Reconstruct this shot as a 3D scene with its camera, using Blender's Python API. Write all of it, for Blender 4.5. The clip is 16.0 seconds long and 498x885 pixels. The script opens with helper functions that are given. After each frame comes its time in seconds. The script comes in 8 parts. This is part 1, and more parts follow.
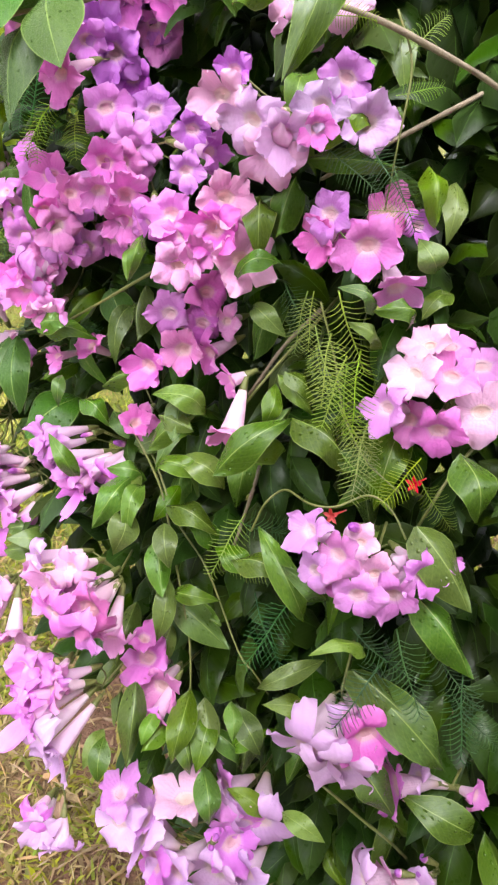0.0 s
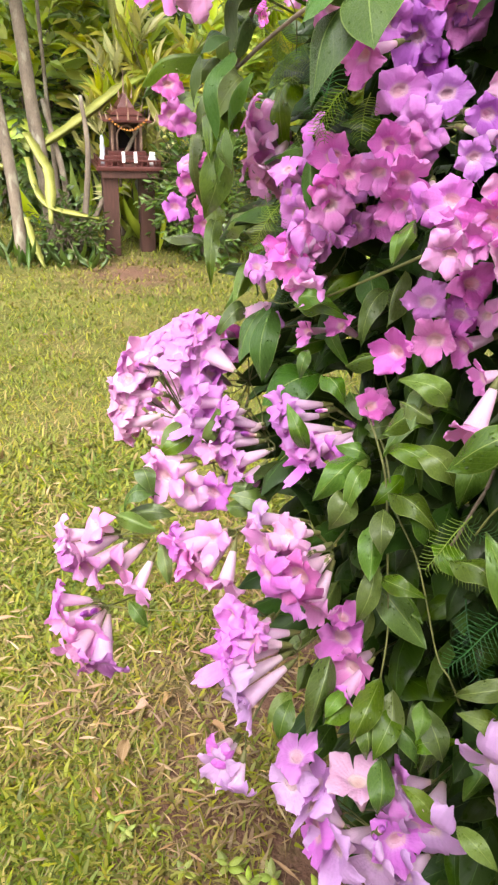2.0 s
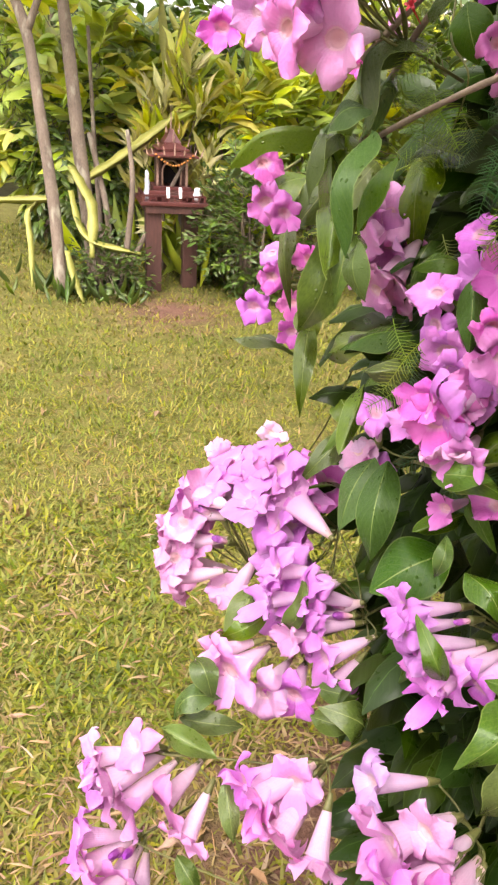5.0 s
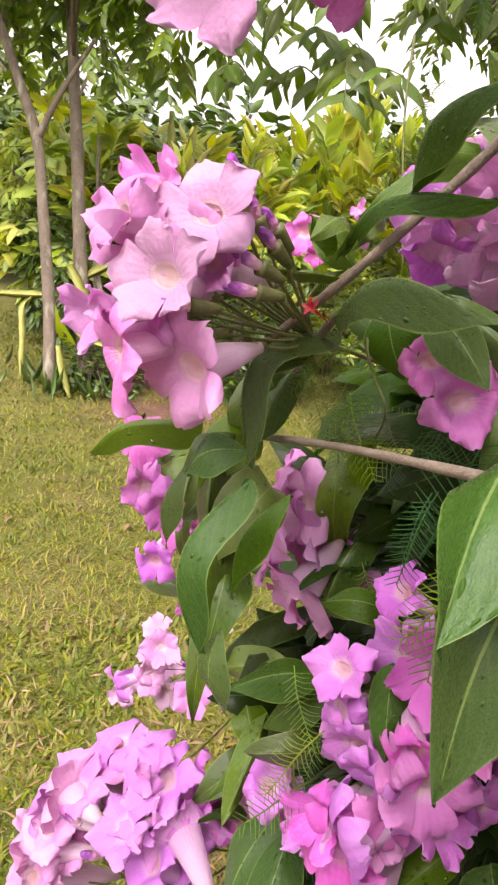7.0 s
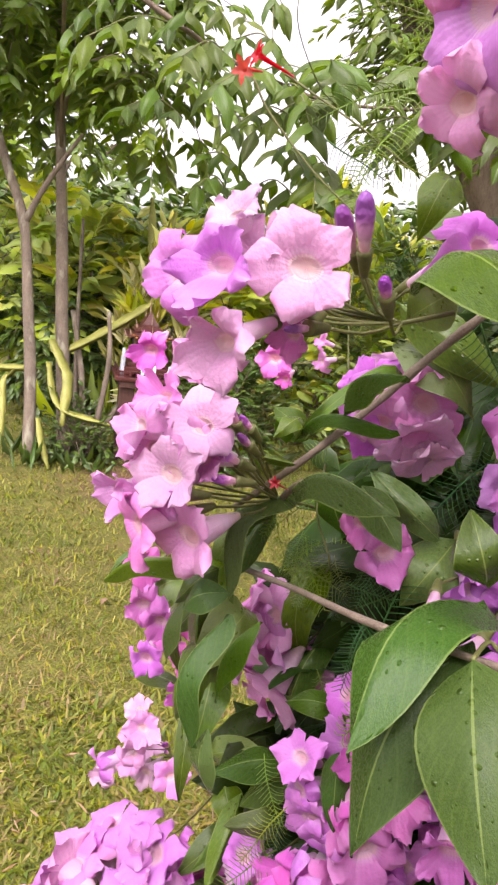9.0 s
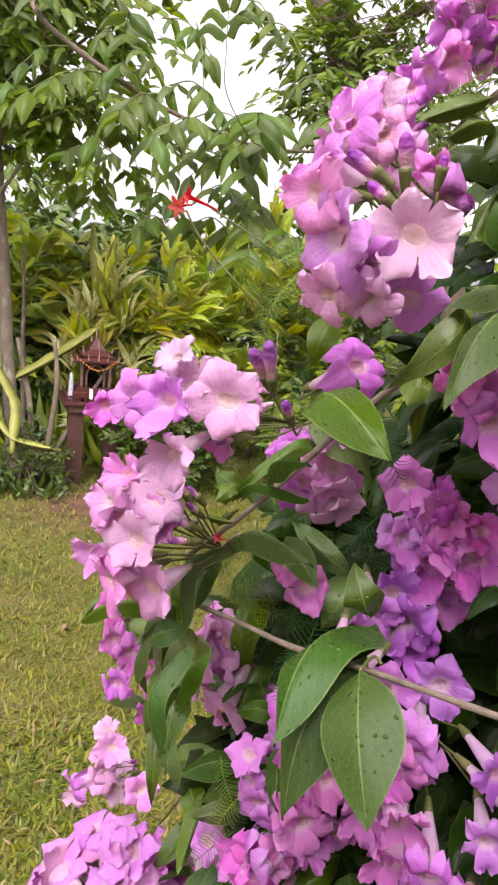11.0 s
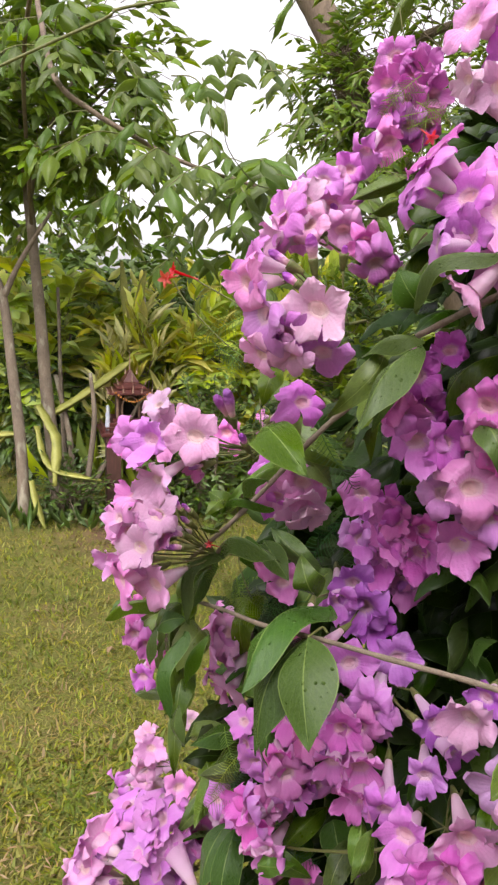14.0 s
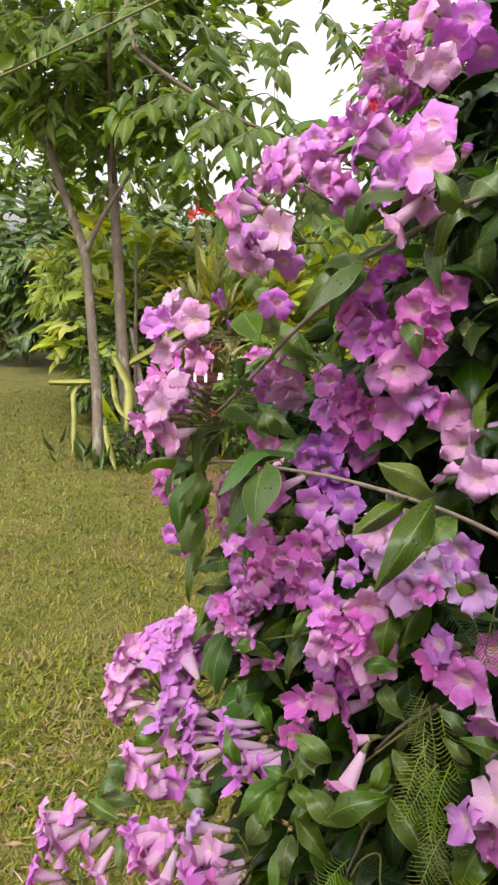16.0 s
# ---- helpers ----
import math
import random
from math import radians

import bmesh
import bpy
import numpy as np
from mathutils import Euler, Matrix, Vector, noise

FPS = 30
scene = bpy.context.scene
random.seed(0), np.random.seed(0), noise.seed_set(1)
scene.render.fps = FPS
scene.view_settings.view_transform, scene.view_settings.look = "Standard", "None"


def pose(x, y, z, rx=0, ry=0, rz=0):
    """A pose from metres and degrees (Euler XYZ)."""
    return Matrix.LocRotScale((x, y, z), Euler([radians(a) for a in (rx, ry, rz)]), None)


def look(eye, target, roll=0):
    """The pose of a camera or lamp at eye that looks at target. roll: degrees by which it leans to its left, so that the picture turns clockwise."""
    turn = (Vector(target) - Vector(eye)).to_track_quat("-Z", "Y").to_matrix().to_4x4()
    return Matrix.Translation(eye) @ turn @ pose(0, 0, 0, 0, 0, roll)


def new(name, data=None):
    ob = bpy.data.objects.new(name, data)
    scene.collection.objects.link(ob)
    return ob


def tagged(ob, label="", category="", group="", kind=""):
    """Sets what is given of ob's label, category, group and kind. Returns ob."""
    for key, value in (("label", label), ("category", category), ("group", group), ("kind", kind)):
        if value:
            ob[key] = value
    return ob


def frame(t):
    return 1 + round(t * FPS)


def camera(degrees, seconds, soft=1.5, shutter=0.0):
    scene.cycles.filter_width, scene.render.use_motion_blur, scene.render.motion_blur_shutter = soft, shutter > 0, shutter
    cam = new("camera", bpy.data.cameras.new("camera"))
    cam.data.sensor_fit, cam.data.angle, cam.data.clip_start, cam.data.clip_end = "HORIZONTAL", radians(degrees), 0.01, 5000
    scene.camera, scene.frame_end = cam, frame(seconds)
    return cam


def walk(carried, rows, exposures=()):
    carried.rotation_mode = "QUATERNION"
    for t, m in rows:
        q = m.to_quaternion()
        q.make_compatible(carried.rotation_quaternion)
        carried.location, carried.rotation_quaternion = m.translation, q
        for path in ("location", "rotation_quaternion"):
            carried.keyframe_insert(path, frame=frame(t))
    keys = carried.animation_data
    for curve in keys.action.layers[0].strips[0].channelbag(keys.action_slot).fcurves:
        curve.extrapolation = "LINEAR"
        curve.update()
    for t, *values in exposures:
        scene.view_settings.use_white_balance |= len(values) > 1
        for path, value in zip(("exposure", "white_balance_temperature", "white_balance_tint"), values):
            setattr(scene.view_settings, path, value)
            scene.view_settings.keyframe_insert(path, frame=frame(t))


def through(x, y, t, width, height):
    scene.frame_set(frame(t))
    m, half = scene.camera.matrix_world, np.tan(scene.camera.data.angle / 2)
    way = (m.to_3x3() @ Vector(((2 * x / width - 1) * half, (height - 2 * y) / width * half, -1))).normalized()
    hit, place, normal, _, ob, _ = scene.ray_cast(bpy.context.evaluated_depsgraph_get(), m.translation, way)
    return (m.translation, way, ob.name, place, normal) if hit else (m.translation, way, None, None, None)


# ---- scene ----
cam = camera(40.8, 16.0, 2.4)
PATH = [
    (0, (0.439, 0.274, 1.538), (0.285, 2.042, 0.616), 2.7),
    (0.5, (0.466, 0.279, 1.56), (0.154, 2.037, 0.659), 4.1),
    (1, (0.473, 0.28, 1.563), (-0.01, 1.994, 0.653), 3.8),
    (1.5, (0.441, 0.275, 1.548), (-0.157, 1.937, 0.608), 3.4),
    (2, (0.408, 0.255, 1.534), (-0.306, 1.845, 0.554), 3.3),
    (2.5, (0.41, 0.24, 1.519), (-0.357, 1.78, 0.498), 3.2),
    (3, (0.42, 0.237, 1.515), (-0.35, 1.762, 0.476), 4.8),
    (3.2, (0.419, 0.243, 1.512), (-0.417, 1.722, 0.456), 3.1),
    (5.3, (0.205, 0.536, 1.587), (-0.59, 2.152, 0.717), 4.9),
    (5.5, (0.208, 0.58, 1.607), (-0.575, 2.22, 0.773), 5.6),
    (6, (0.207, 0.657, 1.646), (-0.578, 2.337, 0.896), 7.6),
    (6.5, (0.194, 0.686, 1.66), (-0.614, 2.369, 0.942), 8.1),
    (7, (0.183, 0.692, 1.677), (-0.678, 2.361, 0.987), 7.5),
    (7.5, (0.178, 0.679, 1.703), (-0.698, 2.361, 1.065), 7.7),
    (8, (0.19, 0.661, 1.72), (-0.686, 2.361, 1.135), 8.0),
    (8.5, (0.204, 0.64, 1.737), (-0.654, 2.364, 1.199), 8.3),
    (8.7, (0.21, 0.623, 1.751), (-0.645, 2.356, 1.233), 8.3),
    (10.8, (0.269, 0.493, 1.845), (-0.474, 2.294, 1.389), 6.2),
    (11, (0.269, 0.495, 1.849), (-0.453, 2.305, 1.4), 6.3),
    (11.5, (0.29, 0.468, 1.871), (-0.367, 2.317, 1.483), 5.9),
    (12, (0.307, 0.491, 1.897), (-0.266, 2.375, 1.55), 5.7),
    (12.5, (0.318, 0.529, 1.937), (-0.336, 2.397, 1.653), 5.7),
    (13, (0.322, 0.507, 1.924), (-0.397, 2.345, 1.598), 4.4),
    (13.5, (0.345, 0.437, 1.895), (-0.411, 2.25, 1.517), 2.6),
    (14, (0.381, 0.392, 1.888), (-0.458, 2.164, 1.492), 2.4),
    (14.5, (0.468, 0.331, 1.873), (-0.415, 2.07, 1.429), 3.4),
    (15, (0.524, 0.257, 1.863), (-0.449, 1.941, 1.396), 2.7),
    (15.5, (0.546, 0.238, 1.849), (-0.462, 1.893, 1.355), 2.5),
    (16, (0.605, 0.205, 1.843), (-0.407, 1.854, 1.339), 3.7),
]
EXPOSURES = ((0.0, 1.68, 6300, 12), (1.0, 1.62, 6310, 13), (2.0, 1.47, 6480, 16), (3.2, 1.38, 6750, 19), (5.5, 1.4, 6760, 28), (6.5, 1.24, 6700, 29), (7.0, 1.1, 6640, 26), (7.5, 1.02, 6650, 24), (8.0, 1.12, 6600, 26), (8.5, 1.1, 6520, 30), (11.0, 0.79, 6430, 25), (12.0, 0.75, 6520, 20), (13.0, 0.63, 6520, 18), (14.0, 0.62, 6480, 20), (16.0, 0.62, 6430, 21))
walk(cam, [(t, look(eye, target, roll)) for t, eye, target, roll in PATH], EXPOSURES)
SKY_STRENGTH, SUN_STRENGTH = 0.24, 1.3

# ---- light ----
world = bpy.data.worlds.new("overcast_sky")
scene.world = world
world.use_nodes = True
wn, wl = world.node_tree.nodes, world.node_tree.links
sky = wn.new("ShaderNodeTexSky")
sky.sky_type = "NISHITA"
sky.sun_disc = False
sky.sun_elevation, sky.sun_rotation = radians(59), radians(168)
sky.dust_density, sky.ozone_density, sky.air_density = 4.0, 1.0, 1.0
haze = wn.new("ShaderNodeHueSaturation")
haze.inputs["Saturation"].default_value = 0.08
wl.new(sky.outputs["Color"], haze.inputs["Color"])
wl.new(haze.outputs["Color"], wn["Background"].inputs["Color"])
wn["Background"].inputs["Strength"].default_value = SKY_STRENGTH

sun = new("sun", bpy.data.lights.new("sun", "SUN"))
sun.data.energy, sun.data.angle, sun.data.color = SUN_STRENGTH, radians(40), (1.0, 0.97, 0.92)
sun.matrix_world = look((0.6, -5.9, 10.0), (0, 0, 0))


# ---- materials ----
def nodes_of(name):
    m = bpy.data.materials.new(name)
    m.use_nodes = True
    n, l = m.node_tree.nodes, m.node_tree.links
    n.clear()
    out = n.new("ShaderNodeOutputMaterial")
    return m, n, l, out


def ramp(n, stops):
    r = n.new("ShaderNodeValToRGB")
    while len(r.color_ramp.elements) < len(stops):
        r.color_ramp.elements.new(0.5)
    for e, (p, c) in zip(r.color_ramp.elements, stops):
        e.position, e.color = p, (*c, 1)
    return r


def noise_tex(n, l, scale, detail=4, coord="Object"):
    tc = n.new("ShaderNodeTexCoord")
    t = n.new("ShaderNodeTexNoise")
    t.inputs["Scale"].default_value, t.inputs["Detail"].default_value = scale, detail
    l.new(tc.outputs[coord], t.inputs["Vector"])
    return t


def mixed(n, l, fac, a, b, mode="MIX"):
    m = n.new("ShaderNodeMix")
    m.data_type, m.blend_type = "RGBA", mode
    for sock, v in ((m.inputs[0], fac), (m.inputs[6], a), (m.inputs[7], b)):
        if isinstance(v, bpy.types.NodeSocket):
            l.new(v, sock)
        else:
            sock.default_value = v if isinstance(v, (int, float)) else (*v, 1)
    return m.outputs[2]


def maths(n, l, op, a, b=0.0):
    m = n.new("ShaderNodeMath")
    m.operation = op
    for sock, v in zip(m.inputs, (a, b)):
        if isinstance(v, bpy.types.NodeSocket):
            l.new(v, sock)
        else:
            sock.default_value = v
    return m.outputs[0]


def jitter(n, l, colour, by="object", hue=0.02, sat=0.25, val=0.35):
    """Vary a colour from one leaf, petal or piece to the next."""
    if by == "object":
        r = n.new("ShaderNodeObjectInfo").outputs["Random"]
    else:
        r = n.new("ShaderNodeNewGeometry").outputs["Random Per Island"]
    h = n.new("ShaderNodeHueSaturation")
    l.new(colour, h.inputs["Color"])
    l.new(maths(n, l, "MULTIPLY_ADD", r, hue * 2), h.inputs["Hue"])
    h.inputs["Hue"].links[0].from_node.inputs[2].default_value = 0.5 - hue
    r2 = maths(n, l, "FRACT", maths(n, l, "MULTIPLY", r, 7.31))
    l.new(maths(n, l, "MULTIPLY_ADD", r2, val), h.inputs["Value"])
    h.inputs["Value"].links[0].from_node.inputs[2].default_value = 1 - val / 2
    r3 = maths(n, l, "FRACT", maths(n, l, "MULTIPLY", r, 3.77))
    l.new(maths(n, l, "MULTIPLY_ADD", r3, sat), h.inputs["Saturation"])
    h.inputs["Saturation"].links[0].from_node.inputs[2].default_value = 1 - sat / 2
    return h.outputs["Color"]


def thin(n, l, out, colour, rough, through=0.35, spec=0.5, bump=None, tint=(1, 1, 1)):
    """A thin petal or leaf: a glossy face that lets some light through."""
    p = n.new("ShaderNodeBsdfPrincipled")
    p.inputs["Specular IOR Level"].default_value = spec
    if isinstance(rough, bpy.types.NodeSocket):
        l.new(rough, p.inputs["Roughness"])
    else:
        p.inputs["Roughness"].default_value = rough
    l.new(colour, p.inputs["Base Color"])
    t = n.new("ShaderNodeBsdfTranslucent")
    l.new(mixed(n, l, 1.0, colour, tint, "MULTIPLY"), t.inputs["Color"])
    if bump is not None:
        l.new(bump, p.inputs["Normal"])
        l.new(bump, t.inputs["Normal"])
    m = n.new("ShaderNodeMixShader")
    m.inputs[0].default_value = through
    l.new(p.outputs[0], m.inputs[1])
    l.new(t.outputs[0], m.inputs[2])
    l.new(m.outputs[0], out.inputs[0])


def bumped(n, l, height, strength, distance):
    b = n.new("ShaderNodeBump")
    b.inputs["Strength"].default_value, b.inputs["Distance"].default_value = strength, distance
    l.new(height, b.inputs["Height"])
    return b.outputs[0]


def petal_material(name, limb, edge, throat, tube=False):
    m, n, l, out = nodes_of(name)
    uv = n.new("ShaderNodeUVMap")
    sep = n.new("ShaderNodeSeparateXYZ")
    l.new(uv.outputs[0], sep.inputs[0])
    if tube:
        r = ramp(n, [(0.0, (0.5, 0.47, 0.16)), (0.05, (0.74, 0.6, 0.4)), (0.2, throat), (0.6, limb), (1.0, edge)])
    else:
        pale = tuple(0.5 * (a + b) for a, b in zip(limb, (0.97, 0.82, 0.9)))
        r = ramp(n, [(0.0, (0.8, 0.52, 0.24)), (0.22, (0.94, 0.74, 0.44)), (0.42, (0.97, 0.85, 0.64)), (0.515, (0.97, 0.84, 0.66)), (0.53, throat), (0.55, pale), (0.6, limb), (0.88, limb), (1.0, edge)])
    l.new(sep.outputs[1], r.inputs[0])
    # faint veins run along the petals; soft blotches lie over them
    wave = maths(n, l, "SINE", maths(n, l, "MULTIPLY", sep.outputs[0], 190.0))
    blot = noise_tex(n, l, 2.2, 1)
    fac = maths(n, l, "MULTIPLY", maths(n, l, "MULTIPLY_ADD", wave, 0.05), 1.0)
    c = mixed(n, l, fac, r.outputs[0], tuple(0.75 * v for v in limb))
    patch = ramp(n, [(0.4, (0, 0, 0)), (0.75, (0.22, 0.22, 0.22))])
    l.new(blot.outputs[0], patch.inputs[0])
    c = mixed(n, l, patch.outputs[0], c, tuple(0.45 * v + 0.55 * w for v, w in zip(limb, (0.98, 0.88, 0.97))))
    c = jitter(n, l, c, "object", 0.014, 0.25, 0.2)
    fine = noise_tex(n, l, 7, 3)
    height = maths(n, l, "ADD", maths(n, l, "MULTIPLY", wave, 0.03), fine.outputs[0])
    thin(n, l, out, c, 0.42, 0.47, 0.35, bumped(n, l, height, 0.15, 0.03))
    return m


def bud_material():
    """Olive at the foot, pink along the tube, deep purple at the closed tip."""
    m, n, l, out = nodes_of("bud_skin")
    uv = n.new("ShaderNodeUVMap")
    sep = n.new("ShaderNodeSeparateXYZ")
    l.new(uv.outputs[0], sep.inputs[0])
    wob = noise_tex(n, l, 3.0, 2)
    v = maths(n, l, "ADD", sep.outputs[1], maths(n, l, "MULTIPLY", maths(n, l, "SUBTRACT", wob.outputs[0], 0.5), 0.18))
    r = ramp(n, [(0.0, (0.34, 0.3, 0.06)), (0.16, (0.68, 0.5, 0.24)), (0.38, (0.85, 0.55, 0.58)), (0.6, (0.84, 0.42, 0.66)), (0.7, (0.5, 0.14, 0.5)), (1.0, (0.36, 0.09, 0.44))])
    l.new(v, r.inputs[0])
    c = jitter(n, l, r.outputs[0], "object", 0.015, 0.2, 0.25)
    thin(n, l, out, c, 0.4, 0.3, 0.35, bumped(n, l, wob.outputs[0], 0.3, 0.05))
    return m


def leaf_material(name, dark, light, rib, by="object", wet=True, rough=0.3, through=0.2, hue=0.02, val=0.5, drops=True, spec=0.5, beads=14.0):
    m, n, l, out = nodes_of(name)
    uv = n.new("ShaderNodeUVMap")
    sep = n.new("ShaderNodeSeparateXYZ")
    l.new(uv.outputs[0], sep.inputs[0])
    side = maths(n, l, "ABSOLUTE", maths(n, l, "SUBTRACT", sep.outputs[0], 0.5))
    big = noise_tex(n, l, 9 if by == "island" else 25, 4)
    c = mixed(n, l, big.outputs[0], dark, light)
    c = jitter(n, l, c, by, hue, 0.3, val)
    # pale midrib, side veins and rim
    mid = maths(n, l, "LESS_THAN", side, 0.013)
    vein = maths(n, l, "SINE", maths(n, l, "MULTIPLY", maths(n, l, "SUBTRACT", sep.outputs[1], maths(n, l, "MULTIPLY", side, 0.7)), 55.0))
    vmask = maths(n, l, "MULTIPLY", maths(n, l, "GREATER_THAN", vein, 0.9), 0.07)
    edge = maths(n, l, "MULTIPLY", maths(n, l, "GREATER_THAN", side, 0.478), 0.4)
    c = mixed(n, l, maths(n, l, "MAXIMUM", edge, maths(n, l, "MAXIMUM", maths(n, l, "MULTIPLY", mid, 0.6), vmask)), c, rib)
    soft = noise_tex(n, l, 90, 3)
    height = maths(n, l, "ADD", maths(n, l, "MULTIPLY", soft.outputs[0], 0.5), maths(n, l, "MULTIPLY", vein, -0.06))
    r = maths(n, l, "MULTIPLY_ADD", soft.outputs[0], 0.25)
    r.node.inputs[2].default_value = rough - 0.12
    if drops:
        tc = n.new("ShaderNodeTexCoord")
        vor = n.new("ShaderNodeTexVoronoi")
        vor.inputs["Scale"].default_value, vor.inputs["Randomness"].default_value = beads, 1.0
        mp = n.new("ShaderNodeMapping")
        mp.inputs["Scale"].default_value = (0.55, 1.0, 1.0)
        l.new(tc.outputs["UV"], mp.inputs[0])
        l.new(mp.outputs[0], vor.inputs["Vector"])
        size = maths(n, l, "MULTIPLY", vor.outputs["Color"], 0.38)
        drop = maths(n, l, "MAXIMUM", maths(n, l, "SUBTRACT", size, vor.outputs["Distance"]), 0.0)
        height = maths(n, l, "ADD", height, maths(n, l, "MULTIPLY", drop, 26.0))
        r = maths(n, l, "SUBTRACT", r, maths(n, l, "MULTIPLY", maths(n, l, "GREATER_THAN", drop, 0.001), 0.2))
    thin(n, l, out, c, r, through, spec, bumped(n, l, height, 0.5, 0.0012), (1.0, 1.0, 0.45))
    return m


def rough_material(name, a, b, scale, rough=0.8, bump=0.5, dist=0.004, stretch=(1, 1, 1), fine=8.0, c=None, spec=0.4):
    """Bark, wood, soil, plaster: two colours mixed at two scales, with relief."""
    m, n, l, out = nodes_of(name)
    tc = n.new("ShaderNodeTexCoord")
    mp = n.new("ShaderNodeMapping")
    mp.inputs["Scale"].default_value = stretch
    l.new(tc.outputs["Object"], mp.inputs[0])
    t1, t2 = n.new("ShaderNodeTexNoise"), n.new("ShaderNodeTexNoise")
    for t, s in ((t1, scale), (t2, scale * fine)):
        t.inputs["Scale"].default_value, t.inputs["Detail"].default_value = s, 6
        l.new(mp.outputs[0], t.inputs["Vector"])
    r = ramp(n, [(0.32, a), (0.68, b)])
    l.new(mixed(n, l, 0.45, t1.outputs["Color"], t2.outputs["Color"]), r.inputs[0])
    col = r.outputs[0]
    if c:
        k = ramp(n, [(0.55, (0, 0, 0)), (0.7, (1, 1, 1))])
        l.new(t1.outputs[0], k.inputs[0])
        col = mixed(n, l, k.outputs[0], col, c)
    p = n.new("ShaderNodeBsdfPrincipled")
    p.inputs["Roughness"].default_value, p.inputs["Specular IOR Level"].default_value = rough, spec
    l.new(col, p.inputs["Base Color"])
    l.new(bumped(n, l, t2.outputs[0], bump, dist), p.inputs["Normal"])
    l.new(p.outputs[0], out.inputs[0])
    return m


# petals from nearly white (old) to deep magenta (young): limb, rim, throat
TONES = [
    ((0.93, 0.596, 0.818), (0.95, 0.727, 0.886), (0.9, 0.525, 0.709)),
    ((0.94, 0.515, 0.818), (0.96, 0.677, 0.896), (0.92, 0.505, 0.709)),
    ((0.92, 0.404, 0.798), (0.95, 0.566, 0.877), (0.92, 0.556, 0.65)),
    ((0.84, 0.313, 0.837), (0.9, 0.465, 0.916), (0.96, 0.768, 0.611)),
    ((0.85, 0.245, 0.7), (0.9, 0.384, 0.818), (0.96, 0.747, 0.571)),
    ((0.7, 0.175, 0.635), (0.75, 0.283, 0.749), (0.94, 0.707, 0.512)),
    ((0.8, 0.505, 0.847), (0.86, 0.626, 0.906), (0.95, 0.788, 0.788)),
    ((0.65, 0.222, 0.729), (0.74, 0.343, 0.818), (0.94, 0.707, 0.542)),
]
petal_in = [petal_material("petal_face", *t) for t in TONES]
petal_out = [petal_material("petal_back", tuple(0.45 * a + 0.55 * b for a, b in zip(t[0], (0.95, 0.7, 0.86))), t[0], (0.95, 0.8, 0.85), True) for t in TONES]
bud_mat = bud_material()
leaf_mat = leaf_material("vine_leaf_skin", (0.036, 0.082, 0.009), (0.12, 0.2, 0.022), (0.28, 0.36, 0.09), rough=0.22, spec=0.5)
wet_leaf_mat = leaf_material("wet_leaf_skin", (0.026, 0.066, 0.008), (0.07, 0.13, 0.016), (0.22, 0.3, 0.08), rough=0.27, spec=0.2, beads=17.0, val=0.3, through=0.12)
young_leaf_mat = leaf_material("young_leaf_skin", (0.07, 0.135, 0.014), (0.15, 0.23, 0.026), (0.25, 0.33, 0.08))
# same vine leaf, its colour darkened to stand for the shade inside
shade_leaf_mat = leaf_material("shaded_inner_leaf_skin", (0.008, 0.022, 0.003), (0.036, 0.068, 0.008), (0.08, 0.15, 0.03), "island", drops=False, val=0.6, through=0.08, spec=0.15)
stalk_mat = rough_material("green_stalk", (0.055, 0.08, 0.016), (0.19, 0.18, 0.055), 60, 0.5, 0.2, 0.001)
twig_mat = rough_material("grey_twig", (0.11, 0.08, 0.055), (0.3, 0.24, 0.17), 90, 0.75, 0.6, 0.0015, (1, 1, 1))
feather_mat = leaf_material("feather_leaf_skin", (0.14, 0.22, 0.02), (0.3, 0.42, 0.045), (0.2, 0.32, 0.05), drops=False, rough=0.5, through=0.3)
dark_feather_mat = leaf_material("dark_feather_skin", (0.02, 0.08, 0.02), (0.06, 0.16, 0.035), (0.06, 0.16, 0.04), drops=False, rough=0.5, through=0.3)
red_mat = petal_material("red_petal", (0.75, 0.02, 0.02), (0.8, 0.04, 0.03), (0.7, 0.05, 0.03))


# ---- makers ----
def mesh_of(name, verts, faces, mats, uvs=None, slots=None, smooth=True):
    """A mesh from arrays; uvs: one pair for each vertex; slots: one material number for each face."""
    me = bpy.data.meshes.new(name)
    me.from_pydata([tuple(v) for v in verts], [], [tuple(f) for f in faces])
    for m in mats if isinstance(mats, (list, tuple)) else [mats]:
        me.materials.append(m)
    if uvs is not None:
        lay = me.uv_layers.new(name="UVMap")
        idx = np.empty(len(me.loops), dtype=np.int32)
        me.loops.foreach_get("vertex_index", idx)
        lay.data.foreach_set("uv", np.asarray(uvs, dtype=np.float32)[idx].ravel())
    if slots is not None:
        me.polygons.foreach_set("material_index", np.asarray(slots, dtype=np.int32))
    if smooth:
        me.polygons.foreach_set("use_smooth", np.ones(len(me.polygons), dtype=bool))
    me.update()
    return me


def child(name, me, parent, m=None, label=""):
    ob = new(name, me)
    ob.parent = parent
    if m is not None:
        ob.matrix_basis = m
    return tagged(ob, label) if label else ob


def part(name, bm, material, parent, label=""):
    me = bpy.data.meshes.new(name)
    bm.to_mesh(me)
    bm.free()
    me.materials.append(material)
    return child(name, me, parent, None, label)


def thing(name, label, category, at=(0, 0, 0), turn=0.0, group="", kind=""):
    ob = new(name)
    ob.empty_display_size = 0.05
    ob.matrix_basis = pose(*at, 0, 0, turn)
    return tagged(ob, label, category, group, kind)


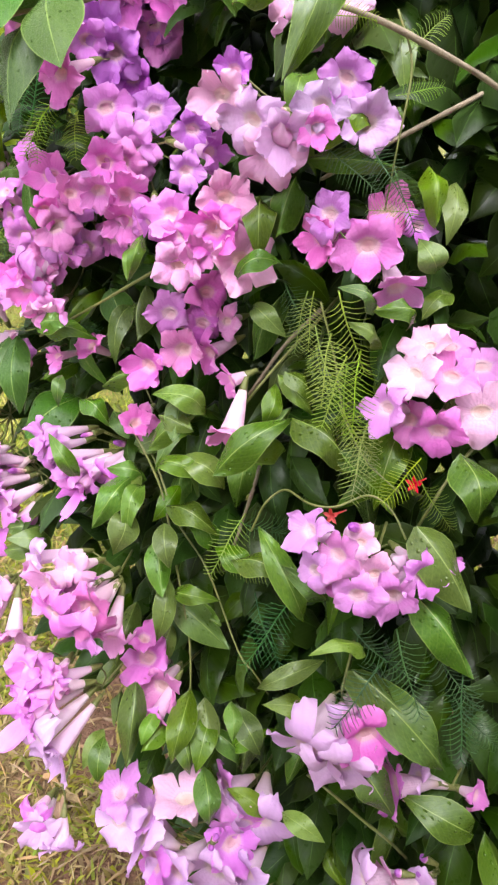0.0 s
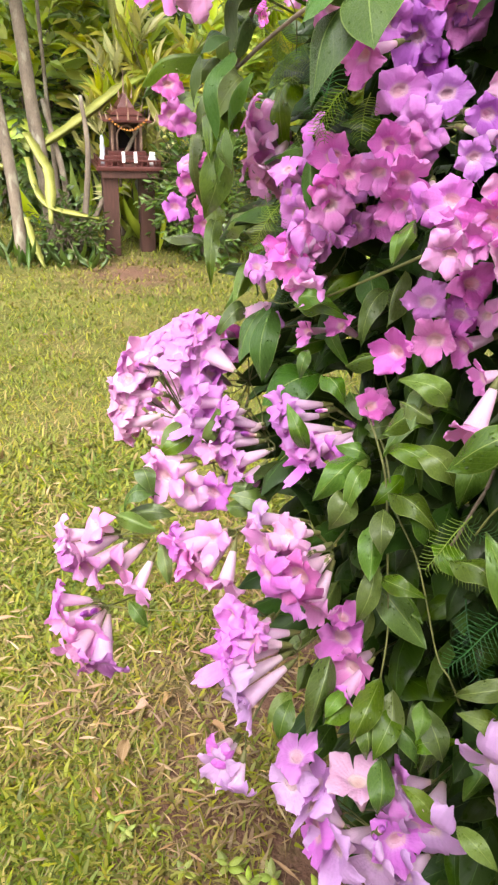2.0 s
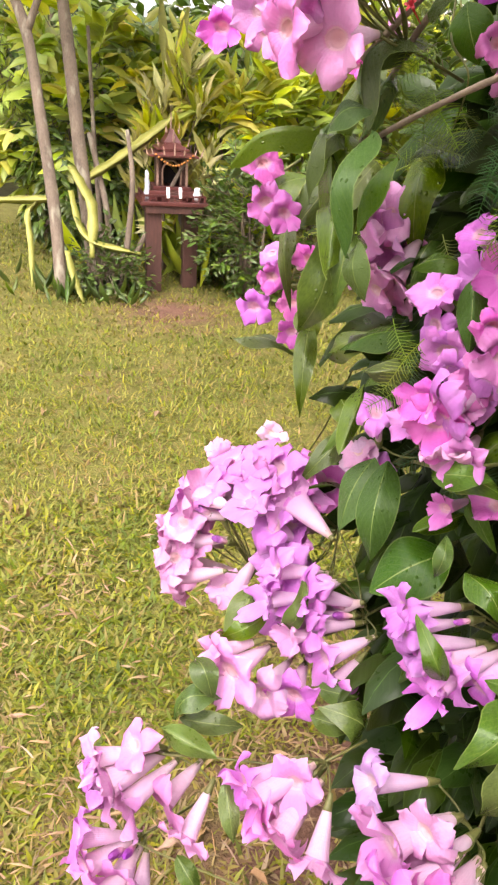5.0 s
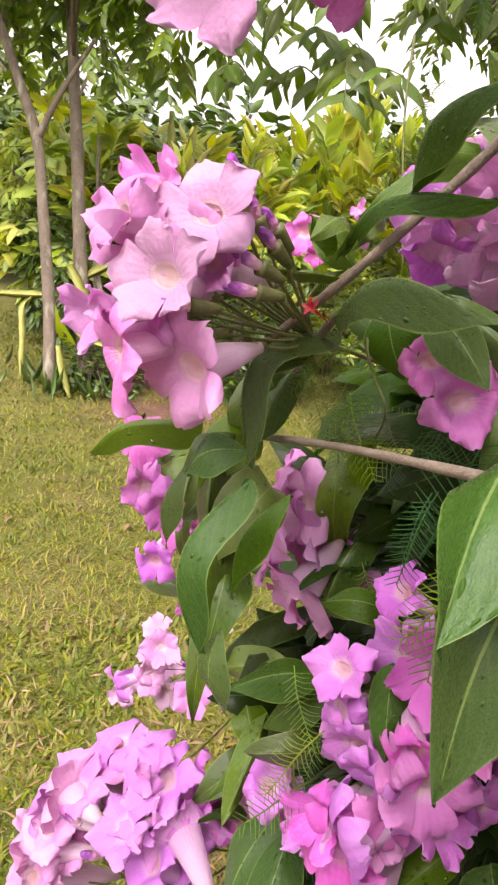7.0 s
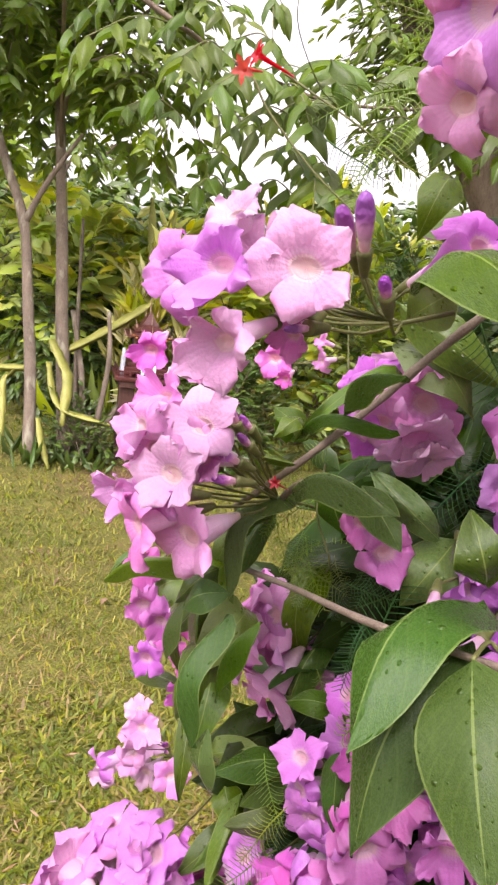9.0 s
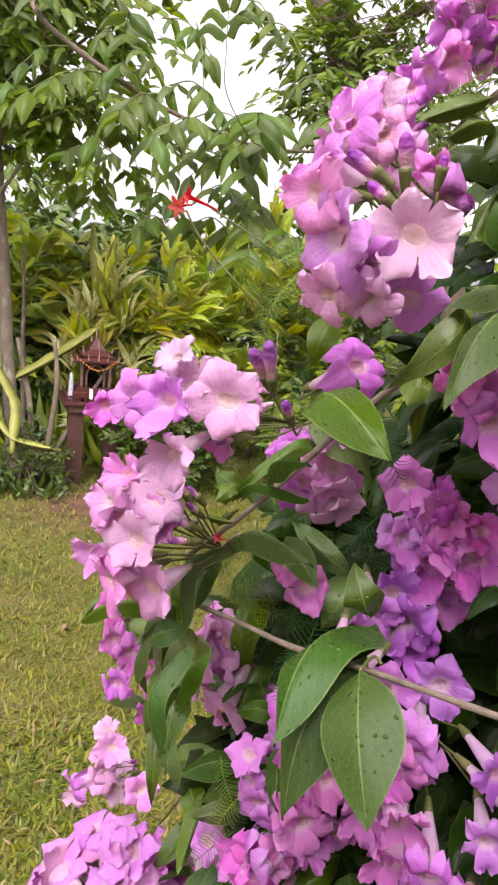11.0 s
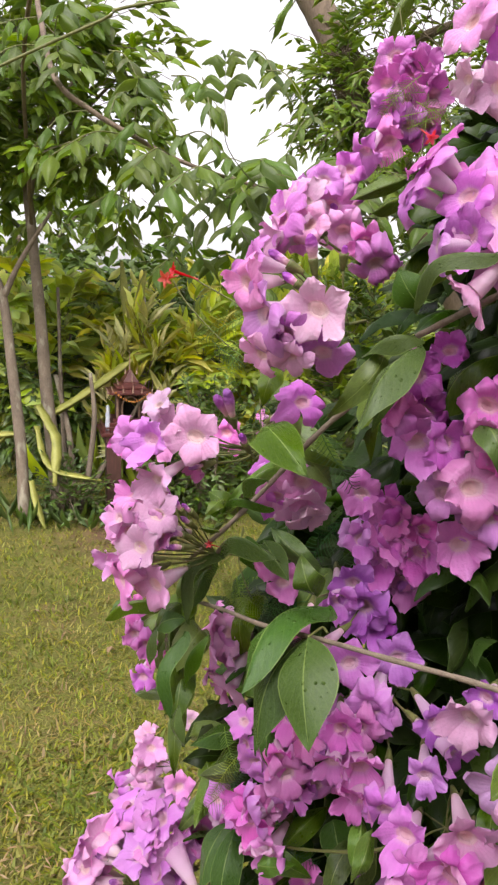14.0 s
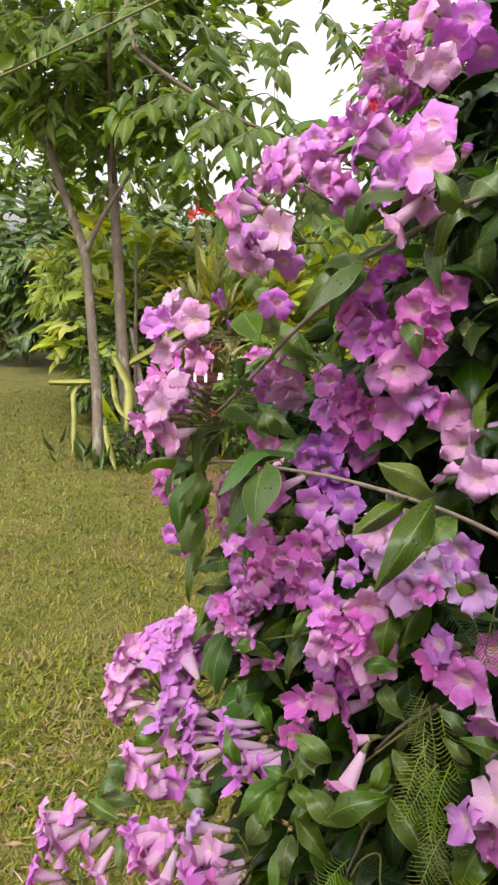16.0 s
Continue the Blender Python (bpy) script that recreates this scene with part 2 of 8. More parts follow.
class Soup:
    """Gathers vertices, faces and uvs of many small pieces for one mesh."""

    def __init__(self):
        self.v, self.f, self.uv, self.n = [], [], [], 0

    def add(self, v, f, uv=None):
        v = np.asarray(v, float)
        self.v.append(v)
        self.f.extend([tuple(int(i) + self.n for i in q) for q in f])
        self.uv.append(np.zeros((len(v), 2)) if uv is None else np.asarray(uv, float))
        self.n += len(v)

    def mesh(self, name, mats, smooth=True):
        return mesh_of(name, np.concatenate(self.v), self.f, mats, np.concatenate(self.uv), None, smooth)


def frame_of(axis, up=(0, 0, 1)):
    """Side, up and axis, at right angles, for a unit axis."""
    a = np.asarray(axis, float)
    a = a / (np.linalg.norm(a) + 1e-9)
    s = np.cross(a, up)
    if np.linalg.norm(s) < 1e-3:
        s = np.cross(a, (0, 1, 0.2))
    s = s / np.linalg.norm(s)
    return s, np.cross(s, a), a


def glide(points, steps):
    """A smooth line through points (Catmull-Rom)."""
    p = np.asarray(points, float)
    p = np.vstack([2 * p[0] - p[1], p, 2 * p[-1] - p[-2]])
    out = []
    for i in range(1, len(p) - 2):
        for t in np.linspace(0, 1, steps, endpoint=False):
            a, b, c, d = p[i - 1 : i + 3]
            out.append(0.5 * (2 * b + (c - a) * t + (2 * a - 5 * b + 4 * c - d) * t * t + (3 * b - a - 3 * c + d) * t**3))
    out.append(p[-2])
    return np.array(out)


def tube(soup, points, r0, r1, sides=6, steps=4, wob=0.0, rng=None, ends=True):
    line = glide(points, steps)
    k = len(line)
    rings = []
    up = np.array((0.3, 0.2, 1.0))
    for i, c in enumerate(line):
        d = line[min(i + 1, k - 1)] - line[max(i - 1, 0)]
        s, u, _ = frame_of(d, up)
        r = r0 + (r1 - r0) * i / (k - 1)
        if wob and rng is not None:
            r *= 1 + rng.uniform(-wob, wob)
        ang = np.arange(sides) * 2 * math.pi / sides
        rings.append(c + r * (np.cos(ang)[:, None] * s + np.sin(ang)[:, None] * u))
    v = np.concatenate(rings)
    f = [(i * sides + j, i * sides + (j + 1) % sides, (i + 1) * sides + (j + 1) % sides, (i + 1) * sides + j) for i in range(k - 1) for j in range(sides)]
    if ends:
        f += [tuple(range(sides))[::-1], tuple((k - 1) * sides + j for j in range(sides))]
    uv = np.stack([np.tile(np.arange(sides) / sides, k), np.repeat(np.linspace(0, 1, k), sides)], 1)
    soup.add(v, f, uv)


def box(bm, x, y, z, a, b, c, bevel=0.0, turn=0.0):
    """A box with its middle at x, y and its foot at z; edges rounded."""
    g = bmesh.ops.create_cube(bm, size=1, matrix=Matrix.LocRotScale((x, y, z + c / 2), Euler((0, 0, turn)), (a, b, c)))
    if bevel:
        edges = {e for v in g["verts"] for e in v.link_edges}
        bmesh.ops.bevel(bm, geom=list(edges), offset=bevel, segments=2, affect="EDGES", profile=0.6)


def leaf_shape(length_rows=7, cols=2, arch=0.12, fold=0.16, tip=1.6, wave=0.03, seed=0, widest=0.42):
    """A pointed oval leaf of length 1 along y and width 1 across x, arched, with a folded midrib."""
    rng = np.random.default_rng(seed)
    rows, v, uv = length_rows, [], []
    ph = rng.uniform(0, 6.28)
    for i in range(rows + 1):
        t = i / rows
        s = t ** (math.log(0.5) / math.log(widest))
        w = math.sin(math.pi * min(max(s, 0.0), 1.0)) ** 0.85 * (1 - 0.22 * t**3)
        w = max(w, 0.03) if i < rows else 0.0
        for j in range(-cols, cols + 1):
            x = j / cols
            z = arch * math.sin(math.pi * t) - arch * tip * t * t * 0.4
            z -= fold * abs(x) * w * 0.5 - wave * abs(x) * math.sin(9 * t + ph + (0 if x > 0 else 1.3))
            v.append((0.5 * x * w, t, z))
            uv.append((0.5 + 0.5 * x, t))
    v = np.array(v)
    v[:, 2] -= np.linspace(v[cols, 2], v[-1, 2], rows + 1).repeat(2 * cols + 1)
    c = 2 * cols + 1
    f = [(i * c + j, i * c + j + 1, (i + 1) * c + j + 1, (i + 1) * c + j) for i in range(rows) for j in range(c - 1)]
    return v, f, np.array(uv)


def leaf_matrix(base, tip, width, normal, bend=1.0):
    b, t = np.asarray(base, float), np.asarray(tip, float)
    d = t - b
    ln = np.linalg.norm(d)
    a = d / ln
    n = np.asarray(normal, float)
    n = n - a * (n @ a)
    n /= np.linalg.norm(n) + 1e-9
    s = np.cross(a, n)
    m = Matrix.Identity(4)
    for i in range(3):
        m[i][0], m[i][1], m[i][2], m[i][3] = s[i] * width, a[i] * ln, n[i] * ln * bend, b[i]
    return m


def flower_mesh(seed, inner, outer):
    """A trumpet: length 1.35 along z, with an oval pale throat and five thin, ruffled, rounded lobes 1 across."""
    rng = np.random.default_rng(seed)
    v, f, uv, slot = [], [], [], []
    n = 20
    prof = [(0.0, 0.045), (0.1, 0.055), (0.3, 0.088), (0.55, 0.126), (0.8, 0.158), (1.0, 0.185), (1.118, 0.208)]
    cup = [(1.045, 0.004), (1.045, 0.03), (1.048, 0.056), (1.055, 0.08), (1.068, 0.1), (1.088, 0.116), (1.112, 0.129)]
    for rings, mat in ((prof, 1), (cup, 0)):
        start = len(v)
        for i, (z, r) in enumerate(rings):
            for k in range(n):
                th = 2 * math.pi * k / n
                ribs = 1 + (0.08 * math.cos(5 * th) + 0.05 * math.sin(3 * th + seed)) * z * mat * (1 - i / 6)
                ridge = 0.025 if mat == 0 and math.sin(th) < -0.4 and 1 < i < 5 else 0
                v.append((r * math.cos(th) * ribs, r * math.sin(th) * ribs * (1 - 0.3 * i / 6), z + ridge))
                uv.append((k / n, 0.5 * i / 6))
        for i in range(len(rings) - 1):
            for k in range(n):
                a, b = start + i * n + k, start + i * n + (k + 1) % n
                f.append((a, b, b + n, a + n) if mat else (b, a, a + n, b + n))
                slot.append(mat)
    wide = (0.086, 0.138, 0.171, 0.192, 0.206, 0.211, 0.202, 0.176, 0.118)
    cols, rows = 10, 8
    funnel = rng.uniform(0.04, 0.3)
    curl = rng.uniform(0.0, 0.34)
    start = len(v)
    for i in range(4):
        q = 0.08 * i
        r, z = 0.128 + 0.4 * q, 1.1 + 0.09 * math.sin(min(q * 2.4, 1.57)) + (funnel - 0.05) * q
        for k in range(n):
            th = 2 * math.pi * k / n
            v.append((r * math.cos(th), r * math.sin(th) * (0.7 + 0.3 * min(1.0, 1.6 * q)), z))
            uv.append((k / n, 0.5 + 0.5 * q))
    for i in range(3):
        for k in range(n):
            a, b = start + i * n + k, start + i * n + (k + 1) % n
            f.append((b, a, a + n, b + n))
            slot.append(0)
    for k in range(5):
        th = radians(-90 + 72 * k) + rng.uniform(-0.09, 0.09)
        er, et, up = np.array((math.cos(th), math.sin(th))), np.array((-math.sin(th), math.cos(th))), math.sin(th)
        big, ph, ph2 = rng.uniform(0.88, 1.14) - 0.05 * up, rng.uniform(0, 6.28), rng.uniform(0, 6.28)
        bend = curl + rng.uniform(-0.2, 0.3) + 0.12 * up + (0.55 if rng.random() < 0.16 else 0)
        rise_k = funnel + rng.uniform(-0.05, 0.08)
        roll, twist = rng.uniform(-0.1, 0.16), rng.uniform(-0.1, 0.1)
        notch = rng.uniform(0.0, 0.045)
        grid = []
        for i in range(rows + 1):
            q = i / rows
            sq = 0.7 + 0.3 * min(1.0, 1.6 * q)
            k1 = min(1.0, 8.0 * q)
            for j in range(cols + 1):
                s = 2 * j / cols - 1
                rho = 0.128 + 0.4 * big * q * (1 - 0.1 * s * s) - 0.11 * s * s * q**3 - notch * q**6 * (1 - min(1.0, 3.2 * abs(s)))
                rho *= 1 - 0.22 * max(rise_k, 0) * q
                arc = 0.128 * (math.cos(0.628 * s) * er + math.sin(0.628 * s) * et)
                p = k1 * (rho * er + s * wide[i] * big * et) + (1 - k1) * (arc + (rho - 0.128) * er)
                z = 1.105 + 0.09 * math.sin(min(q * 2.4, 1.57)) * (1.0 - 0.35 * up) + rise_k * q - bend * max(q - 0.3, 0) ** 1.6
                z += (-roll * s * s * q + twist * s * q * q) + 0.055 * q * q * math.sin(3.9 * s + ph2) + 0.036 * q**2.5 * math.sin(8.5 * s + ph)
                z += 0.012 * s * min(1, 3 * q) + 0.022 * q * math.sin(6 * q + ph)
                grid.append((p[0], p[1] * sq, z, (k + 0.5 + 0.5 * s) / 5, 0.5 + 0.5 * q))
        for mat, dz in ((1, 0.0), (0, 0.007)):
            start = len(v)
            for x, y, z, u1, v1 in grid:
                v.append((x, y, z + dz))
                uv.append((u1, v1))
            c = cols + 1
            for i in range(rows):
                for j in range(cols):
                    a = start + i * c + j
                    f.append((a, a + c, a + c + 1, a + 1) if mat else (a, a + 1, a + c + 1, a + c))
                    slot.append(mat)
    return mesh_of("flower", v, f, [inner, outer], uv, slot)


SHAPES = 8
flower_meshes = [[flower_mesh(10 * t + s, petal_in[t], petal_out[t]) for s in range(SHAPES)] for t in range(len(TONES))]


def bud_mesh(seed):
    prof = [(0.0, 0.06), (0.25, 0.08), (0.5, 0.115), (0.72, 0.15), (0.92, 0.165), (1.1, 0.14), (1.22, 0.08), (1.27, 0.0)]
    s = Soup()
    n = 10
    v = [(r * math.cos(k * 0.628) * (1 + 0.1 * math.cos(5 * k * 0.628)), r * math.sin(k * 0.628), z) for z, r in prof for k in range(n)]
    uv = [(k / n, z / 1.27) for z, r in prof for k in range(n)]
    f = [(i * n + k, i * n + (k + 1) % n, (i + 1) * n + (k + 1) % n, (i + 1) * n + k) for i in range(len(prof) - 1) for k in range(n)]
    s.add(v, f, uv)
    return s.mesh("bud", bud_mat)


bud_me = bud_mesh(0)
leaf_meshes = []
for k in range(5):
    v_, f_, u_ = leaf_shape(9, 3, 0.12 + 0.06 * k, 0.42 - 0.09 * k, 1.2, 0.07, k, 0.42 + 0.02 * k)
    leaf_meshes.append((mesh_of("leaf", v_, f_, leaf_mat, u_), mesh_of("young_leaf", v_, f_, young_leaf_mat, u_)))

wet_meshes = []
for k in range(4):
    v_, f_, u_ = leaf_shape(14, 4, 0.1 + 0.03 * k, 0.3 - 0.05 * k, 1.2, 0.03, 20 + k, 0.4 + 0.02 * k)
    wet_meshes.append((mesh_of("leaf", v_, f_, wet_leaf_mat, u_), mesh_of("young_leaf", v_, f_, young_leaf_mat, u_)))

# ---- the flowering vine ----
vine = thing("garlic_vine", "sprawling green garlic vine covered in mauve trumpet flowers", "flowering vine", (0.45, 1.5, 0))
VINE_OFF = Matrix.Translation((-0.45, -1.5, 0))
chance = np.random.default_rng(11)


def aim(base, face, width):
    """The pose of a trumpet whose foot is at base and whose mouth is at face."""
    b, t = np.asarray(base, float), np.asarray(face, float)
    d = t - b
    ln = np.linalg.norm(d)
    up = np.array((0, 0, 1.0)) if abs(d[2]) < 0.8 * ln else np.array((-0.2, -1.0, 0.2))
    s, u, a = frame_of(d, up)
    roll = chance.uniform(-0.5, 0.5)
    s, u = s * math.cos(roll) + u * math.sin(roll), u * math.cos(roll) - s * math.sin(roll)
    m = Matrix.Identity(4)
    for i in range(3):
        m[i][0], m[i][1], m[i][2], m[i][3] = s[i] * width, u[i] * width, a[i] * ln / 1.35, b[i]
    return m


def truss(node, flowers, fill=1):
    """A cluster: stalks and green cups in one mesh, its flowers and buds as pieces under it."""
    s = Soup()
    nd = np.array(node)
    back = nd + np.array((0.02, 0.06, 0.0)) + chance.uniform(-0.02, 0.02, 3)
    tube(s, [back, nd], 0.0016, 0.0014, 5, 3)
    pieces, more = [], []
    for _ in range(fill * len(flowers) // 5):
        (b1, f1, w1, t1), (b2, f2, w2, t2) = (flowers[int(i)] for i in chance.choice(len(flowers), 2, replace=False))
        if np.linalg.norm(np.subtract(f1, f2)) < 0.11 and min(t1, t2) >= 0:
            k = chance.uniform(0.35, 0.65)
            push = np.array((0.004, 0.016, chance.uniform(-0.012, 0.012)))
            mid = lambda p, q: tuple(np.array(p) * k + np.array(q) * (1 - k) + push)
            more.append((mid(b1, b2), mid(f1, f2), 0.5 * (w1 + w2), t1))
    for base, face, width, tone in list(flowers) + more:
        b, t = np.array(base), np.array(face)
        a = (t - b) / np.linalg.norm(t - b)
        root = nd
        tube(s, [root, root * 0.4 + (b - a * 0.012) * 0.6 + np.array((0, 0, -0.004)), b], 0.0009, 0.0011, 5, 3)
        tube(s, [b - a * 0.004, b + a * 0.003, b + a * 0.011], 0.0022, 0.0046, 8, 3)
        if tone < 0:
            pieces.append((bud_me, aim(base, face, width * 1.6)))
            continue
        k = min(range(8), key=lambda i: abs((0.2, 0.7, 1.2, 1.9, 2.4, 2.8, 3.3, 3.8)[i] - tone))
        pieces.append((flower_meshes[k][int(chance.integers(SHAPES))], aim(base, face, width * chance.uniform(0.98, 1.14))))
    count = 0 if len(flowers) < 5 or not fill else int(chance.integers(1, 4))
    mean = np.mean([f[1] for f in flowers], 0)
    for _ in range(count):
        d = mean - nd + chance.uniform(-0.05, 0.05, 3) + np.array((0, 0, 0.01))
        d = d / np.linalg.norm(d)
        b = nd + d * 0.012
        ln = chance.uniform(0.03, 0.045)
        tube(s, [nd, b], 0.0011, 0.0013, 5, 2)
        tube(s, [b - d * 0.004, b + d * 0.009], 0.002, 0.004, 7, 2)
        pieces.append((bud_me, aim(b, b + d * ln, 0.026)))
    stalk = child("flower_stem", s.mesh("flower_stem", stalk_mat), vine, VINE_OFF)
    for me, m in pieces:
        child("bud" if me is bud_me else "flower", me, stalk, m)


def vine_leaf(base, tip, width, facing):
    """A large leaf of the vine, from its stalk to its point."""
    n = np.array(facing) + np.array((0, 0, 0.35)) + chance.uniform(-0.3, 0.3, 3)
    young = chance.random() < 0.22
    me = leaf_meshes[int(chance.integers(len(leaf_meshes)))][1 if young else 0]
    child("leaf", me, vine, VINE_OFF @ leaf_matrix(base, tip, width * 0.8, n, chance.uniform(0.8, 1.8)))


def wet_leaf(base, tip, width, facing, bend=1.0, shape=1, young=False):
    """A broad wet leaf that stands clear of the others."""
    child("leaf", wet_meshes[shape][1 if young else 0], vine, VINE_OFF @ leaf_matrix(base, tip, width, facing, bend))


truss((.413, .990, 1.524), [
    ((.442, .975, 1.541), (.453, .908, 1.556), 0.049, 3.8),
    ((.436, .962, 1.523), (.431, .895, 1.536), 0.047, 3.3),
    ((.462, .973, 1.513), (.472, .894, 1.522), 0.054, 3.3),
    ((.382, .957, 1.517), (.405, .881, 1.507), 0.050, 3.3),
    ((.403, .974, 1.521), (.368, .896, 1.518), 0.053, 3.3),
    ((.412, .972, 1.521), (.389, .888, 1.488), 0.054, 0.9),
    ((.355, 1.034, 1.543), (.335, .957, 1.536), 0.050, 0.9),
    ((.423, .938, 1.519), (.430, .884, 1.515), 0.034, 2.3),
    ((.355, 1.014, 1.552), (.348, .965, 1.559), 0.034, 3.8),
])
truss((-.050, .854, .960), [
    ((-.045, .847, .968), (-.079, .786, .965), 0.070, 1.3),
    ((-.033, .851, .961), (-.056, .786, .946), 0.070, 1.0),
    ((-.047, .850, .973), (-.065, .818, 1.001), 0.045, 1.4),
    ((.007, .857, .950), (.006, .805, .918), 0.057, 1.3),
    ((-.052, .844, .975), (-.100, .790, .986), 0.049, 0.9),
    ((-.052, .843, .965), (-.095, .776, .960), 0.049, 2.0),
])
truss((-.058, .827, .851), [
    ((-.058, .819, .862), (-.087, .757, .861), 0.070, 1.3),
    ((-.050, .817, .857), (-.061, .749, .823), 0.070, 1.1),
    ((-.042, .813, .856), (-.018, .757, .811), 0.070, 1.8),
    ((-.057, .810, .877), (-.101, .767, .894), 0.059, 1.6),
    ((-.065, .831, .842), (-.051, .773, .842), 0.063, 1.0),
])
truss((.105, .903, .999), [
    ((.098, .891, 1.003), (.058, .827, .993), 0.069, 1.2),
    ((.110, .881, 1.001), (.091, .817, .974), 0.068, 1.0),
    ((.125, .861, 1.012), (.134, .815, .978), 0.052, 1.0),
    ((.087, .895, 1.001), (.042, .834, 1.000), 0.047, 1.8),
    ((.095, .905, .989), (.090, .852, 1.010), 0.054, 1.1),
])
truss((.245, .866, 1.045), [
    ((.223, .857, 1.069), (.182, .801, 1.071), 0.063, 1.3),
    ((.204, .893, 1.054), (.150, .842, 1.073), 0.053, 3.3),
    ((.250, .846, 1.052), (.234, .781, 1.062), 0.060, 2.2),
    ((.235, .832, 1.062), (.194, .772, 1.055), 0.058, 2.0),
    ((.254, .837, 1.057), (.227, .771, 1.034), 0.058, 1.6),
    ((.255, .849, 1.042), (.253, .794, 1.008), 0.053, 1.0),
    ((.229, .861, 1.068), (.205, .813, 1.088), 0.049, 0.9),
])
truss((.193, .831, .935), [
    ((.159, .823, .940), (.176, .767, .985), 0.052, 2.0),
    ((.169, .816, .968), (.162, .765, .988), 0.039, 1.8),
    ((.199, .819, .961), (.196, .766, .970), 0.039, 1.4),
])
truss((.236, .806, .928), [
    ((.227, .798, .943), (.172, .733, .949), 0.055, 2.0),
    ((.232, .796, .936), (.184, .720, .926), 0.054, 3.3),
    ((.238, .794, .926), (.202, .720, .906), 0.058, 3.3),
    ((.232, .793, .951), (.191, .758, .969), 0.048, 1.0),
    ((.225, .795, .944), (.169, .743, .965), 0.045, 1.6),
])
truss((.204, .746, .828), [
    ((.198, .742, .828), (.195, .689, .832), 0.056, 3.3),
    ((.216, .720, .836), (.223, .682, .813), 0.049, 3.3),
    ((.197, .737, .835), (.187, .693, .844), 0.046, 1.8),
])
truss((.313, .877, .895), [
    ((.297, .897, .886), (.279, .833, .956), 0.060, 2.7),
    ((.315, .870, .913), (.303, .808, .932), 0.059, 2.3),
    ((.322, .835, .933), (.301, .779, .912), 0.051, 1.8),
    ((.274, .869, .922), (.278, .844, .978), 0.040, 2.6),
])
truss((.017, 1.000, 1.024), [
    ((-.000, .979, 1.028), (-.017, .908, 1.037), 0.070, 1.3),
    ((.022, .992, 1.010), (.019, .918, 1.016), 0.070, 0.9),
    ((.039, .995, 1.014), (.049, .937, 1.014), 0.055, 1.8),
    ((-.003, .967, 1.046), (-.040, .918, 1.047), 0.047, 1.5),
])
truss((.132, 1.044, 1.348), [
    ((.139, 1.011, 1.350), (.143, .956, 1.309), 0.042, 0.9),
    ((.135, 1.028, 1.348), (.124, .963, 1.341), 0.053, 2.2),
    ((.125, 1.025, 1.344), (.110, .970, 1.356), 0.038, 2.3),
    ((.124, 1.040, 1.370), (.154, .978, 1.381), 0.046, 2.3),
    ((.123, 1.037, 1.344), (.138, .973, 1.357), 0.044, 1.2),
])
truss((.143, 1.070, 1.430), [
    ((.128, 1.042, 1.407), (.168, .969, 1.406), 0.052, 2.3),
    ((.147, 1.075, 1.437), (.150, 1.002, 1.455), 0.050, 2.2),
    ((.142, 1.041, 1.425), (.179, .995, 1.439), 0.044, 2.4),
    ((.132, 1.029, 1.428), (.154, .975, 1.421), 0.034, 2.4),
])
truss((.198, 1.068, 1.256), [
    ((.205, 1.030, 1.246), (.180, 1.002, 1.269), 0.040, 2.2),
    ((.162, 1.039, 1.247), (.142, .990, 1.254), 0.034, 2.2),
    ((.249, 1.034, 1.182), (.243, .985, 1.184), 0.040, 2.3),
])
truss((.195, 1.130, 1.576), [
    ((.173, 1.138, 1.582), (.197, 1.062, 1.596), 0.056, 3.8),
    ((.185, 1.157, 1.589), (.211, 1.053, 1.569), 0.062, 3.8),
    ((.195, 1.178, 1.616), (.244, 1.100, 1.607), 0.057, 3.8),
    ((.159, 1.116, 1.594), (.189, 1.041, 1.579), 0.047, 3.8),
    ((.203, 1.145, 1.594), (.212, 1.088, 1.616), 0.048, 3.8),
    ((.164, 1.027, 1.587), (.174, .954, 1.567), 0.043, 2.2),
    ((.202, 1.033, 1.563), (.177, .967, 1.546), 0.044, 2.2),
    ((.192, 1.153, 1.572), (.226, 1.076, 1.545), 0.049, 3.8),
])
truss((.234, 1.073, 1.486), [
    ((.233, 1.138, 1.499), (.251, 1.063, 1.522), 0.058, 3.8),
    ((.274, 1.042, 1.504), (.311, .988, 1.505), 0.044, 3.8),
    ((.195, 1.051, 1.465), (.219, .981, 1.472), 0.049, 2.3),
    ((.204, 1.051, 1.459), (.246, .969, 1.440), 0.057, 2.5),
    ((.234, 1.096, 1.502), (.238, 1.003, 1.485), 0.056, 1.9),
    ((.241, 1.030, 1.433), (.241, .955, 1.416), 0.046, 2.2),
    ((.259, 1.023, 1.439), (.275, .951, 1.418), 0.045, 1.9),
    ((.276, 1.020, 1.491), (.332, .982, 1.484), 0.047, 3.8),
    ((.188, 1.092, 1.499), (.209, 1.026, 1.523), 0.053, 1.9),
    ((.208, 1.027, 1.463), (.215, .961, 1.443), 0.040, 2.3),
    ((.294, 1.014, 1.472), (.307, .954, 1.469), 0.038, 3.8),
])
truss((.327, .982, 1.408), [
    ((.350, .988, 1.422), (.340, .894, 1.428), 0.058, 2.4),
    ((.302, .982, 1.417), (.299, .912, 1.438), 0.050, 2.0),
    ((.308, .962, 1.404), (.312, .882, 1.393), 0.049, 0.8),
    ((.329, .986, 1.448), (.354, .912, 1.454), 0.053, 0.8),
    ((.344, .975, 1.381), (.373, .898, 1.403), 0.060, 0.8),
    ((.330, .960, 1.413), (.312, .893, 1.420), 0.044, 2.4),
    ((.325, .943, 1.411), (.331, .886, 1.406), 0.036, 2.2),
])
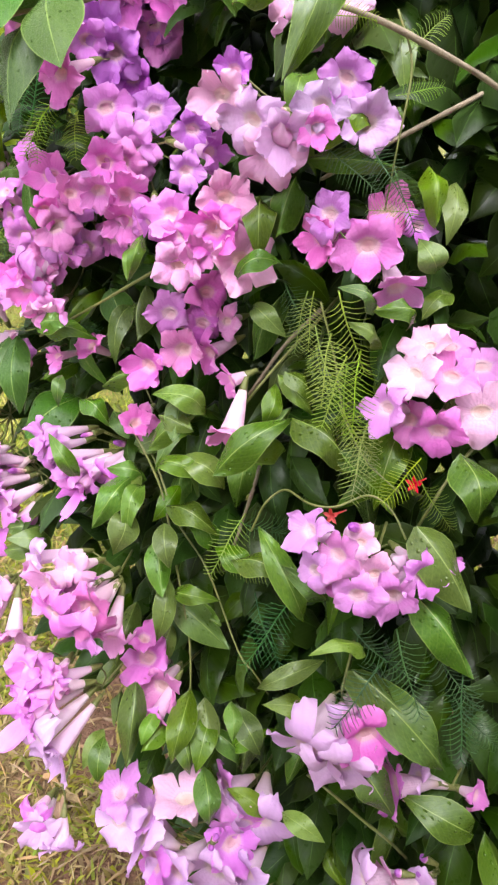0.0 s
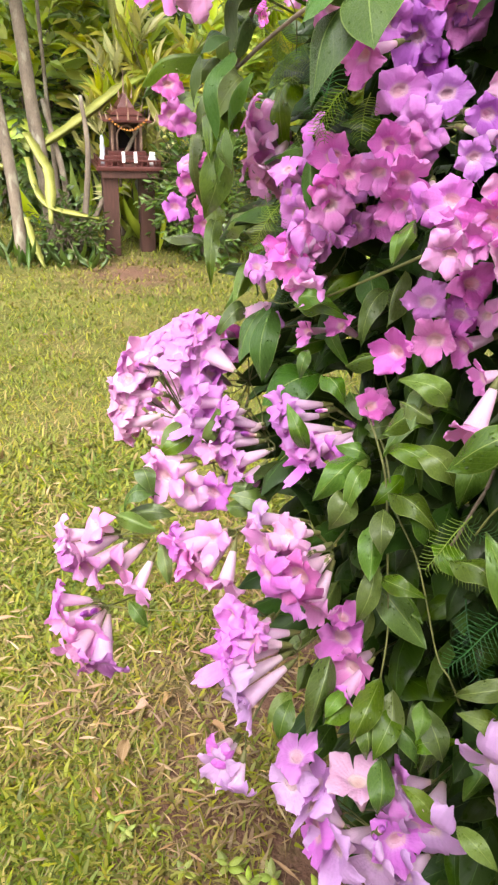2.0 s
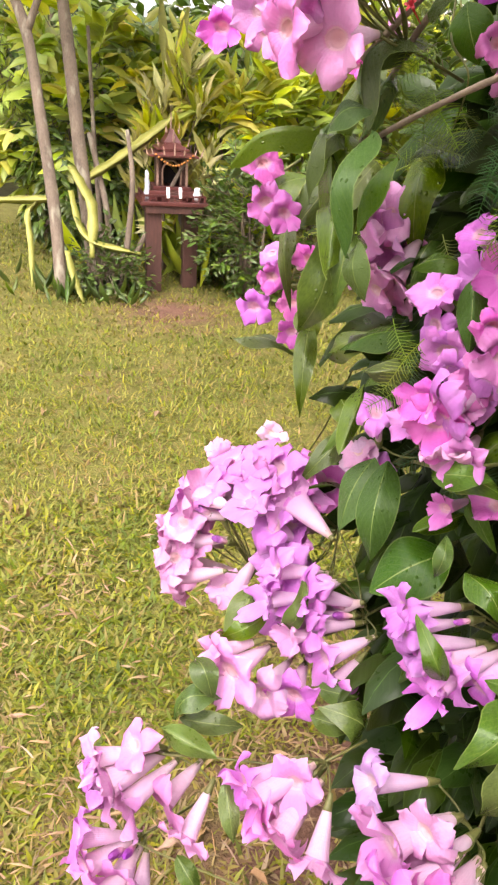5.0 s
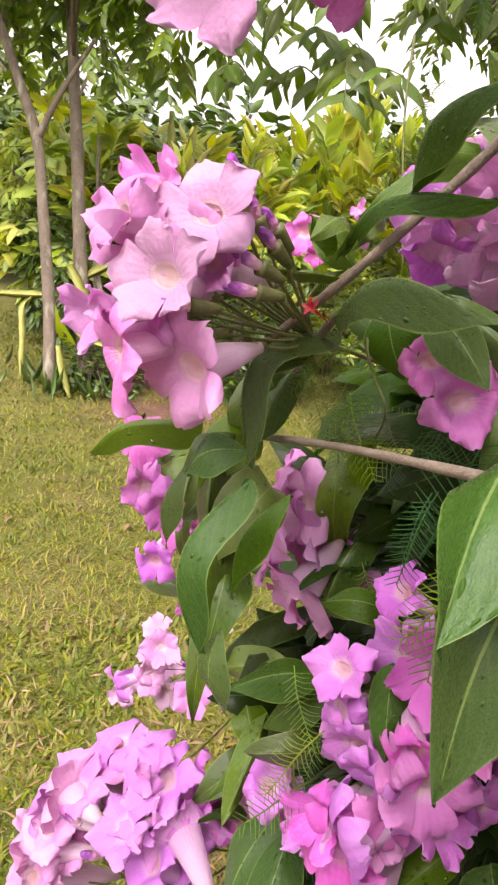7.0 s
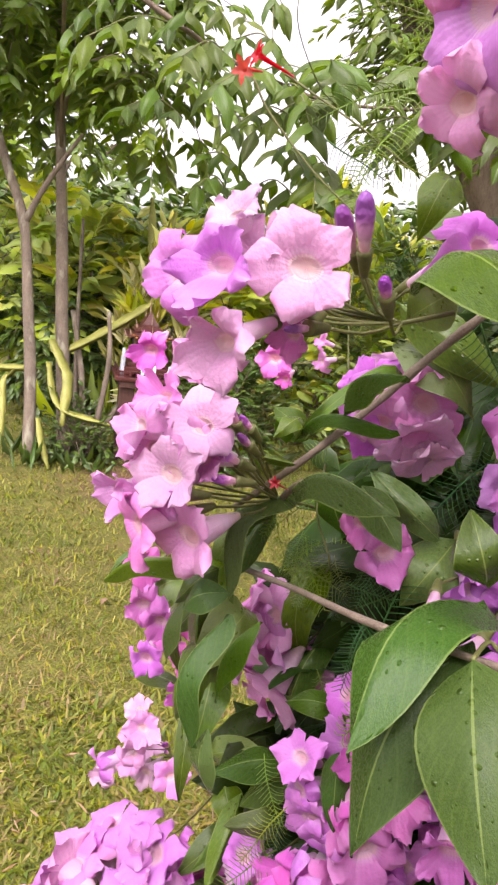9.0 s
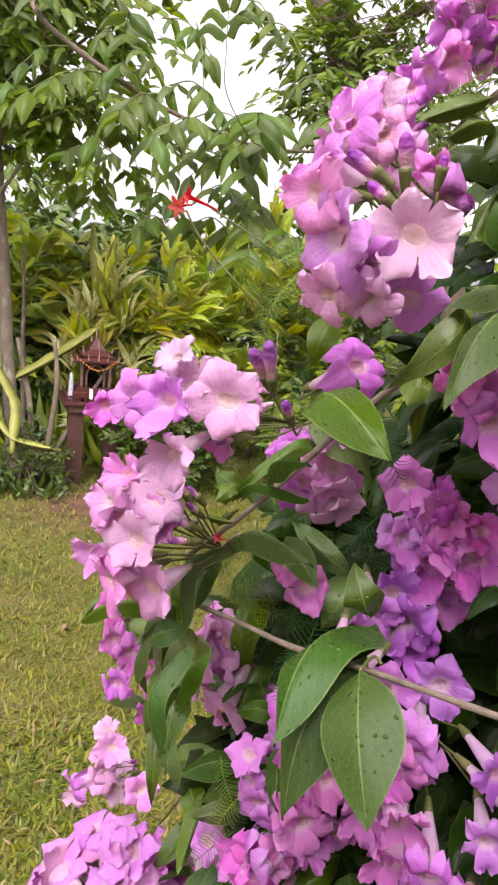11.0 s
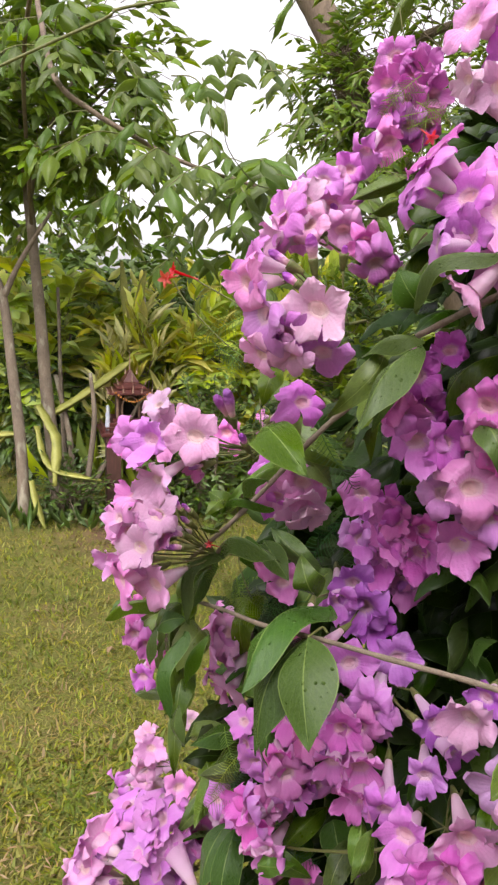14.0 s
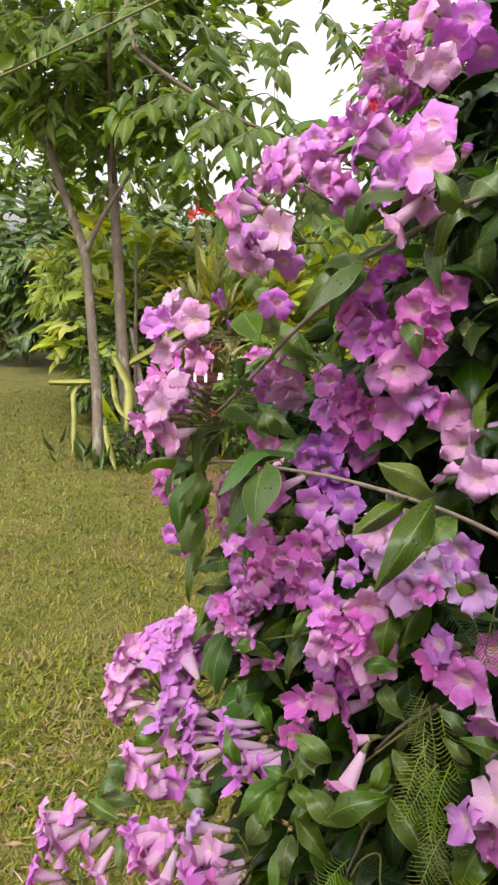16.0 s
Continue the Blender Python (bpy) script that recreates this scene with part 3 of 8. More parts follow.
truss((.315, .999, 1.297), [
    ((.302, .995, 1.336), (.333, .946, 1.358), 0.046, 2.5),
    ((.304, 1.008, 1.301), (.287, .941, 1.335), 0.053, 3.0),
    ((.313, .990, 1.302), (.328, .938, 1.328), 0.043, 2.8),
    ((.314, 1.002, 1.283), (.306, .923, 1.299), 0.054, 2.4),
    ((.285, .996, 1.268), (.268, .921, 1.278), 0.051, 2.4),
    ((.366, .962, 1.306), (.332, .925, 1.296), 0.044, 2.4),
    ((.368, .975, 1.326), (.348, .939, 1.328), 0.034, 1.5),
])
truss((.237, 1.002, 1.178), [
    ((.234, .982, 1.170), (.248, .952, 1.199), 0.043, 2.4),
])
truss((.049, 1.121, 1.198), [
    ((.034, 1.115, 1.198), (.061, 1.058, 1.223), 0.048, 2.2),
    ((.040, 1.091, 1.198), (.057, 1.045, 1.204), 0.034, 2.2),
])
truss((-.117, 1.195, 1.365), [
    ((-.157, 1.200, 1.346), (-.130, 1.136, 1.346), 0.045, 2.0),
    ((-.122, 1.185, 1.387), (-.122, 1.152, 1.411), 0.034, 2.0),
    ((-.093, 1.162, 1.391), (-.061, 1.131, 1.417), 0.037, 2.3),
    ((-.079, 1.178, 1.378), (-.057, 1.134, 1.391), 0.035, 2.3),
    ((-.093, 1.181, 1.334), (-.078, 1.131, 1.329), 0.034, 2.2),
    ((-.134, 1.197, 1.374), (-.116, 1.148, 1.383), 0.037, 2.3),
])
truss((-.101, 1.094, 1.489), [
    ((-.110, 1.079, 1.498), (-.079, 1.042, 1.511), 0.034, 2.4),
    ((-.089, 1.084, 1.484), (-.073, 1.033, 1.476), 0.034, 2.4),
    ((-.080, 1.078, 1.475), (-.049, 1.030, 1.470), 0.034, 2.3),
])
truss((-.363, 1.483, 1.648), [
    ((-.361, 1.461, 1.663), (-.333, 1.372, 1.638), 0.056, 2.2),
    ((-.331, 1.498, 1.653), (-.272, 1.394, 1.638), 0.070, 1.0),
])
truss((.101, 1.226, 2.003), [
    ((.062, 1.254, 2.028), (.109, 1.168, 2.006), 0.064, 1.0),
    ((.075, 1.205, 2.025), (.103, 1.154, 2.037), 0.046, 1.8),
    ((.091, 1.221, 2.017), (.133, 1.143, 1.972), 0.059, 0.8),
    ((.141, 1.191, 1.983), (.177, 1.133, 1.934), 0.050, 2.0),
    ((.130, 1.190, 1.989), (.162, 1.134, 1.960), 0.042, 2.2),
])
truss((.212, 1.158, 1.639), [
    ((.227, 1.156, 1.663), (.228, 1.091, 1.669), 0.044, 2.4),
    ((.180, 1.157, 1.677), (.189, 1.090, 1.692), 0.048, 2.4),
    ((.257, 1.174, 1.637), (.257, 1.097, 1.631), 0.053, 2.4),
    ((.197, 1.137, 1.642), (.188, 1.073, 1.648), 0.043, 1.9),
    ((.221, 1.143, 1.631), (.223, 1.085, 1.637), 0.040, 2.4),
    ((.234, 1.145, 1.624), (.243, 1.101, 1.597), 0.039, 2.4),
    ((.246, 1.147, 1.657), (.259, 1.098, 1.660), 0.037, 2.4),
    ((.205, 1.145, 1.662), (.206, 1.087, 1.675), 0.040, 1.9),
])
truss((.102, 1.106, 1.573), [
    ((.098, 1.094, 1.574), (.125, 1.037, 1.592), 0.048, 2.2),
    ((.092, 1.091, 1.593), (.102, 1.040, 1.609), 0.038, 2.2),
])
truss((.225, 1.139, 1.790), [
    ((.229, 1.145, 1.817), (.242, 1.062, 1.830), 0.058, 2.6),
    ((.192, 1.118, 1.802), (.237, 1.048, 1.788), 0.058, 2.4),
    ((.223, 1.135, 1.760), (.255, 1.046, 1.765), 0.065, 1.8),
    ((.256, 1.143, 1.835), (.271, 1.086, 1.857), 0.046, 2.6),
    ((.229, 1.106, 1.767), (.284, 1.052, 1.764), 0.057, 2.6),
    ((.210, 1.106, 1.798), (.221, 1.043, 1.801), 0.043, 2.5),
])
truss((.310, 1.148, 1.796), [
    ((.331, 1.161, 1.817), (.350, 1.072, 1.829), 0.062, 2.4),
    ((.301, 1.141, 1.792), (.315, 1.061, 1.807), 0.056, 2.4),
    ((.310, 1.129, 1.783), (.338, 1.053, 1.761), 0.055, 2.4),
    ((.315, 1.122, 1.797), (.313, 1.046, 1.774), 0.047, 2.5),
    ((.316, 1.124, 1.785), (.344, 1.064, 1.789), 0.047, 2.5),
])
truss((.297, 1.149, 1.680), [
    ((.269, 1.112, 1.695), (.316, 1.040, 1.732), 0.070, 1.3),
    ((.284, 1.129, 1.705), (.282, 1.047, 1.715), 0.053, 2.0),
    ((.279, 1.138, 1.655), (.304, 1.062, 1.661), 0.056, 2.3),
    ((.333, 1.147, 1.697), (.348, 1.070, 1.684), 0.052, 2.4),
    ((.331, 1.167, 1.672), (.377, 1.090, 1.673), 0.067, 0.9),
    ((.304, 1.133, 1.696), (.330, 1.056, 1.695), 0.056, 1.6),
])
truss((.196, 1.167, 1.621), [
    ((.182, 1.153, 1.636), (.229, 1.086, 1.657), 0.063, 2.5),
    ((.203, 1.162, 1.638), (.214, 1.077, 1.623), 0.058, 2.6),
    ((.204, 1.159, 1.611), (.256, 1.097, 1.634), 0.063, 2.5),
    ((.224, 1.186, 1.591), (.249, 1.105, 1.591), 0.059, 2.5),
    ((.171, 1.127, 1.628), (.201, 1.071, 1.647), 0.048, 2.6),
    ((.219, 1.149, 1.649), (.215, 1.093, 1.689), 0.046, 2.7),
])
truss((.403, 1.137, 1.592), [
    ((.416, 1.162, 1.641), (.437, 1.059, 1.644), 0.070, 0.6),
    ((.395, 1.191, 1.622), (.394, 1.080, 1.632), 0.070, 0.6),
    ((.431, 1.076, 1.592), (.443, .987, 1.623), 0.063, 0.6),
    ((.401, 1.111, 1.606), (.404, 1.029, 1.595), 0.053, 0.7),
])
truss((-.348, 1.605, .812), [
    ((-.420, 1.597, .844), (-.370, 1.529, .899), 0.070, 0.5),
    ((-.417, 1.581, .830), (-.374, 1.504, .852), 0.068, 0.5),
    ((-.335, 1.604, .782), (-.296, 1.527, .825), 0.070, 1.2),
    ((-.378, 1.528, .849), (-.429, 1.462, .821), 0.066, 1.8),
    ((-.346, 1.636, .889), (-.300, 1.592, .957), 0.064, 0.3),
])
truss((-.213, 1.616, 1.630), [
    ((-.242, 1.640, 1.638), (-.224, 1.556, 1.638), 0.059, 2.2),
    ((-.143, 1.624, 1.668), (-.166, 1.597, 1.677), 0.034, 1.2),
    ((-.134, 1.621, 1.653), (-.161, 1.589, 1.644), 0.038, 1.2),
    ((-.205, 1.607, 1.624), (-.201, 1.558, 1.609), 0.034, 2.2),
])
truss((-.394, 1.705, .703), [
    ((-.443, 1.690, .769), (-.448, 1.621, .858), 0.069, 0.4),
    ((-.440, 1.691, .720), (-.408, 1.619, .788), 0.066, 0.2),
    ((-.460, 1.678, .721), (-.446, 1.607, .799), 0.066, 0.5),
    ((-.440, 1.693, .764), (-.430, 1.618, .820), 0.063, 0.6),
    ((-.479, 1.642, .690), (-.484, 1.567, .699), 0.066, 0.2),
    ((-.410, 1.685, .708), (-.405, 1.604, .721), 0.069, 0.4),
    ((-.425, 1.670, .703), (-.439, 1.595, .741), 0.063, 0.5),
])
truss((.126, 1.027, 1.285), [
    ((.066, 1.043, 1.271), (.067, 1.002, 1.327), 0.038, 1.8),
    ((.124, 1.027, 1.294), (.100, .990, 1.329), 0.045, 1.8),
    ((.151, 1.017, 1.383), (.158, .979, 1.385), 0.044, 1.9),
    ((.144, 1.000, 1.354), (.179, .981, 1.384), 0.034, 2.0),
])
truss((.084, 1.039, 1.068), [
    ((.037, 1.033, 1.110), (-.013, .987, 1.122), 0.061, 1.9),
    ((.080, 1.037, 1.083), (.018, .988, 1.110), 0.060, 2.0),
    ((.036, 1.015, 1.089), (-.011, .968, 1.097), 0.051, 2.0),
    ((.085, 1.030, 1.066), (.029, .974, 1.073), 0.060, 2.0),
    ((.102, 1.020, 1.062), (.060, .965, 1.052), 0.062, 2.0),
    ((.062, 1.004, 1.063), (.024, .964, 1.065), 0.038, 0.6),
    ((.098, 1.006, 1.047), (.081, .963, 1.024), 0.050, 1.9),
    ((.054, 1.035, 1.106), (.029, .990, 1.108), 0.051, 1.6),
])
truss((.242, 1.006, 1.134), [
    ((.187, .989, 1.168), (.130, .935, 1.175), 0.049, 2.0),
    ((.207, .982, 1.141), (.146, .927, 1.152), 0.051, 2.0),
    ((.216, .985, 1.140), (.161, .921, 1.132), 0.051, 1.9),
    ((.232, .990, 1.143), (.185, .929, 1.128), 0.051, 2.0),
    ((.239, .992, 1.146), (.210, .936, 1.120), 0.051, 1.9),
    ((.186, .981, 1.156), (.135, .930, 1.159), 0.046, 1.9),
    ((.221, .985, 1.137), (.177, .919, 1.115), 0.046, 2.0),
    ((.199, .973, 1.171), (.178, .953, 1.172), 0.011, -1.0),
])
truss((.097, 1.269, 2.020), [
    ((.090, 1.260, 2.037), (.067, 1.187, 2.033), 0.053, 1.9),
    ((.095, 1.267, 2.056), (.094, 1.201, 2.039), 0.045, 0.7),
    ((.086, 1.258, 2.019), (.090, 1.189, 1.991), 0.047, 0.5),
    ((.086, 1.262, 2.058), (.116, 1.203, 2.055), 0.047, 2.0),
    ((.077, 1.232, 2.022), (.069, 1.173, 2.002), 0.041, 2.0),
    ((.087, 1.263, 2.045), (.107, 1.204, 2.026), 0.042, 1.9),
], 0)
truss((.138, 1.387, 2.177), [
    ((.131, 1.384, 2.212), (.128, 1.300, 2.211), 0.056, 2.6),
    ((.142, 1.405, 2.210), (.156, 1.310, 2.186), 0.059, 2.4),
    ((.129, 1.372, 2.192), (.124, 1.286, 2.172), 0.052, 2.5),
    ((.130, 1.394, 2.182), (.153, 1.297, 2.149), 0.061, 2.3),
    ((.154, 1.404, 2.194), (.180, 1.317, 2.161), 0.056, 2.5),
    ((.103, 1.357, 2.184), (.136, 1.282, 2.134), 0.052, 2.0),
    ((.126, 1.358, 2.169), (.162, 1.291, 2.114), 0.051, 1.6),
    ((.142, 1.354, 2.143), (.138, 1.271, 2.095), 0.052, 2.2),
    ((.133, 1.300, 2.134), (.113, 1.251, 2.077), 0.049, 1.8),
    ((.144, 1.384, 2.197), (.169, 1.323, 2.203), 0.051, 2.6),
])
vine_leaf((.413, .950, 1.472), (.399, .906, 1.420), 0.041, (.080, -.990, .130))
vine_leaf((.422, .918, 1.490), (.505, .926, 1.484), 0.027, (.070, -.990, .110))
vine_leaf((.532, .936, 1.488), (.541, .907, 1.438), 0.032, (-.100, -.990, .110))
vine_leaf((.558, .943, 1.473), (.553, .904, 1.425), 0.030, (-.140, -.980, .130))
vine_leaf((.264, .949, 1.407), (.255, .918, 1.368), 0.022, (.280, -.940, .210))
vine_leaf((.282, .873, 1.206), (.332, .887, 1.247), 0.030, (.260, -.830, .490))
vine_leaf((.288, .889, 1.178), (.355, .869, 1.178), 0.030, (.240, -.820, .520))
vine_leaf((.294, .902, 1.120), (.358, .874, 1.106), 0.039, (.220, -.800, .560))
vine_leaf((.256, .941, 1.132), (.221, .898, 1.104), 0.035, (.260, -.810, .530))
vine_leaf((.263, .925, 1.131), (.255, .871, 1.092), 0.031, (.250, -.810, .540))
vine_leaf((.295, .887, 1.107), (.307, .850, 1.074), 0.037, (.220, -.780, .580))
vine_leaf((.356, .840, 1.202), (.430, .861, 1.262), 0.045, (.160, -.830, .530))
vine_leaf((.410, .902, 1.290), (.448, .886, 1.256), 0.024, (.080, -.910, .400))
vine_leaf((.398, .856, 1.236), (.427, .876, 1.267), 0.025, (.100, -.870, .490))
vine_leaf((.429, .850, 1.268), (.486, .834, 1.223), 0.043, (.060, -.890, .450))
vine_leaf((.312, .865, 1.030), (.365, .846, 1.039), 0.030, (.190, -.730, .660))
vine_leaf((.308, .869, 1.014), (.377, .847, .968), 0.051, (.190, -.720, .670))
vine_leaf((.306, .866, .978), (.293, .831, .932), 0.031, (.190, -.700, .690))
vine_leaf((.294, .886, 1.038), (.296, .832, .981), 0.034, (.210, -.740, .640))
vine_leaf((.283, .789, .961), (.281, .741, .884), 0.040, (.230, -.630, .740))
vine_leaf((.320, .786, .912), (.297, .746, .906), 0.029, (.170, -.610, .780))
vine_leaf((.323, .792, .904), (.347, .760, .861), 0.033, (.170, -.610, .780))
vine_leaf((.351, .797, .900), (.401, .782, .854), 0.030, (.140, -.610, .780))
vine_leaf((.389, .781, .959), (.395, .746, .940), 0.026, (.100, -.640, .760))
vine_leaf((.417, .755, 1.011), (.482, .778, 1.037), 0.027, (.070, -.650, .750))
vine_leaf((.517, .756, 1.068), (.464, .726, 1.094), 0.024, (-.070, -.690, .720))
vine_leaf((.515, .778, 1.025), (.609, .741, .943), 0.062, (-.070, -.680, .730))
vine_leaf((.510, .768, 1.037), (.592, .745, .967), 0.050, (-.060, -.680, .730))
vine_leaf((.376, .844, 1.097), (.434, .831, 1.084), 0.036, (.120, -.770, .630))
vine_leaf((.404, .826, 1.158), (.458, .790, 1.072), 0.036, (.090, -.800, .590))
vine_leaf((.548, .782, 1.204), (.602, .755, 1.136), 0.058, (-.130, -.810, .570))
vine_leaf((.561, .775, 1.129), (.616, .749, 1.063), 0.047, (-.140, -.750, .650))
vine_leaf((.581, .823, 1.259), (.598, .787, 1.210), 0.050, (-.180, -.860, .480))
vine_leaf((.570, .730, .914), (.650, .723, .875), 0.051, (-.130, -.570, .810))
vine_leaf((.453, .720, .874), (.498, .695, .873), 0.028, (.020, -.540, .840))
vine_leaf((.493, .876, 1.364), (.461, .867, 1.391), 0.024, (-.040, -.950, .310))
vine_leaf((.504, .877, 1.333), (.470, .866, 1.360), 0.021, (-.060, -.930, .350))
vine_leaf((.363, .901, 1.379), (.409, .908, 1.399), 0.027, (.160, -.950, .280))
vine_leaf((.379, .939, 1.347), (.416, .915, 1.324), 0.030, (.120, -.940, .310))
vine_leaf((.397, .779, .889), (.438, .783, .922), 0.028, (.080, -.600, .800))
vine_leaf((.477, .776, 1.114), (.430, .778, 1.149), 0.031, (-.020, -.740, .670))
vine_leaf((.463, .767, .971), (.425, .753, .993), 0.035, (.000, -.640, .770))
vine_leaf((.308, .784, .929), (.296, .752, .909), 0.025, (.190, -.610, .770))
vine_leaf((.126, 1.005, 1.280), (.195, .995, 1.278), 0.034, (.400, -.850, .330))
vine_leaf((.208, .959, 1.236), (.270, .955, 1.268), 0.030, (.320, -.850, .410))
vine_leaf((.176, .975, 1.210), (.216, .955, 1.187), 0.034, (.350, -.840, .420))
vine_leaf((.511, .834, 1.230), (.466, .829, 1.250), 0.031, (-.070, -.860, .510))
vine_leaf((.548, .902, 1.401), (.528, .902, 1.430), 0.036, (-.130, -.960, .250))
vine_leaf((.530, .879, 1.358), (.490, .854, 1.374), 0.031, (-.100, -.940, .320))
vine_leaf((.570, .921, 1.377), (.541, .896, 1.359), 0.031, (-.160, -.950, .270))
vine_leaf((.524, .732, .951), (.565, .711, .901), 0.050, (-.080, -.600, .800))
vine_leaf((.391, .753, .855), (.434, .743, .827), 0.031, (.090, -.560, .830))
vine_leaf((-.050, .849, 1.002), (.013, .855, .993), 0.032, (.510, -.660, .550))
vine_leaf((.006, .797, .914), (.037, .792, .886), 0.025, (.450, -.610, .650))
vine_leaf((-.005, .983, 1.071), (-.042, .945, 1.048), 0.032, (.440, -.770, .460))
vine_leaf((.067, .960, 1.023), (.109, .973, 1.022), 0.034, (.380, -.770, .520))
vine_leaf((.070, .941, 1.002), (.112, .956, .995), 0.034, (.370, -.750, .550))
vine_leaf((.027, .844, .988), (.055, .817, .947), 0.025, (.440, -.680, .590))
vine_leaf((.248, .773, .902), (.236, .732, .886), 0.026, (.210, -.640, .740))
vine_leaf((-.001, 1.133, 1.215), (-.023, 1.067, 1.185), 0.036, (.410, -.870, .290))
vine_leaf((-.064, 1.152, 1.338), (-.034, 1.076, 1.262), 0.032, (.460, -.870, .170))
vine_leaf((.035, 1.065, 1.320), (.040, 1.003, 1.269), 0.029, (.410, -.890, .210))
vine_leaf((.093, 1.032, 1.354), (.056, .983, 1.362), 0.031, (.380, -.910, .180))
vine_leaf((-.111, 1.180, 1.442), (-.082, 1.131, 1.357), 0.024, (.490, -.870, .060))
vine_leaf((-.016, 1.034, 1.532), (.015, .990, 1.457), 0.028, (.480, -.880, -.020))
vine_leaf((.162, 1.035, 1.235), (.124, .985, 1.226), 0.028, (.290, -.900, .310))
vine_leaf((.250, .967, 1.396), (.248, .941, 1.364), 0.025, (.220, -.960, .150))
vine_leaf((.097, 1.130, 1.697), (.036, 1.054, 1.654), 0.024, (.210, -.970, .080))
vine_leaf((.090, 1.076, 1.639), (.152, 1.092, 1.592), 0.031, (.250, -.950, .210))
vine_leaf((.018, 1.080, 1.585), (.012, 1.032, 1.532), 0.025, (.370, -.880, .300))
vine_leaf((-.006, 1.051, 1.532), (-.026, 1.011, 1.508), 0.030, (.420, -.810, .410))
vine_leaf((-.001, 1.043, 1.499), (.026, .957, 1.439), 0.043, (.400, -.790, .470))
vine_leaf((.015, 1.049, 1.491), (.023, 1.011, 1.466), 0.021, (.370, -.800, .480))
vine_leaf((-.095, 1.063, 1.521), (-.113, 1.033, 1.490), 0.014, (.530, -.750, .380))
vine_leaf((.051, 1.090, 1.414), (.112, 1.102, 1.405), 0.022, (.270, -.780, .560))
vine_leaf((-.003, 1.107, 1.282), (.024, 1.082, 1.262), 0.041, (.300, -.680, .660))
vine_leaf((.039, 1.057, 1.667), (.034, 1.018, 1.658), 0.022, (.360, -.920, .150))
vine_leaf((.085, 1.092, 1.762), (.168, 1.099, 1.714), 0.047, (.290, -.950, .140))
vine_leaf((.239, 1.088, 1.850), (.212, 1.029, 1.775), 0.041, (.050, -1.000, -.000))
vine_leaf((.115, .996, 1.816), (.141, .995, 1.798), 0.030, (.290, -.950, .060))
vine_leaf((.016, 1.054, 1.551), (-.004, 1.047, 1.590), 0.028, (.370, -.820, .440))
vine_leaf((-.010, 1.067, 1.336), (.046, 1.070, 1.371), 0.036, (.340, -.700, .630))
vine_leaf((.197, 1.182, 2.040), (.135, 1.145, 2.009), 0.025, (.100, -.960, -.270))
vine_leaf((.204, 1.166, 2.008), (.163, 1.129, 1.989), 0.022, (.090, -.970, -.230))
vine_leaf((.279, 1.136, 1.954), (.216, 1.074, 1.900), 0.040, (.330, -.940, -.110))
vine_leaf((.392, .990, 1.950), (.421, .976, 1.933), 0.051, (.260, -.960, -.130))
vine_leaf((.355, 1.146, 1.923), (.385, 1.125, 1.818), 0.055, (.260, -.960, -.080))
vine_leaf((.211, 1.060, 1.855), (.172, 1.003, 1.784), 0.034, (.420, -.910, -.010))
vine_leaf((.381, .944, 1.450), (.385, .900, 1.401), 0.042, (.260, -.850, .450))
vine_leaf((-.016, 1.156, 1.176), (-.018, 1.106, 1.112), 0.048, (.470, -.720, .510))
vine_leaf((.109, 1.030, 1.754), (.135, 1.039, 1.776), 0.048, (.510, -.850, .090))
vine_leaf((.288, .877, 1.269), (.341, .888, 1.245), 0.036, (.340, -.720, .610))
vine_leaf((.314, .889, 1.266), (.313, .851, 1.231), 0.033, (.310, -.730, .610))
vine_leaf((.246, .941, 1.132), (.214, .875, 1.097), 0.048, (.330, -.680, .660))
vine_leaf((.311, .878, 1.194), (.365, .870, 1.169), 0.043, (.300, -.690, .660))
vine_leaf((.424, .898, 1.206), (.378, .857, 1.245), 0.054, (.190, -.720, .660))
vine_leaf((.242, .903, 1.109), (.241, .863, 1.074), 0.047, (.340, -.650, .680))
vine_leaf((.118, .965, .982), (.081, .935, 1.028), 0.055, (.390, -.610, .690))
vine_leaf((.306, .900, 1.111), (.348, .893, 1.067), 0.037, (.280, -.660, .700))
vine_leaf((.408, .896, 1.282), (.399, .876, 1.243), 0.027, (.220, -.760, .620))
vine_leaf((.417, .887, 1.300), (.449, .885, 1.270), 0.029, (.210, -.760, .610))
vine_leaf((.304, 1.067, 1.794), (.335, 1.042, 1.741), 0.036, (.330, -.940, .050))
vine_leaf((.372, 1.101, 1.799), (.388, 1.088, 1.758), 0.031, (.250, -.970, .050))
vine_leaf((-.047, .877, .989), (.014, .904, .988), 0.031, (.510, -.530, .670))
vine_leaf((.019, 1.010, 1.114), (.007, .983, 1.058), 0.028, (.470, -.650, .590))
vine_leaf((.419, 1.119, 1.715), (.417, 1.075, 1.654), 0.051, (.200, -.970, .140))
vine_leaf((.473, .956, 1.518), (.431, .890, 1.496), 0.037, (.160, -.910, .390))
vine_leaf((.361, 1.019, 1.917), (.343, .991, 1.962), 0.032, (.290, -.950, -.090))
vine_leaf((.199, .933, 1.635), (.184, .926, 1.674), 0.037, (.140, -.890, .430))
vine_leaf((.426, .876, 1.624), (.371, .830, 1.660), 0.040, (.250, -.920, .300))
vine_leaf((.425, .875, 1.621), (.405, .779, 1.545), 0.048, (.250, -.920, .300))
vine_leaf((.402, .861, 1.622), (.369, .795, 1.590), 0.029, (.280, -.910, .310))
vine_leaf((.016, 1.052, 1.500), (.007, .981, 1.470), 0.052, (.370, -.810, .460))
vine_leaf((-.009, 1.073, 1.533), (-.020, 1.023, 1.500), 0.049, (.410, -.830, .390))
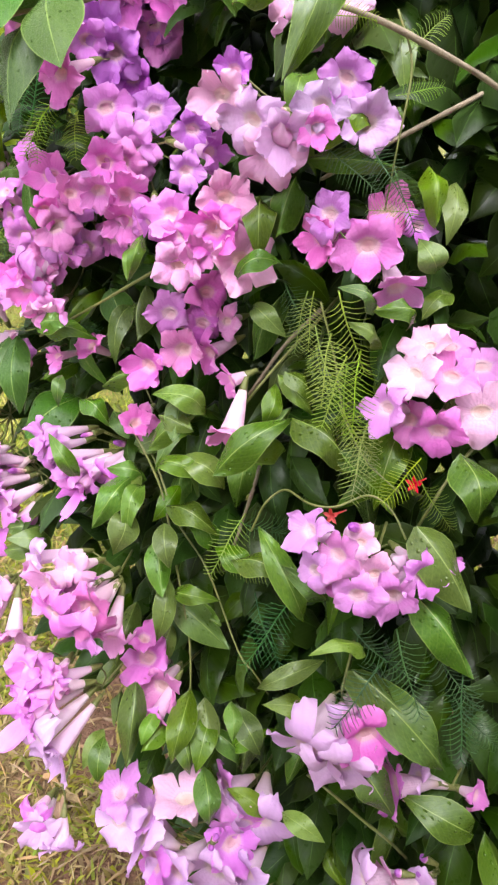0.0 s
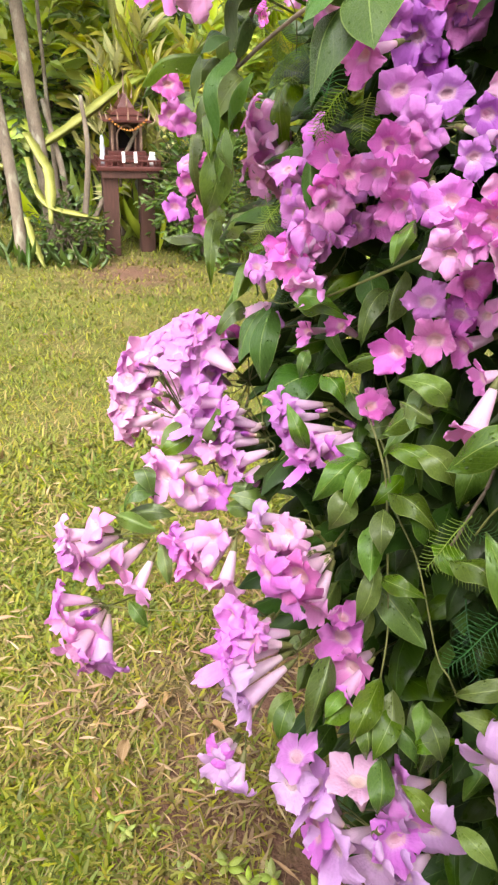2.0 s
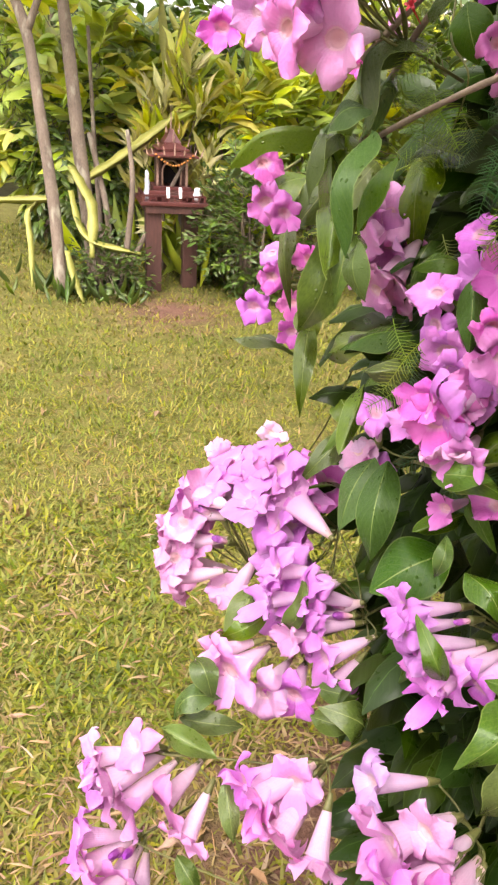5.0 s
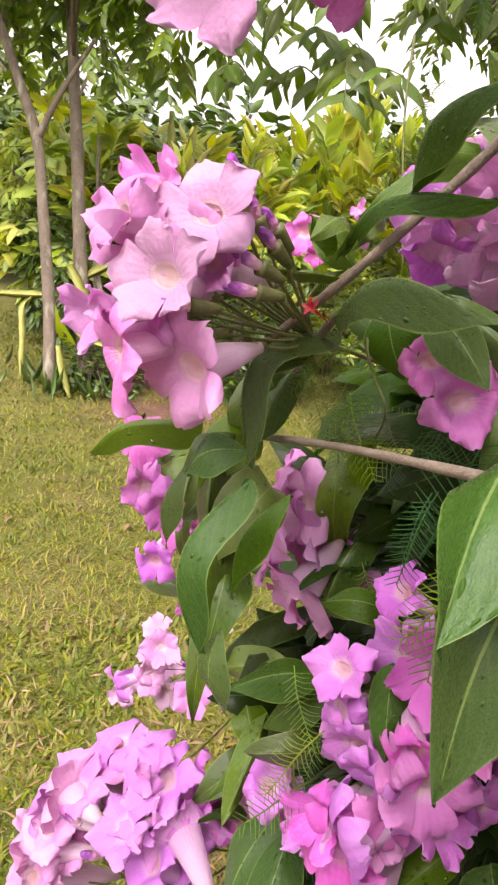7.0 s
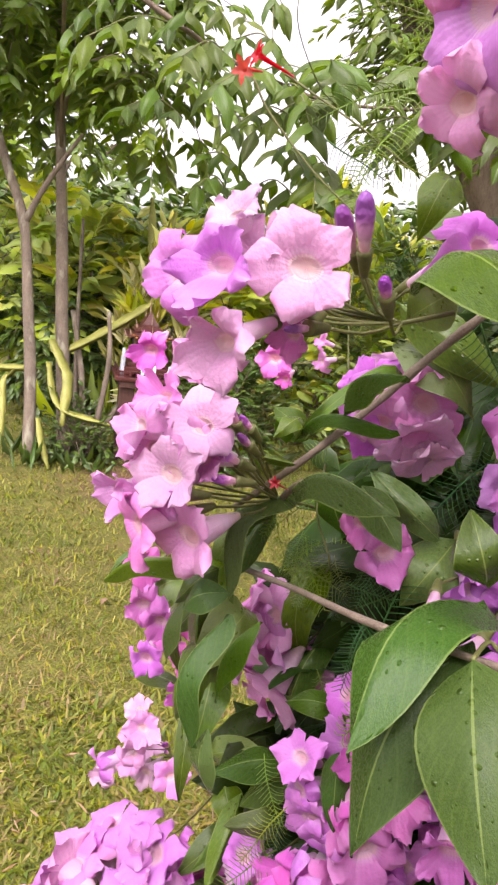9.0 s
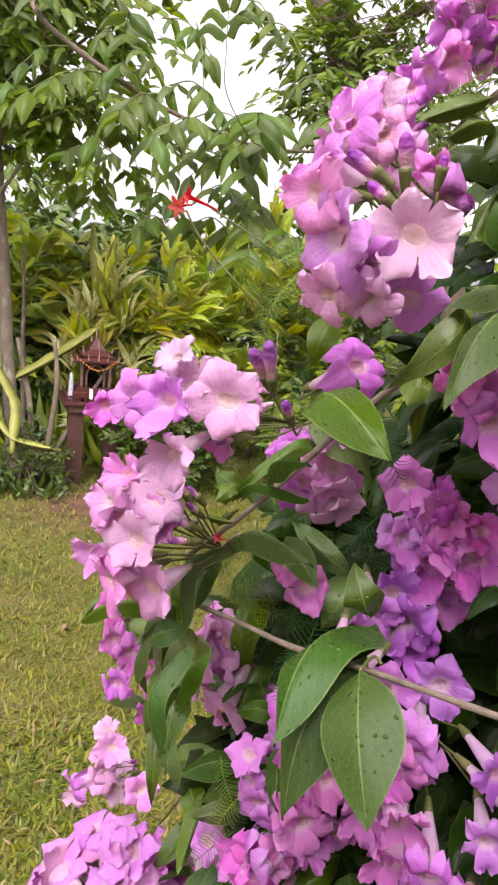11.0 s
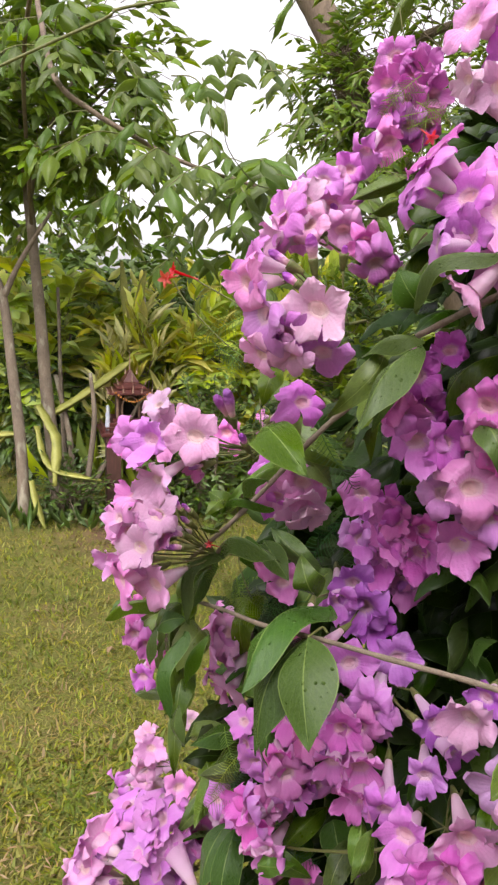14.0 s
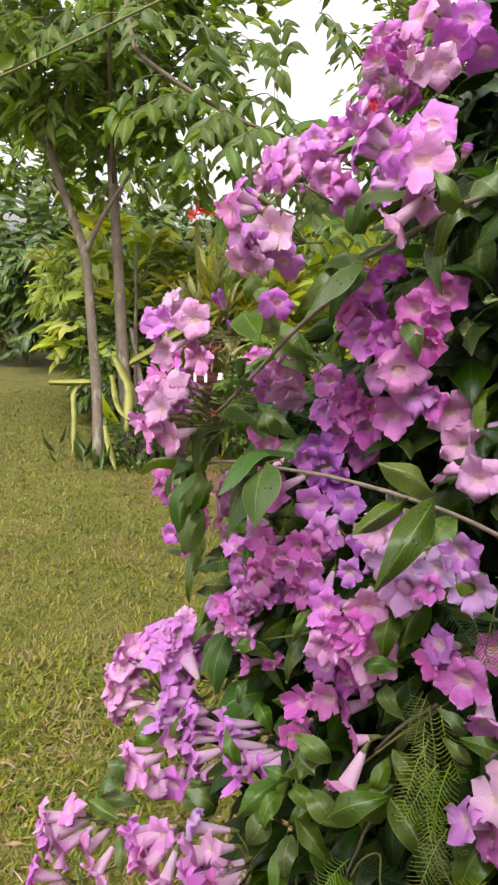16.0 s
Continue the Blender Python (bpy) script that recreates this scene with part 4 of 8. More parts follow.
vine_leaf((.004, 1.031, 1.452), (.031, .965, 1.420), 0.046, (.380, -.750, .540))
vine_leaf((.035, 1.053, 1.651), (.028, 1.024, 1.671), 0.022, (.370, -.910, .190))
vine_leaf((.021, 1.025, 1.640), (.053, 1.020, 1.643), 0.009, (.420, -.880, .220))
vine_leaf((.026, 1.045, 1.626), (.044, 1.053, 1.645), 0.009, (.390, -.890, .240))
vine_leaf((.048, 1.081, 1.675), (.047, 1.044, 1.655), 0.015, (.330, -.930, .130))
vine_leaf((.255, .956, 1.117), (.215, .933, 1.144), 0.035, (.200, -.860, .480))
vine_leaf((.234, .982, 1.145), (.276, 1.000, 1.159), 0.039, (.220, -.870, .430))
vine_leaf((.286, .879, 1.089), (.303, .834, 1.046), 0.039, (.170, -.820, .540))
vine_leaf((.299, .950, 1.119), (.275, .911, 1.091), 0.032, (.150, -.860, .480))
vine_leaf((.352, .885, 1.082), (.391, .882, 1.054), 0.039, (.090, -.830, .550))
vine_leaf((.338, .818, .929), (.328, .756, .880), 0.042, (.100, -.700, .710))
vine_leaf((.354, .813, .925), (.363, .775, .874), 0.039, (.080, -.700, .710))
vine_leaf((.390, .794, .938), (.425, .763, .903), 0.038, (.040, -.690, .720))
vine_leaf((.319, .879, .996), (.366, .866, .985), 0.037, (.120, -.770, .620))
vine_leaf((.183, .929, 1.128), (.150, .933, 1.185), 0.028, (.290, -.840, .470))
vine_leaf((.292, .880, 1.245), (.333, .859, 1.240), 0.031, (.180, -.910, .380))
vine_leaf((.132, .976, 1.291), (.179, .978, 1.302), 0.032, (.150, -.770, .620))
vine_leaf((.154, .979, 1.238), (.155, .957, 1.207), 0.021, (.100, -.730, .680))
vine_leaf((-.029, .996, 1.086), (-.037, .945, 1.045), 0.042, (.330, -.590, .740))
vine_leaf((.207, 1.000, 1.187), (.235, .968, 1.167), 0.037, (.000, -.710, .710))
vine_leaf((-.056, .918, 1.031), (-.017, .893, 1.014), 0.038, (.370, -.470, .800))
vine_leaf((-.013, .904, 1.011), (-.051, .872, .991), 0.038, (.310, -.450, .840))
vine_leaf((-.187, 1.188, 1.284), (-.102, 1.215, 1.270), 0.026, (.500, -.770, .410))
vine_leaf((-.075, 1.150, 1.355), (-.052, 1.126, 1.319), 0.040, (.410, -.830, .370))
vine_leaf((.080, 1.113, 1.727), (.153, 1.105, 1.687), 0.050, (.330, -.910, .250))
vine_leaf((.009, 1.079, 1.589), (-.016, 1.057, 1.524), 0.034, (.410, -.810, .420))
vine_leaf((-.019, 1.085, 1.509), (-.045, 1.044, 1.458), 0.053, (.420, -.760, .500))
vine_leaf((-.050, 1.091, 1.498), (-.081, 1.067, 1.441), 0.049, (.440, -.750, .500))
vine_leaf((-.042, 1.107, 1.450), (-.046, 1.076, 1.349), 0.056, (.420, -.740, .530))
vine_leaf((.160, 1.096, 1.594), (.138, 1.052, 1.550), 0.054, (.210, -.870, .440))
vine_leaf((.132, .980, 1.832), (.124, .960, 1.798), 0.030, (.330, -.930, .120))
vine_leaf((.362, .765, .871), (.375, .725, .829), 0.038, (.060, -.630, .780))
vine_leaf((.367, .794, .834), (.352, .752, .813), 0.028, (.050, -.630, .780))
vine_leaf((.363, .809, .904), (.356, .751, .877), 0.038, (.060, -.680, .730))
vine_leaf((.254, .757, .911), (.255, .723, .881), 0.032, (.190, -.640, .750))
vine_leaf((.411, .815, .899), (.405, .778, .849), 0.037, (-.000, -.680, .730))

# clusters and wet leaves that stand out towards the path
truss((.030, 1.053, 1.603), [
    ((-.011, .996, 1.647), (-.038, .943, 1.664), 0.051, 1.3),
    ((-.002, 1.010, 1.648), (.002, .965, 1.670), 0.059, 0.3),
    ((.000, .987, 1.626), (.001, .934, 1.641), 0.054, 0.4),
    ((.013, .976, 1.611), (-.019, .924, 1.600), 0.054, 1.3),
    ((.028, .991, 1.605), (.013, .941, 1.597), 0.058, 0.8),
    ((-.022, 1.000, 1.638), (-.026, .951, 1.649), 0.048, 0.9),
    ((-.019, .987, 1.614), (-.018, .938, 1.619), 0.047, 1.2),
    ((-.003, 1.016, 1.633), (.003, .968, 1.647), 0.048, 0.5),
    ((-.034, .986, 1.618), (-.046, .942, 1.613), 0.037, 1.3),
    ((-.031, 1.037, 1.651), (-.046, .984, 1.678), 0.041, 1.2),
    ((.011, 1.027, 1.632), (-.019, .975, 1.648), 0.062, 0.9),
    ((-.006, 1.016, 1.625), (-.036, .962, 1.626), 0.059, 1.2),
    ((.010, .992, 1.663), (-.001, .988, 1.697), 0.014, -1),
    ((.014, 1.008, 1.657), (.005, .997, 1.681), 0.012, -1),
    ((.021, 1.020, 1.655), (.011, 1.004, 1.673), 0.011, -1),
    ((.028, 1.006, 1.648), (.020, .987, 1.664), 0.012, -1),
    ((.032, .991, 1.641), (.016, .969, 1.653), 0.013, -1),
    ((.037, .984, 1.633), (.017, .962, 1.636), 0.013, -1),
    ((.019, .956, 1.626), (-.000, .933, 1.627), 0.014, -1),
], 0)
truss((.123, .965, 1.754), [
    ((.059, .928, 1.768), (.057, .866, 1.772), 0.045, 1.9),
    ((.032, .939, 1.765), (.028, .877, 1.765), 0.045, 1.9),
    ((.082, .932, 1.770), (.095, .884, 1.776), 0.053, 0.5),
    ((.072, .938, 1.762), (.058, .900, 1.781), 0.050, 0.3),
    ((.054, .937, 1.771), (.043, .899, 1.802), 0.036, 0.3),
    ((.076, .916, 1.750), (.064, .865, 1.734), 0.042, 0.6),
    ((.087, .934, 1.752), (.083, .907, 1.741), 0.026, 2.4),
    ((.103, .946, 1.779), (.104, .923, 1.818), 0.020, -1),
    ((.096, .954, 1.780), (.091, .925, 1.810), 0.018, -1),
    ((.123, .936, 1.760), (.122, .919, 1.778), 0.013, -1),
    ((.098, .913, 1.748), (.087, .887, 1.746), 0.009, -1),
], 0)
truss((.201, .966, 1.877), [
    ((.189, .951, 1.897), (.195, .897, 1.887), 0.059, 0.4),
    ((.179, .924, 1.889), (.148, .886, 1.882), 0.064, 2.0),
    ((.156, .933, 1.912), (.129, .891, 1.906), 0.052, 1.3),
    ((.156, .941, 1.920), (.128, .907, 1.926), 0.045, 1.9),
    ((.174, .934, 1.886), (.168, .894, 1.866), 0.045, 1.9),
    ((.176, .932, 1.879), (.173, .895, 1.845), 0.041, 0.7),
    ((.165, .934, 1.871), (.144, .897, 1.845), 0.043, 0.8),
    ((.189, .964, 1.875), (.190, .927, 1.849), 0.051, 1.9),
    ((.174, .936, 1.883), (.153, .900, 1.864), 0.040, 0.5),
    ((.179, .932, 1.919), (.176, .923, 1.951), 0.019, -1),
    ((.172, .916, 1.919), (.146, .905, 1.935), 0.015, -1),
    ((.181, .910, 1.903), (.162, .900, 1.917), 0.014, -1),
    ((.194, .960, 1.926), (.197, .954, 1.944), 0.011, -1),
], 0)
truss((.147, 1.048, 1.955), [
    ((.135, 1.042, 1.970), (.110, 1.005, 1.974), 0.059, 1.9),
    ((.134, 1.060, 1.978), (.130, 1.017, 1.992), 0.051, 0.4),
    ((.136, 1.053, 1.972), (.112, 1.021, 1.992), 0.049, 1.4),
    ((.142, 1.054, 1.964), (.139, 1.009, 1.968), 0.048, 0.5),
    ((.139, 1.033, 1.955), (.105, 1.003, 1.954), 0.046, 1.4),
    ((.136, 1.063, 1.962), (.123, 1.021, 1.964), 0.050, 1.9),
], 0)
truss((.051, 1.165, 1.451), [
    ((.043, 1.144, 1.460), (.018, 1.103, 1.445), 0.063, 1.3),
    ((.042, 1.147, 1.454), (.013, 1.111, 1.472), 0.066, 0.8),
    ((.043, 1.133, 1.453), (-.007, 1.110, 1.450), 0.089, 1.2),
    ((.051, 1.114, 1.452), (.035, 1.087, 1.412), 0.074, 0.7),
    ((.051, 1.171, 1.439), (.042, 1.125, 1.420), 0.077, 1.3),
    ((.042, 1.125, 1.426), (.021, 1.087, 1.400), 0.052, 1.0),
    ((.032, 1.138, 1.467), (-.013, 1.125, 1.483), 0.053, 1.2),
], 0)
truss((.120, 1.053, 1.395), [
    ((.113, 1.031, 1.413), (.098, .997, 1.438), 0.038, 1.9),
    ((.118, 1.030, 1.407), (.103, .993, 1.411), 0.036, 1.9),
    ((.121, 1.038, 1.399), (.118, .995, 1.388), 0.050, 1.9),
    ((.127, 1.033, 1.395), (.126, .994, 1.373), 0.037, 1.9),
], 0)
truss((.137, 1.084, 1.445), [
    ((.139, 1.051, 1.459), (.114, 1.029, 1.481), 0.043, 1.9),
    ((.140, 1.056, 1.450), (.130, 1.012, 1.447), 0.053, 1.9),
    ((.145, 1.062, 1.436), (.145, 1.019, 1.424), 0.045, 1.9),
    ((.155, 1.073, 1.413), (.148, 1.025, 1.403), 0.060, 1.0),
], 0)
truss((.170, 1.066, 1.372), [
    ((.163, 1.048, 1.380), (.169, .993, 1.380), 0.043, 1.9),
    ((.170, 1.049, 1.382), (.188, 1.003, 1.381), 0.042, 1.9),
    ((.160, 1.047, 1.370), (.148, .988, 1.366), 0.043, 1.9),
    ((.164, .999, 1.378), (.124, .965, 1.349), 0.057, 1.9),
    ((.156, 1.021, 1.320), (.153, .956, 1.319), 0.041, 1.2),
    ((.176, 1.068, 1.397), (.179, 1.031, 1.430), 0.053, 1.9),
    ((.187, 1.074, 1.407), (.191, 1.045, 1.448), 0.053, 1.9),
    ((.194, 1.070, 1.381), (.210, 1.029, 1.389), 0.054, 2.4),
], 0)
truss((.084, 1.147, 1.692), [
    ((.097, 1.134, 1.697), (.121, 1.091, 1.692), 0.066, 1.2),
    ((.093, 1.121, 1.690), (.121, 1.090, 1.662), 0.064, 0.2),
    ((.100, 1.123, 1.676), (.129, 1.101, 1.642), 0.052, 0.2),
    ((.083, 1.124, 1.690), (.090, 1.084, 1.670), 0.055, 0.7),
    ((.083, 1.126, 1.684), (.084, 1.093, 1.654), 0.046, 1.9),
    ((.077, 1.166, 1.699), (.092, 1.119, 1.699), 0.065, 0.2),
    ((.077, 1.141, 1.695), (.072, 1.101, 1.698), 0.050, 1.9),
    ((.075, 1.140, 1.691), (.060, 1.100, 1.676), 0.051, 1.9),
], 0)
truss((.113, .998, 1.771), [
    ((.101, 1.028, 1.771), (.161, .987, 1.806), 0.053, 1.9),
], 0)
truss((.520, .800, 1.159), [
    ((.484, .783, 1.177), (.448, .761, 1.205), 0.045, 1.9),
    ((.490, .784, 1.158), (.456, .748, 1.168), 0.040, 1.9),
    ((.501, .780, 1.170), (.476, .748, 1.189), 0.046, 2.4),
    ((.510, .779, 1.156), (.498, .731, 1.156), 0.053, 1.9),
    ((.526, .788, 1.155), (.532, .738, 1.154), 0.048, 1.9),
    ((.534, .812, 1.162), (.561, .753, 1.169), 0.048, 1.9),
    ((.550, .819, 1.145), (.583, .775, 1.168), 0.038, 1.9),
    ((.501, .789, 1.150), (.475, .753, 1.154), 0.039, 1.9),
    ((.518, .789, 1.159), (.513, .751, 1.168), 0.040, 0.7),
    ((.516, .795, 1.169), (.496, .764, 1.194), 0.036, 0.2),
    ((.532, .814, 1.150), (.550, .769, 1.164), 0.043, 0.2),
    ((.506, .784, 1.193), (.486, .767, 1.208), 0.018, -1),
], 0)
truss((.587, .903, 1.269), [
    ((.557, .879, 1.300), (.532, .850, 1.323), 0.055, 0.2),
    ((.567, .896, 1.312), (.545, .875, 1.345), 0.048, 0.2),
    ((.580, .885, 1.295), (.568, .852, 1.323), 0.052, 1.2),
    ((.545, .870, 1.278), (.508, .839, 1.291), 0.049, 1.9),
    ((.574, .875, 1.281), (.561, .833, 1.271), 0.054, 2.4),
    ((.602, .900, 1.297), (.598, .870, 1.330), 0.053, 1.9),
    ((.599, .887, 1.279), (.601, .844, 1.291), 0.060, 0.4),
    ((.580, .905, 1.304), (.569, .885, 1.342), 0.043, 1.9),
    ((.559, .891, 1.270), (.535, .853, 1.273), 0.048, 2.4),
], 0)
truss((.490, .952, 1.426), [
    ((.467, .936, 1.435), (.443, .894, 1.449), 0.052, 3.8),
    ((.486, .928, 1.424), (.482, .878, 1.424), 0.060, 2.4),
    ((.500, .910, 1.413), (.513, .870, 1.387), 0.054, 2.4),
    ((.511, .947, 1.428), (.530, .909, 1.441), 0.035, 3.8),
    ((.496, .968, 1.431), (.501, .922, 1.450), 0.053, 2.4),
    ((.468, .938, 1.427), (.437, .899, 1.424), 0.046, 2.4),
    ((.480, .953, 1.419), (.464, .906, 1.417), 0.047, 2.4),
], 0)
truss((.385, .919, 1.283), [
    ((.378, .901, 1.281), (.368, .860, 1.232), 0.053, 2.4),
    ((.385, .916, 1.286), (.360, .900, 1.278), 0.039, 2.4),
], 0)
truss((.413, .786, .810), [
    ((.433, .798, .827), (.428, .733, .818), 0.085, 3.3),
    ((.410, .788, .827), (.382, .745, .823), 0.074, 3.3),
    ((.404, .775, .814), (.412, .737, .811), 0.065, 1.9),
    ((.357, .742, .802), (.344, .744, .850), 0.073, 0.2),
    ((.419, .787, .835), (.385, .765, .834), 0.067, 1.9),
    ((.439, .751, .762), (.416, .716, .762), 0.070, 3.3),
], 0)
truss((.380, .748, .764), [
    ((.374, .750, .765), (.335, .700, .770), 0.085, 3.3),
    ((.400, .769, .764), (.381, .707, .764), 0.082, 3.3),
    ((.342, .727, .780), (.296, .726, .801), 0.086, 3.3),
    ((.347, .742, .757), (.309, .713, .765), 0.074, 1.9),
    ((.383, .766, .770), (.404, .727, .794), 0.070, 1.9),
    ((.293, .750, .797), (.268, .742, .845), 0.059, 1.9),
    ((.286, .763, .781), (.271, .721, .813), 0.059, 3.3),
    ((.333, .747, .767), (.296, .739, .813), 0.066, 1.9),
    ((.379, .724, .798), (.386, .724, .817), 0.016, -1),
    ((.376, .732, .791), (.381, .715, .802), 0.014, -1),
], 0)
truss((.502, .770, 1.005), [
    ((.496, .786, .980), (.469, .725, .955), 0.082, 3.3),
    ((.506, .785, .972), (.503, .713, .949), 0.080, 3.3),
    ((.514, .803, .973), (.531, .731, .982), 0.060, 2.4),
    ((.514, .806, .969), (.524, .749, .984), 0.051, 0.7),
    ((.513, .814, .950), (.517, .746, .966), 0.067, 3.3),
], 0)
truss((.628, .755, .902), [
    ((.609, .744, .918), (.559, .735, .918), 0.063, 2.8),
    ((.627, .751, .905), (.584, .750, .917), 0.053, 3.3),
    ((.630, .761, .895), (.653, .742, .908), 0.033, 2.4),
], 0)
truss((.631, .743, .770), [
    ((.603, .731, .777), (.541, .714, .773), 0.080, 3.3),
    ((.623, .729, .788), (.576, .710, .780), 0.071, 0.7),
    ((.629, .740, .773), (.612, .711, .769), 0.072, 3.3),
    ((.625, .736, .798), (.607, .737, .806), 0.017, -1),
    ((.598, .719, .799), (.578, .720, .799), 0.016, -1),
    ((.619, .725, .792), (.602, .721, .801), 0.016, -1),
], 0)
truss((-.073, 1.083, 1.030), [
    ((-.142, 1.054, 1.075), (-.148, 1.023, 1.114), 0.058, 0.7),
    ((-.139, 1.041, 1.038), (-.148, 1.005, 1.072), 0.058, 0.7),
    ((-.118, 1.073, 1.111), (-.134, 1.050, 1.153), 0.058, 1.2),
    ((-.084, 1.072, 1.017), (-.086, 1.026, 1.035), 0.054, 0.7),
    ((-.100, 1.047, 1.122), (-.169, 1.052, 1.109), 0.075, 1.9),
    ((-.100, 1.055, 1.086), (-.171, 1.021, 1.072), 0.073, 0.7),
    ((-.086, 1.025, 1.064), (-.152, 1.011, 1.032), 0.070, 0.7),
    ((-.105, 1.090, 1.012), (-.155, 1.029, 1.043), 0.078, 0.5),
    ((-.090, 1.038, 1.144), (-.147, 1.055, 1.135), 0.069, 0.7),
    ((-.096, 1.101, 1.098), (-.141, 1.076, 1.153), 0.074, 1.2),
    ((-.096, 1.114, 1.115), (-.131, 1.099, 1.174), 0.067, 1.9),
    ((-.057, 1.051, 1.080), (-.083, 1.036, 1.017), 0.066, 0.7),
    ((-.131, 1.097, 1.037), (-.155, 1.049, 1.081), 0.082, 1.2),
    ((-.125, 1.106, 1.074), (-.156, 1.077, 1.130), 0.075, 1.9),
    ((-.110, 1.048, 1.116), (-.140, 1.037, 1.131), 0.019, -1),
    ((-.093, 1.057, 1.081), (-.112, 1.033, 1.098), 0.017, -1),
    ((-.100, 1.052, 1.105), (-.114, 1.051, 1.129), 0.014, -1),
], 0)
truss((.013, 1.122, 1.108), [
    ((-.047, 1.066, 1.131), (-.065, 1.029, 1.168), 0.058, 1.9),
    ((-.023, 1.093, 1.144), (-.060, 1.046, 1.181), 0.063, 1.2),
    ((-.032, 1.101, 1.158), (-.053, 1.066, 1.202), 0.067, 1.9),
    ((.008, 1.133, 1.173), (-.026, 1.080, 1.188), 0.064, 1.9),
    ((.041, 1.014, 1.170), (-.028, 1.064, 1.166), 0.071, 1.9),
    ((-.009, 1.064, 1.107), (-.037, 1.031, 1.149), 0.065, 1.9),
    ((.001, 1.071, 1.080), (-.018, 1.020, 1.105), 0.073, 1.9),
    ((.029, 1.051, 1.031), (-.010, 1.004, 1.065), 0.075, 1.9),
    ((.080, 1.029, 1.092), (.014, 1.024, 1.048), 0.080, 1.2),
    ((.015, 1.104, 1.051), (.010, 1.046, 1.064), 0.068, 1.9),
    ((.002, 1.081, 1.076), (-.021, 1.043, 1.116), 0.064, 1.2),
    ((-.013, 1.106, 1.102), (-.033, 1.061, 1.137), 0.072, 1.9),
    ((.001, 1.130, 1.160), (.003, 1.090, 1.181), 0.054, 2.4),
    ((-.050, 1.104, 1.156), (-.075, 1.072, 1.201), 0.062, 1.9),
], 0)
truss((.053, 1.119, 1.204), [
    ((.050, 1.113, 1.207), (.037, 1.087, 1.227), 0.051, 0.4),
    ((.053, 1.120, 1.200), (.054, 1.090, 1.218), 0.045, 1.9),
    ((.045, 1.111, 1.209), (.028, 1.092, 1.234), 0.039, 0.4),
], 0)
truss((.325, 1.114, 1.981), [
    ((.313, 1.092, 2.004), (.312, 1.047, 2.027), 0.071, 1.9),
    ((.299, 1.057, 1.980), (.279, 1.019, 1.992), 0.058, 1.9),
    ((.316, 1.072, 1.975), (.315, 1.022, 1.979), 0.077, 0.5),
    ((.304, 1.052, 1.959), (.283, 1.012, 1.955), 0.061, 1.9),
    ((.273, 1.036, 1.994), (.238, 1.016, 2.014), 0.059, 1.9),
    ((.273, 1.054, 2.008), (.243, 1.034, 2.035), 0.059, 2.4),
    ((.298, 1.025, 1.949), (.257, 1.006, 1.947), 0.052, 1.9),
    ((.321, 1.063, 1.961), (.318, 1.033, 1.928), 0.058, 0.7),
    ((.323, 1.031, 1.940), (.290, 1.020, 1.903), 0.059, 0.7),
    ((.295, 1.088, 1.991), (.284, 1.049, 2.011), 0.056, 1.2),
    ((.267, 1.045, 1.981), (.230, 1.024, 1.997), 0.056, 1.9),
    ((.343, 1.094, 1.986), (.350, 1.089, 2.009), 0.028, -1),
], 0)
truss((.274, 1.200, 2.166), [
    ((.284, 1.161, 2.121), (.288, 1.119, 2.104), 0.065, 0.2),
    ((.280, 1.144, 2.130), (.251, 1.116, 2.111), 0.044, 0.2),
    ((.277, 1.164, 2.162), (.248, 1.125, 2.170), 0.062, 0.5),
    ((.285, 1.191, 2.162), (.291, 1.154, 2.138), 0.067, 1.9),
    ((.315, 1.190, 2.159), (.335, 1.165, 2.127), 0.062, 1.9),
    ((.282, 1.224, 2.172), (.301, 1.178, 2.176), 0.067, 1.9),
    ((.278, 1.182, 2.174), (.263, 1.144, 2.203), 0.066, 1.2),
], 0)
wet_leaf((.199, .985, 1.602), (.166, .858, 1.562), 0.058, (-.450, -.800, .280), 1.3, 2)
wet_leaf((.203, .905, 1.608), (.233, .836, 1.550), 0.056, (-.050, -.950, .300), 0.8, 1)
wet_leaf((.198, .950, 1.595), (.173, .869, 1.504), 0.052, (-.350, -.800, .450), 1.2, 3)
wet_leaf((.045, .966, 1.545), (.051, .932, 1.463), 0.028, (-.564, -.717, .410), 1.6, 2)
wet_leaf((.007, .965, 1.541), (.003, .959, 1.492), 0.023, (-.636, -.742, .212), 1.2, 1)
wet_leaf((.040, .969, 1.558), (.012, .957, 1.541), 0.025, (-.303, -.808, .505), 1.6, 3)
wet_leaf((.053, 1.000, 1.528), (.038, .974, 1.468), 0.021, (-.667, -.667, .333), 1.4, 1)
wet_leaf((.042, 1.060, 1.609), (.036, .988, 1.540), 0.016, (-.619, -.309, .722), 1.8, 2)
wet_leaf((-.022, 1.025, 1.542), (-.092, 1.007, 1.504), 0.013, (.099, -.445, .890), 1.8, 0, True)
wet_leaf((.050, 1.028, 1.622), (.140, .983, 1.640), 0.022, (.000, -.450, .900), 1.6, 1)
wet_leaf((.071, 1.051, 1.632), (.089, 1.049, 1.592), 0.033, (-.207, -.830, .518), 1.0, 3)
wet_leaf((.097, 1.040, 1.635), (.138, 1.019, 1.604), 0.028, (.207, -.830, .518), 1.0, 1)
wet_leaf((.126, .997, 1.687), (.036, 1.064, 1.650), 0.012, (-.210, -.578, .788), 0.9, 2)
wet_leaf((.132, .961, 1.727), (.080, 1.021, 1.682), 0.011, (-.527, -.422, .738), 1.3, 1)
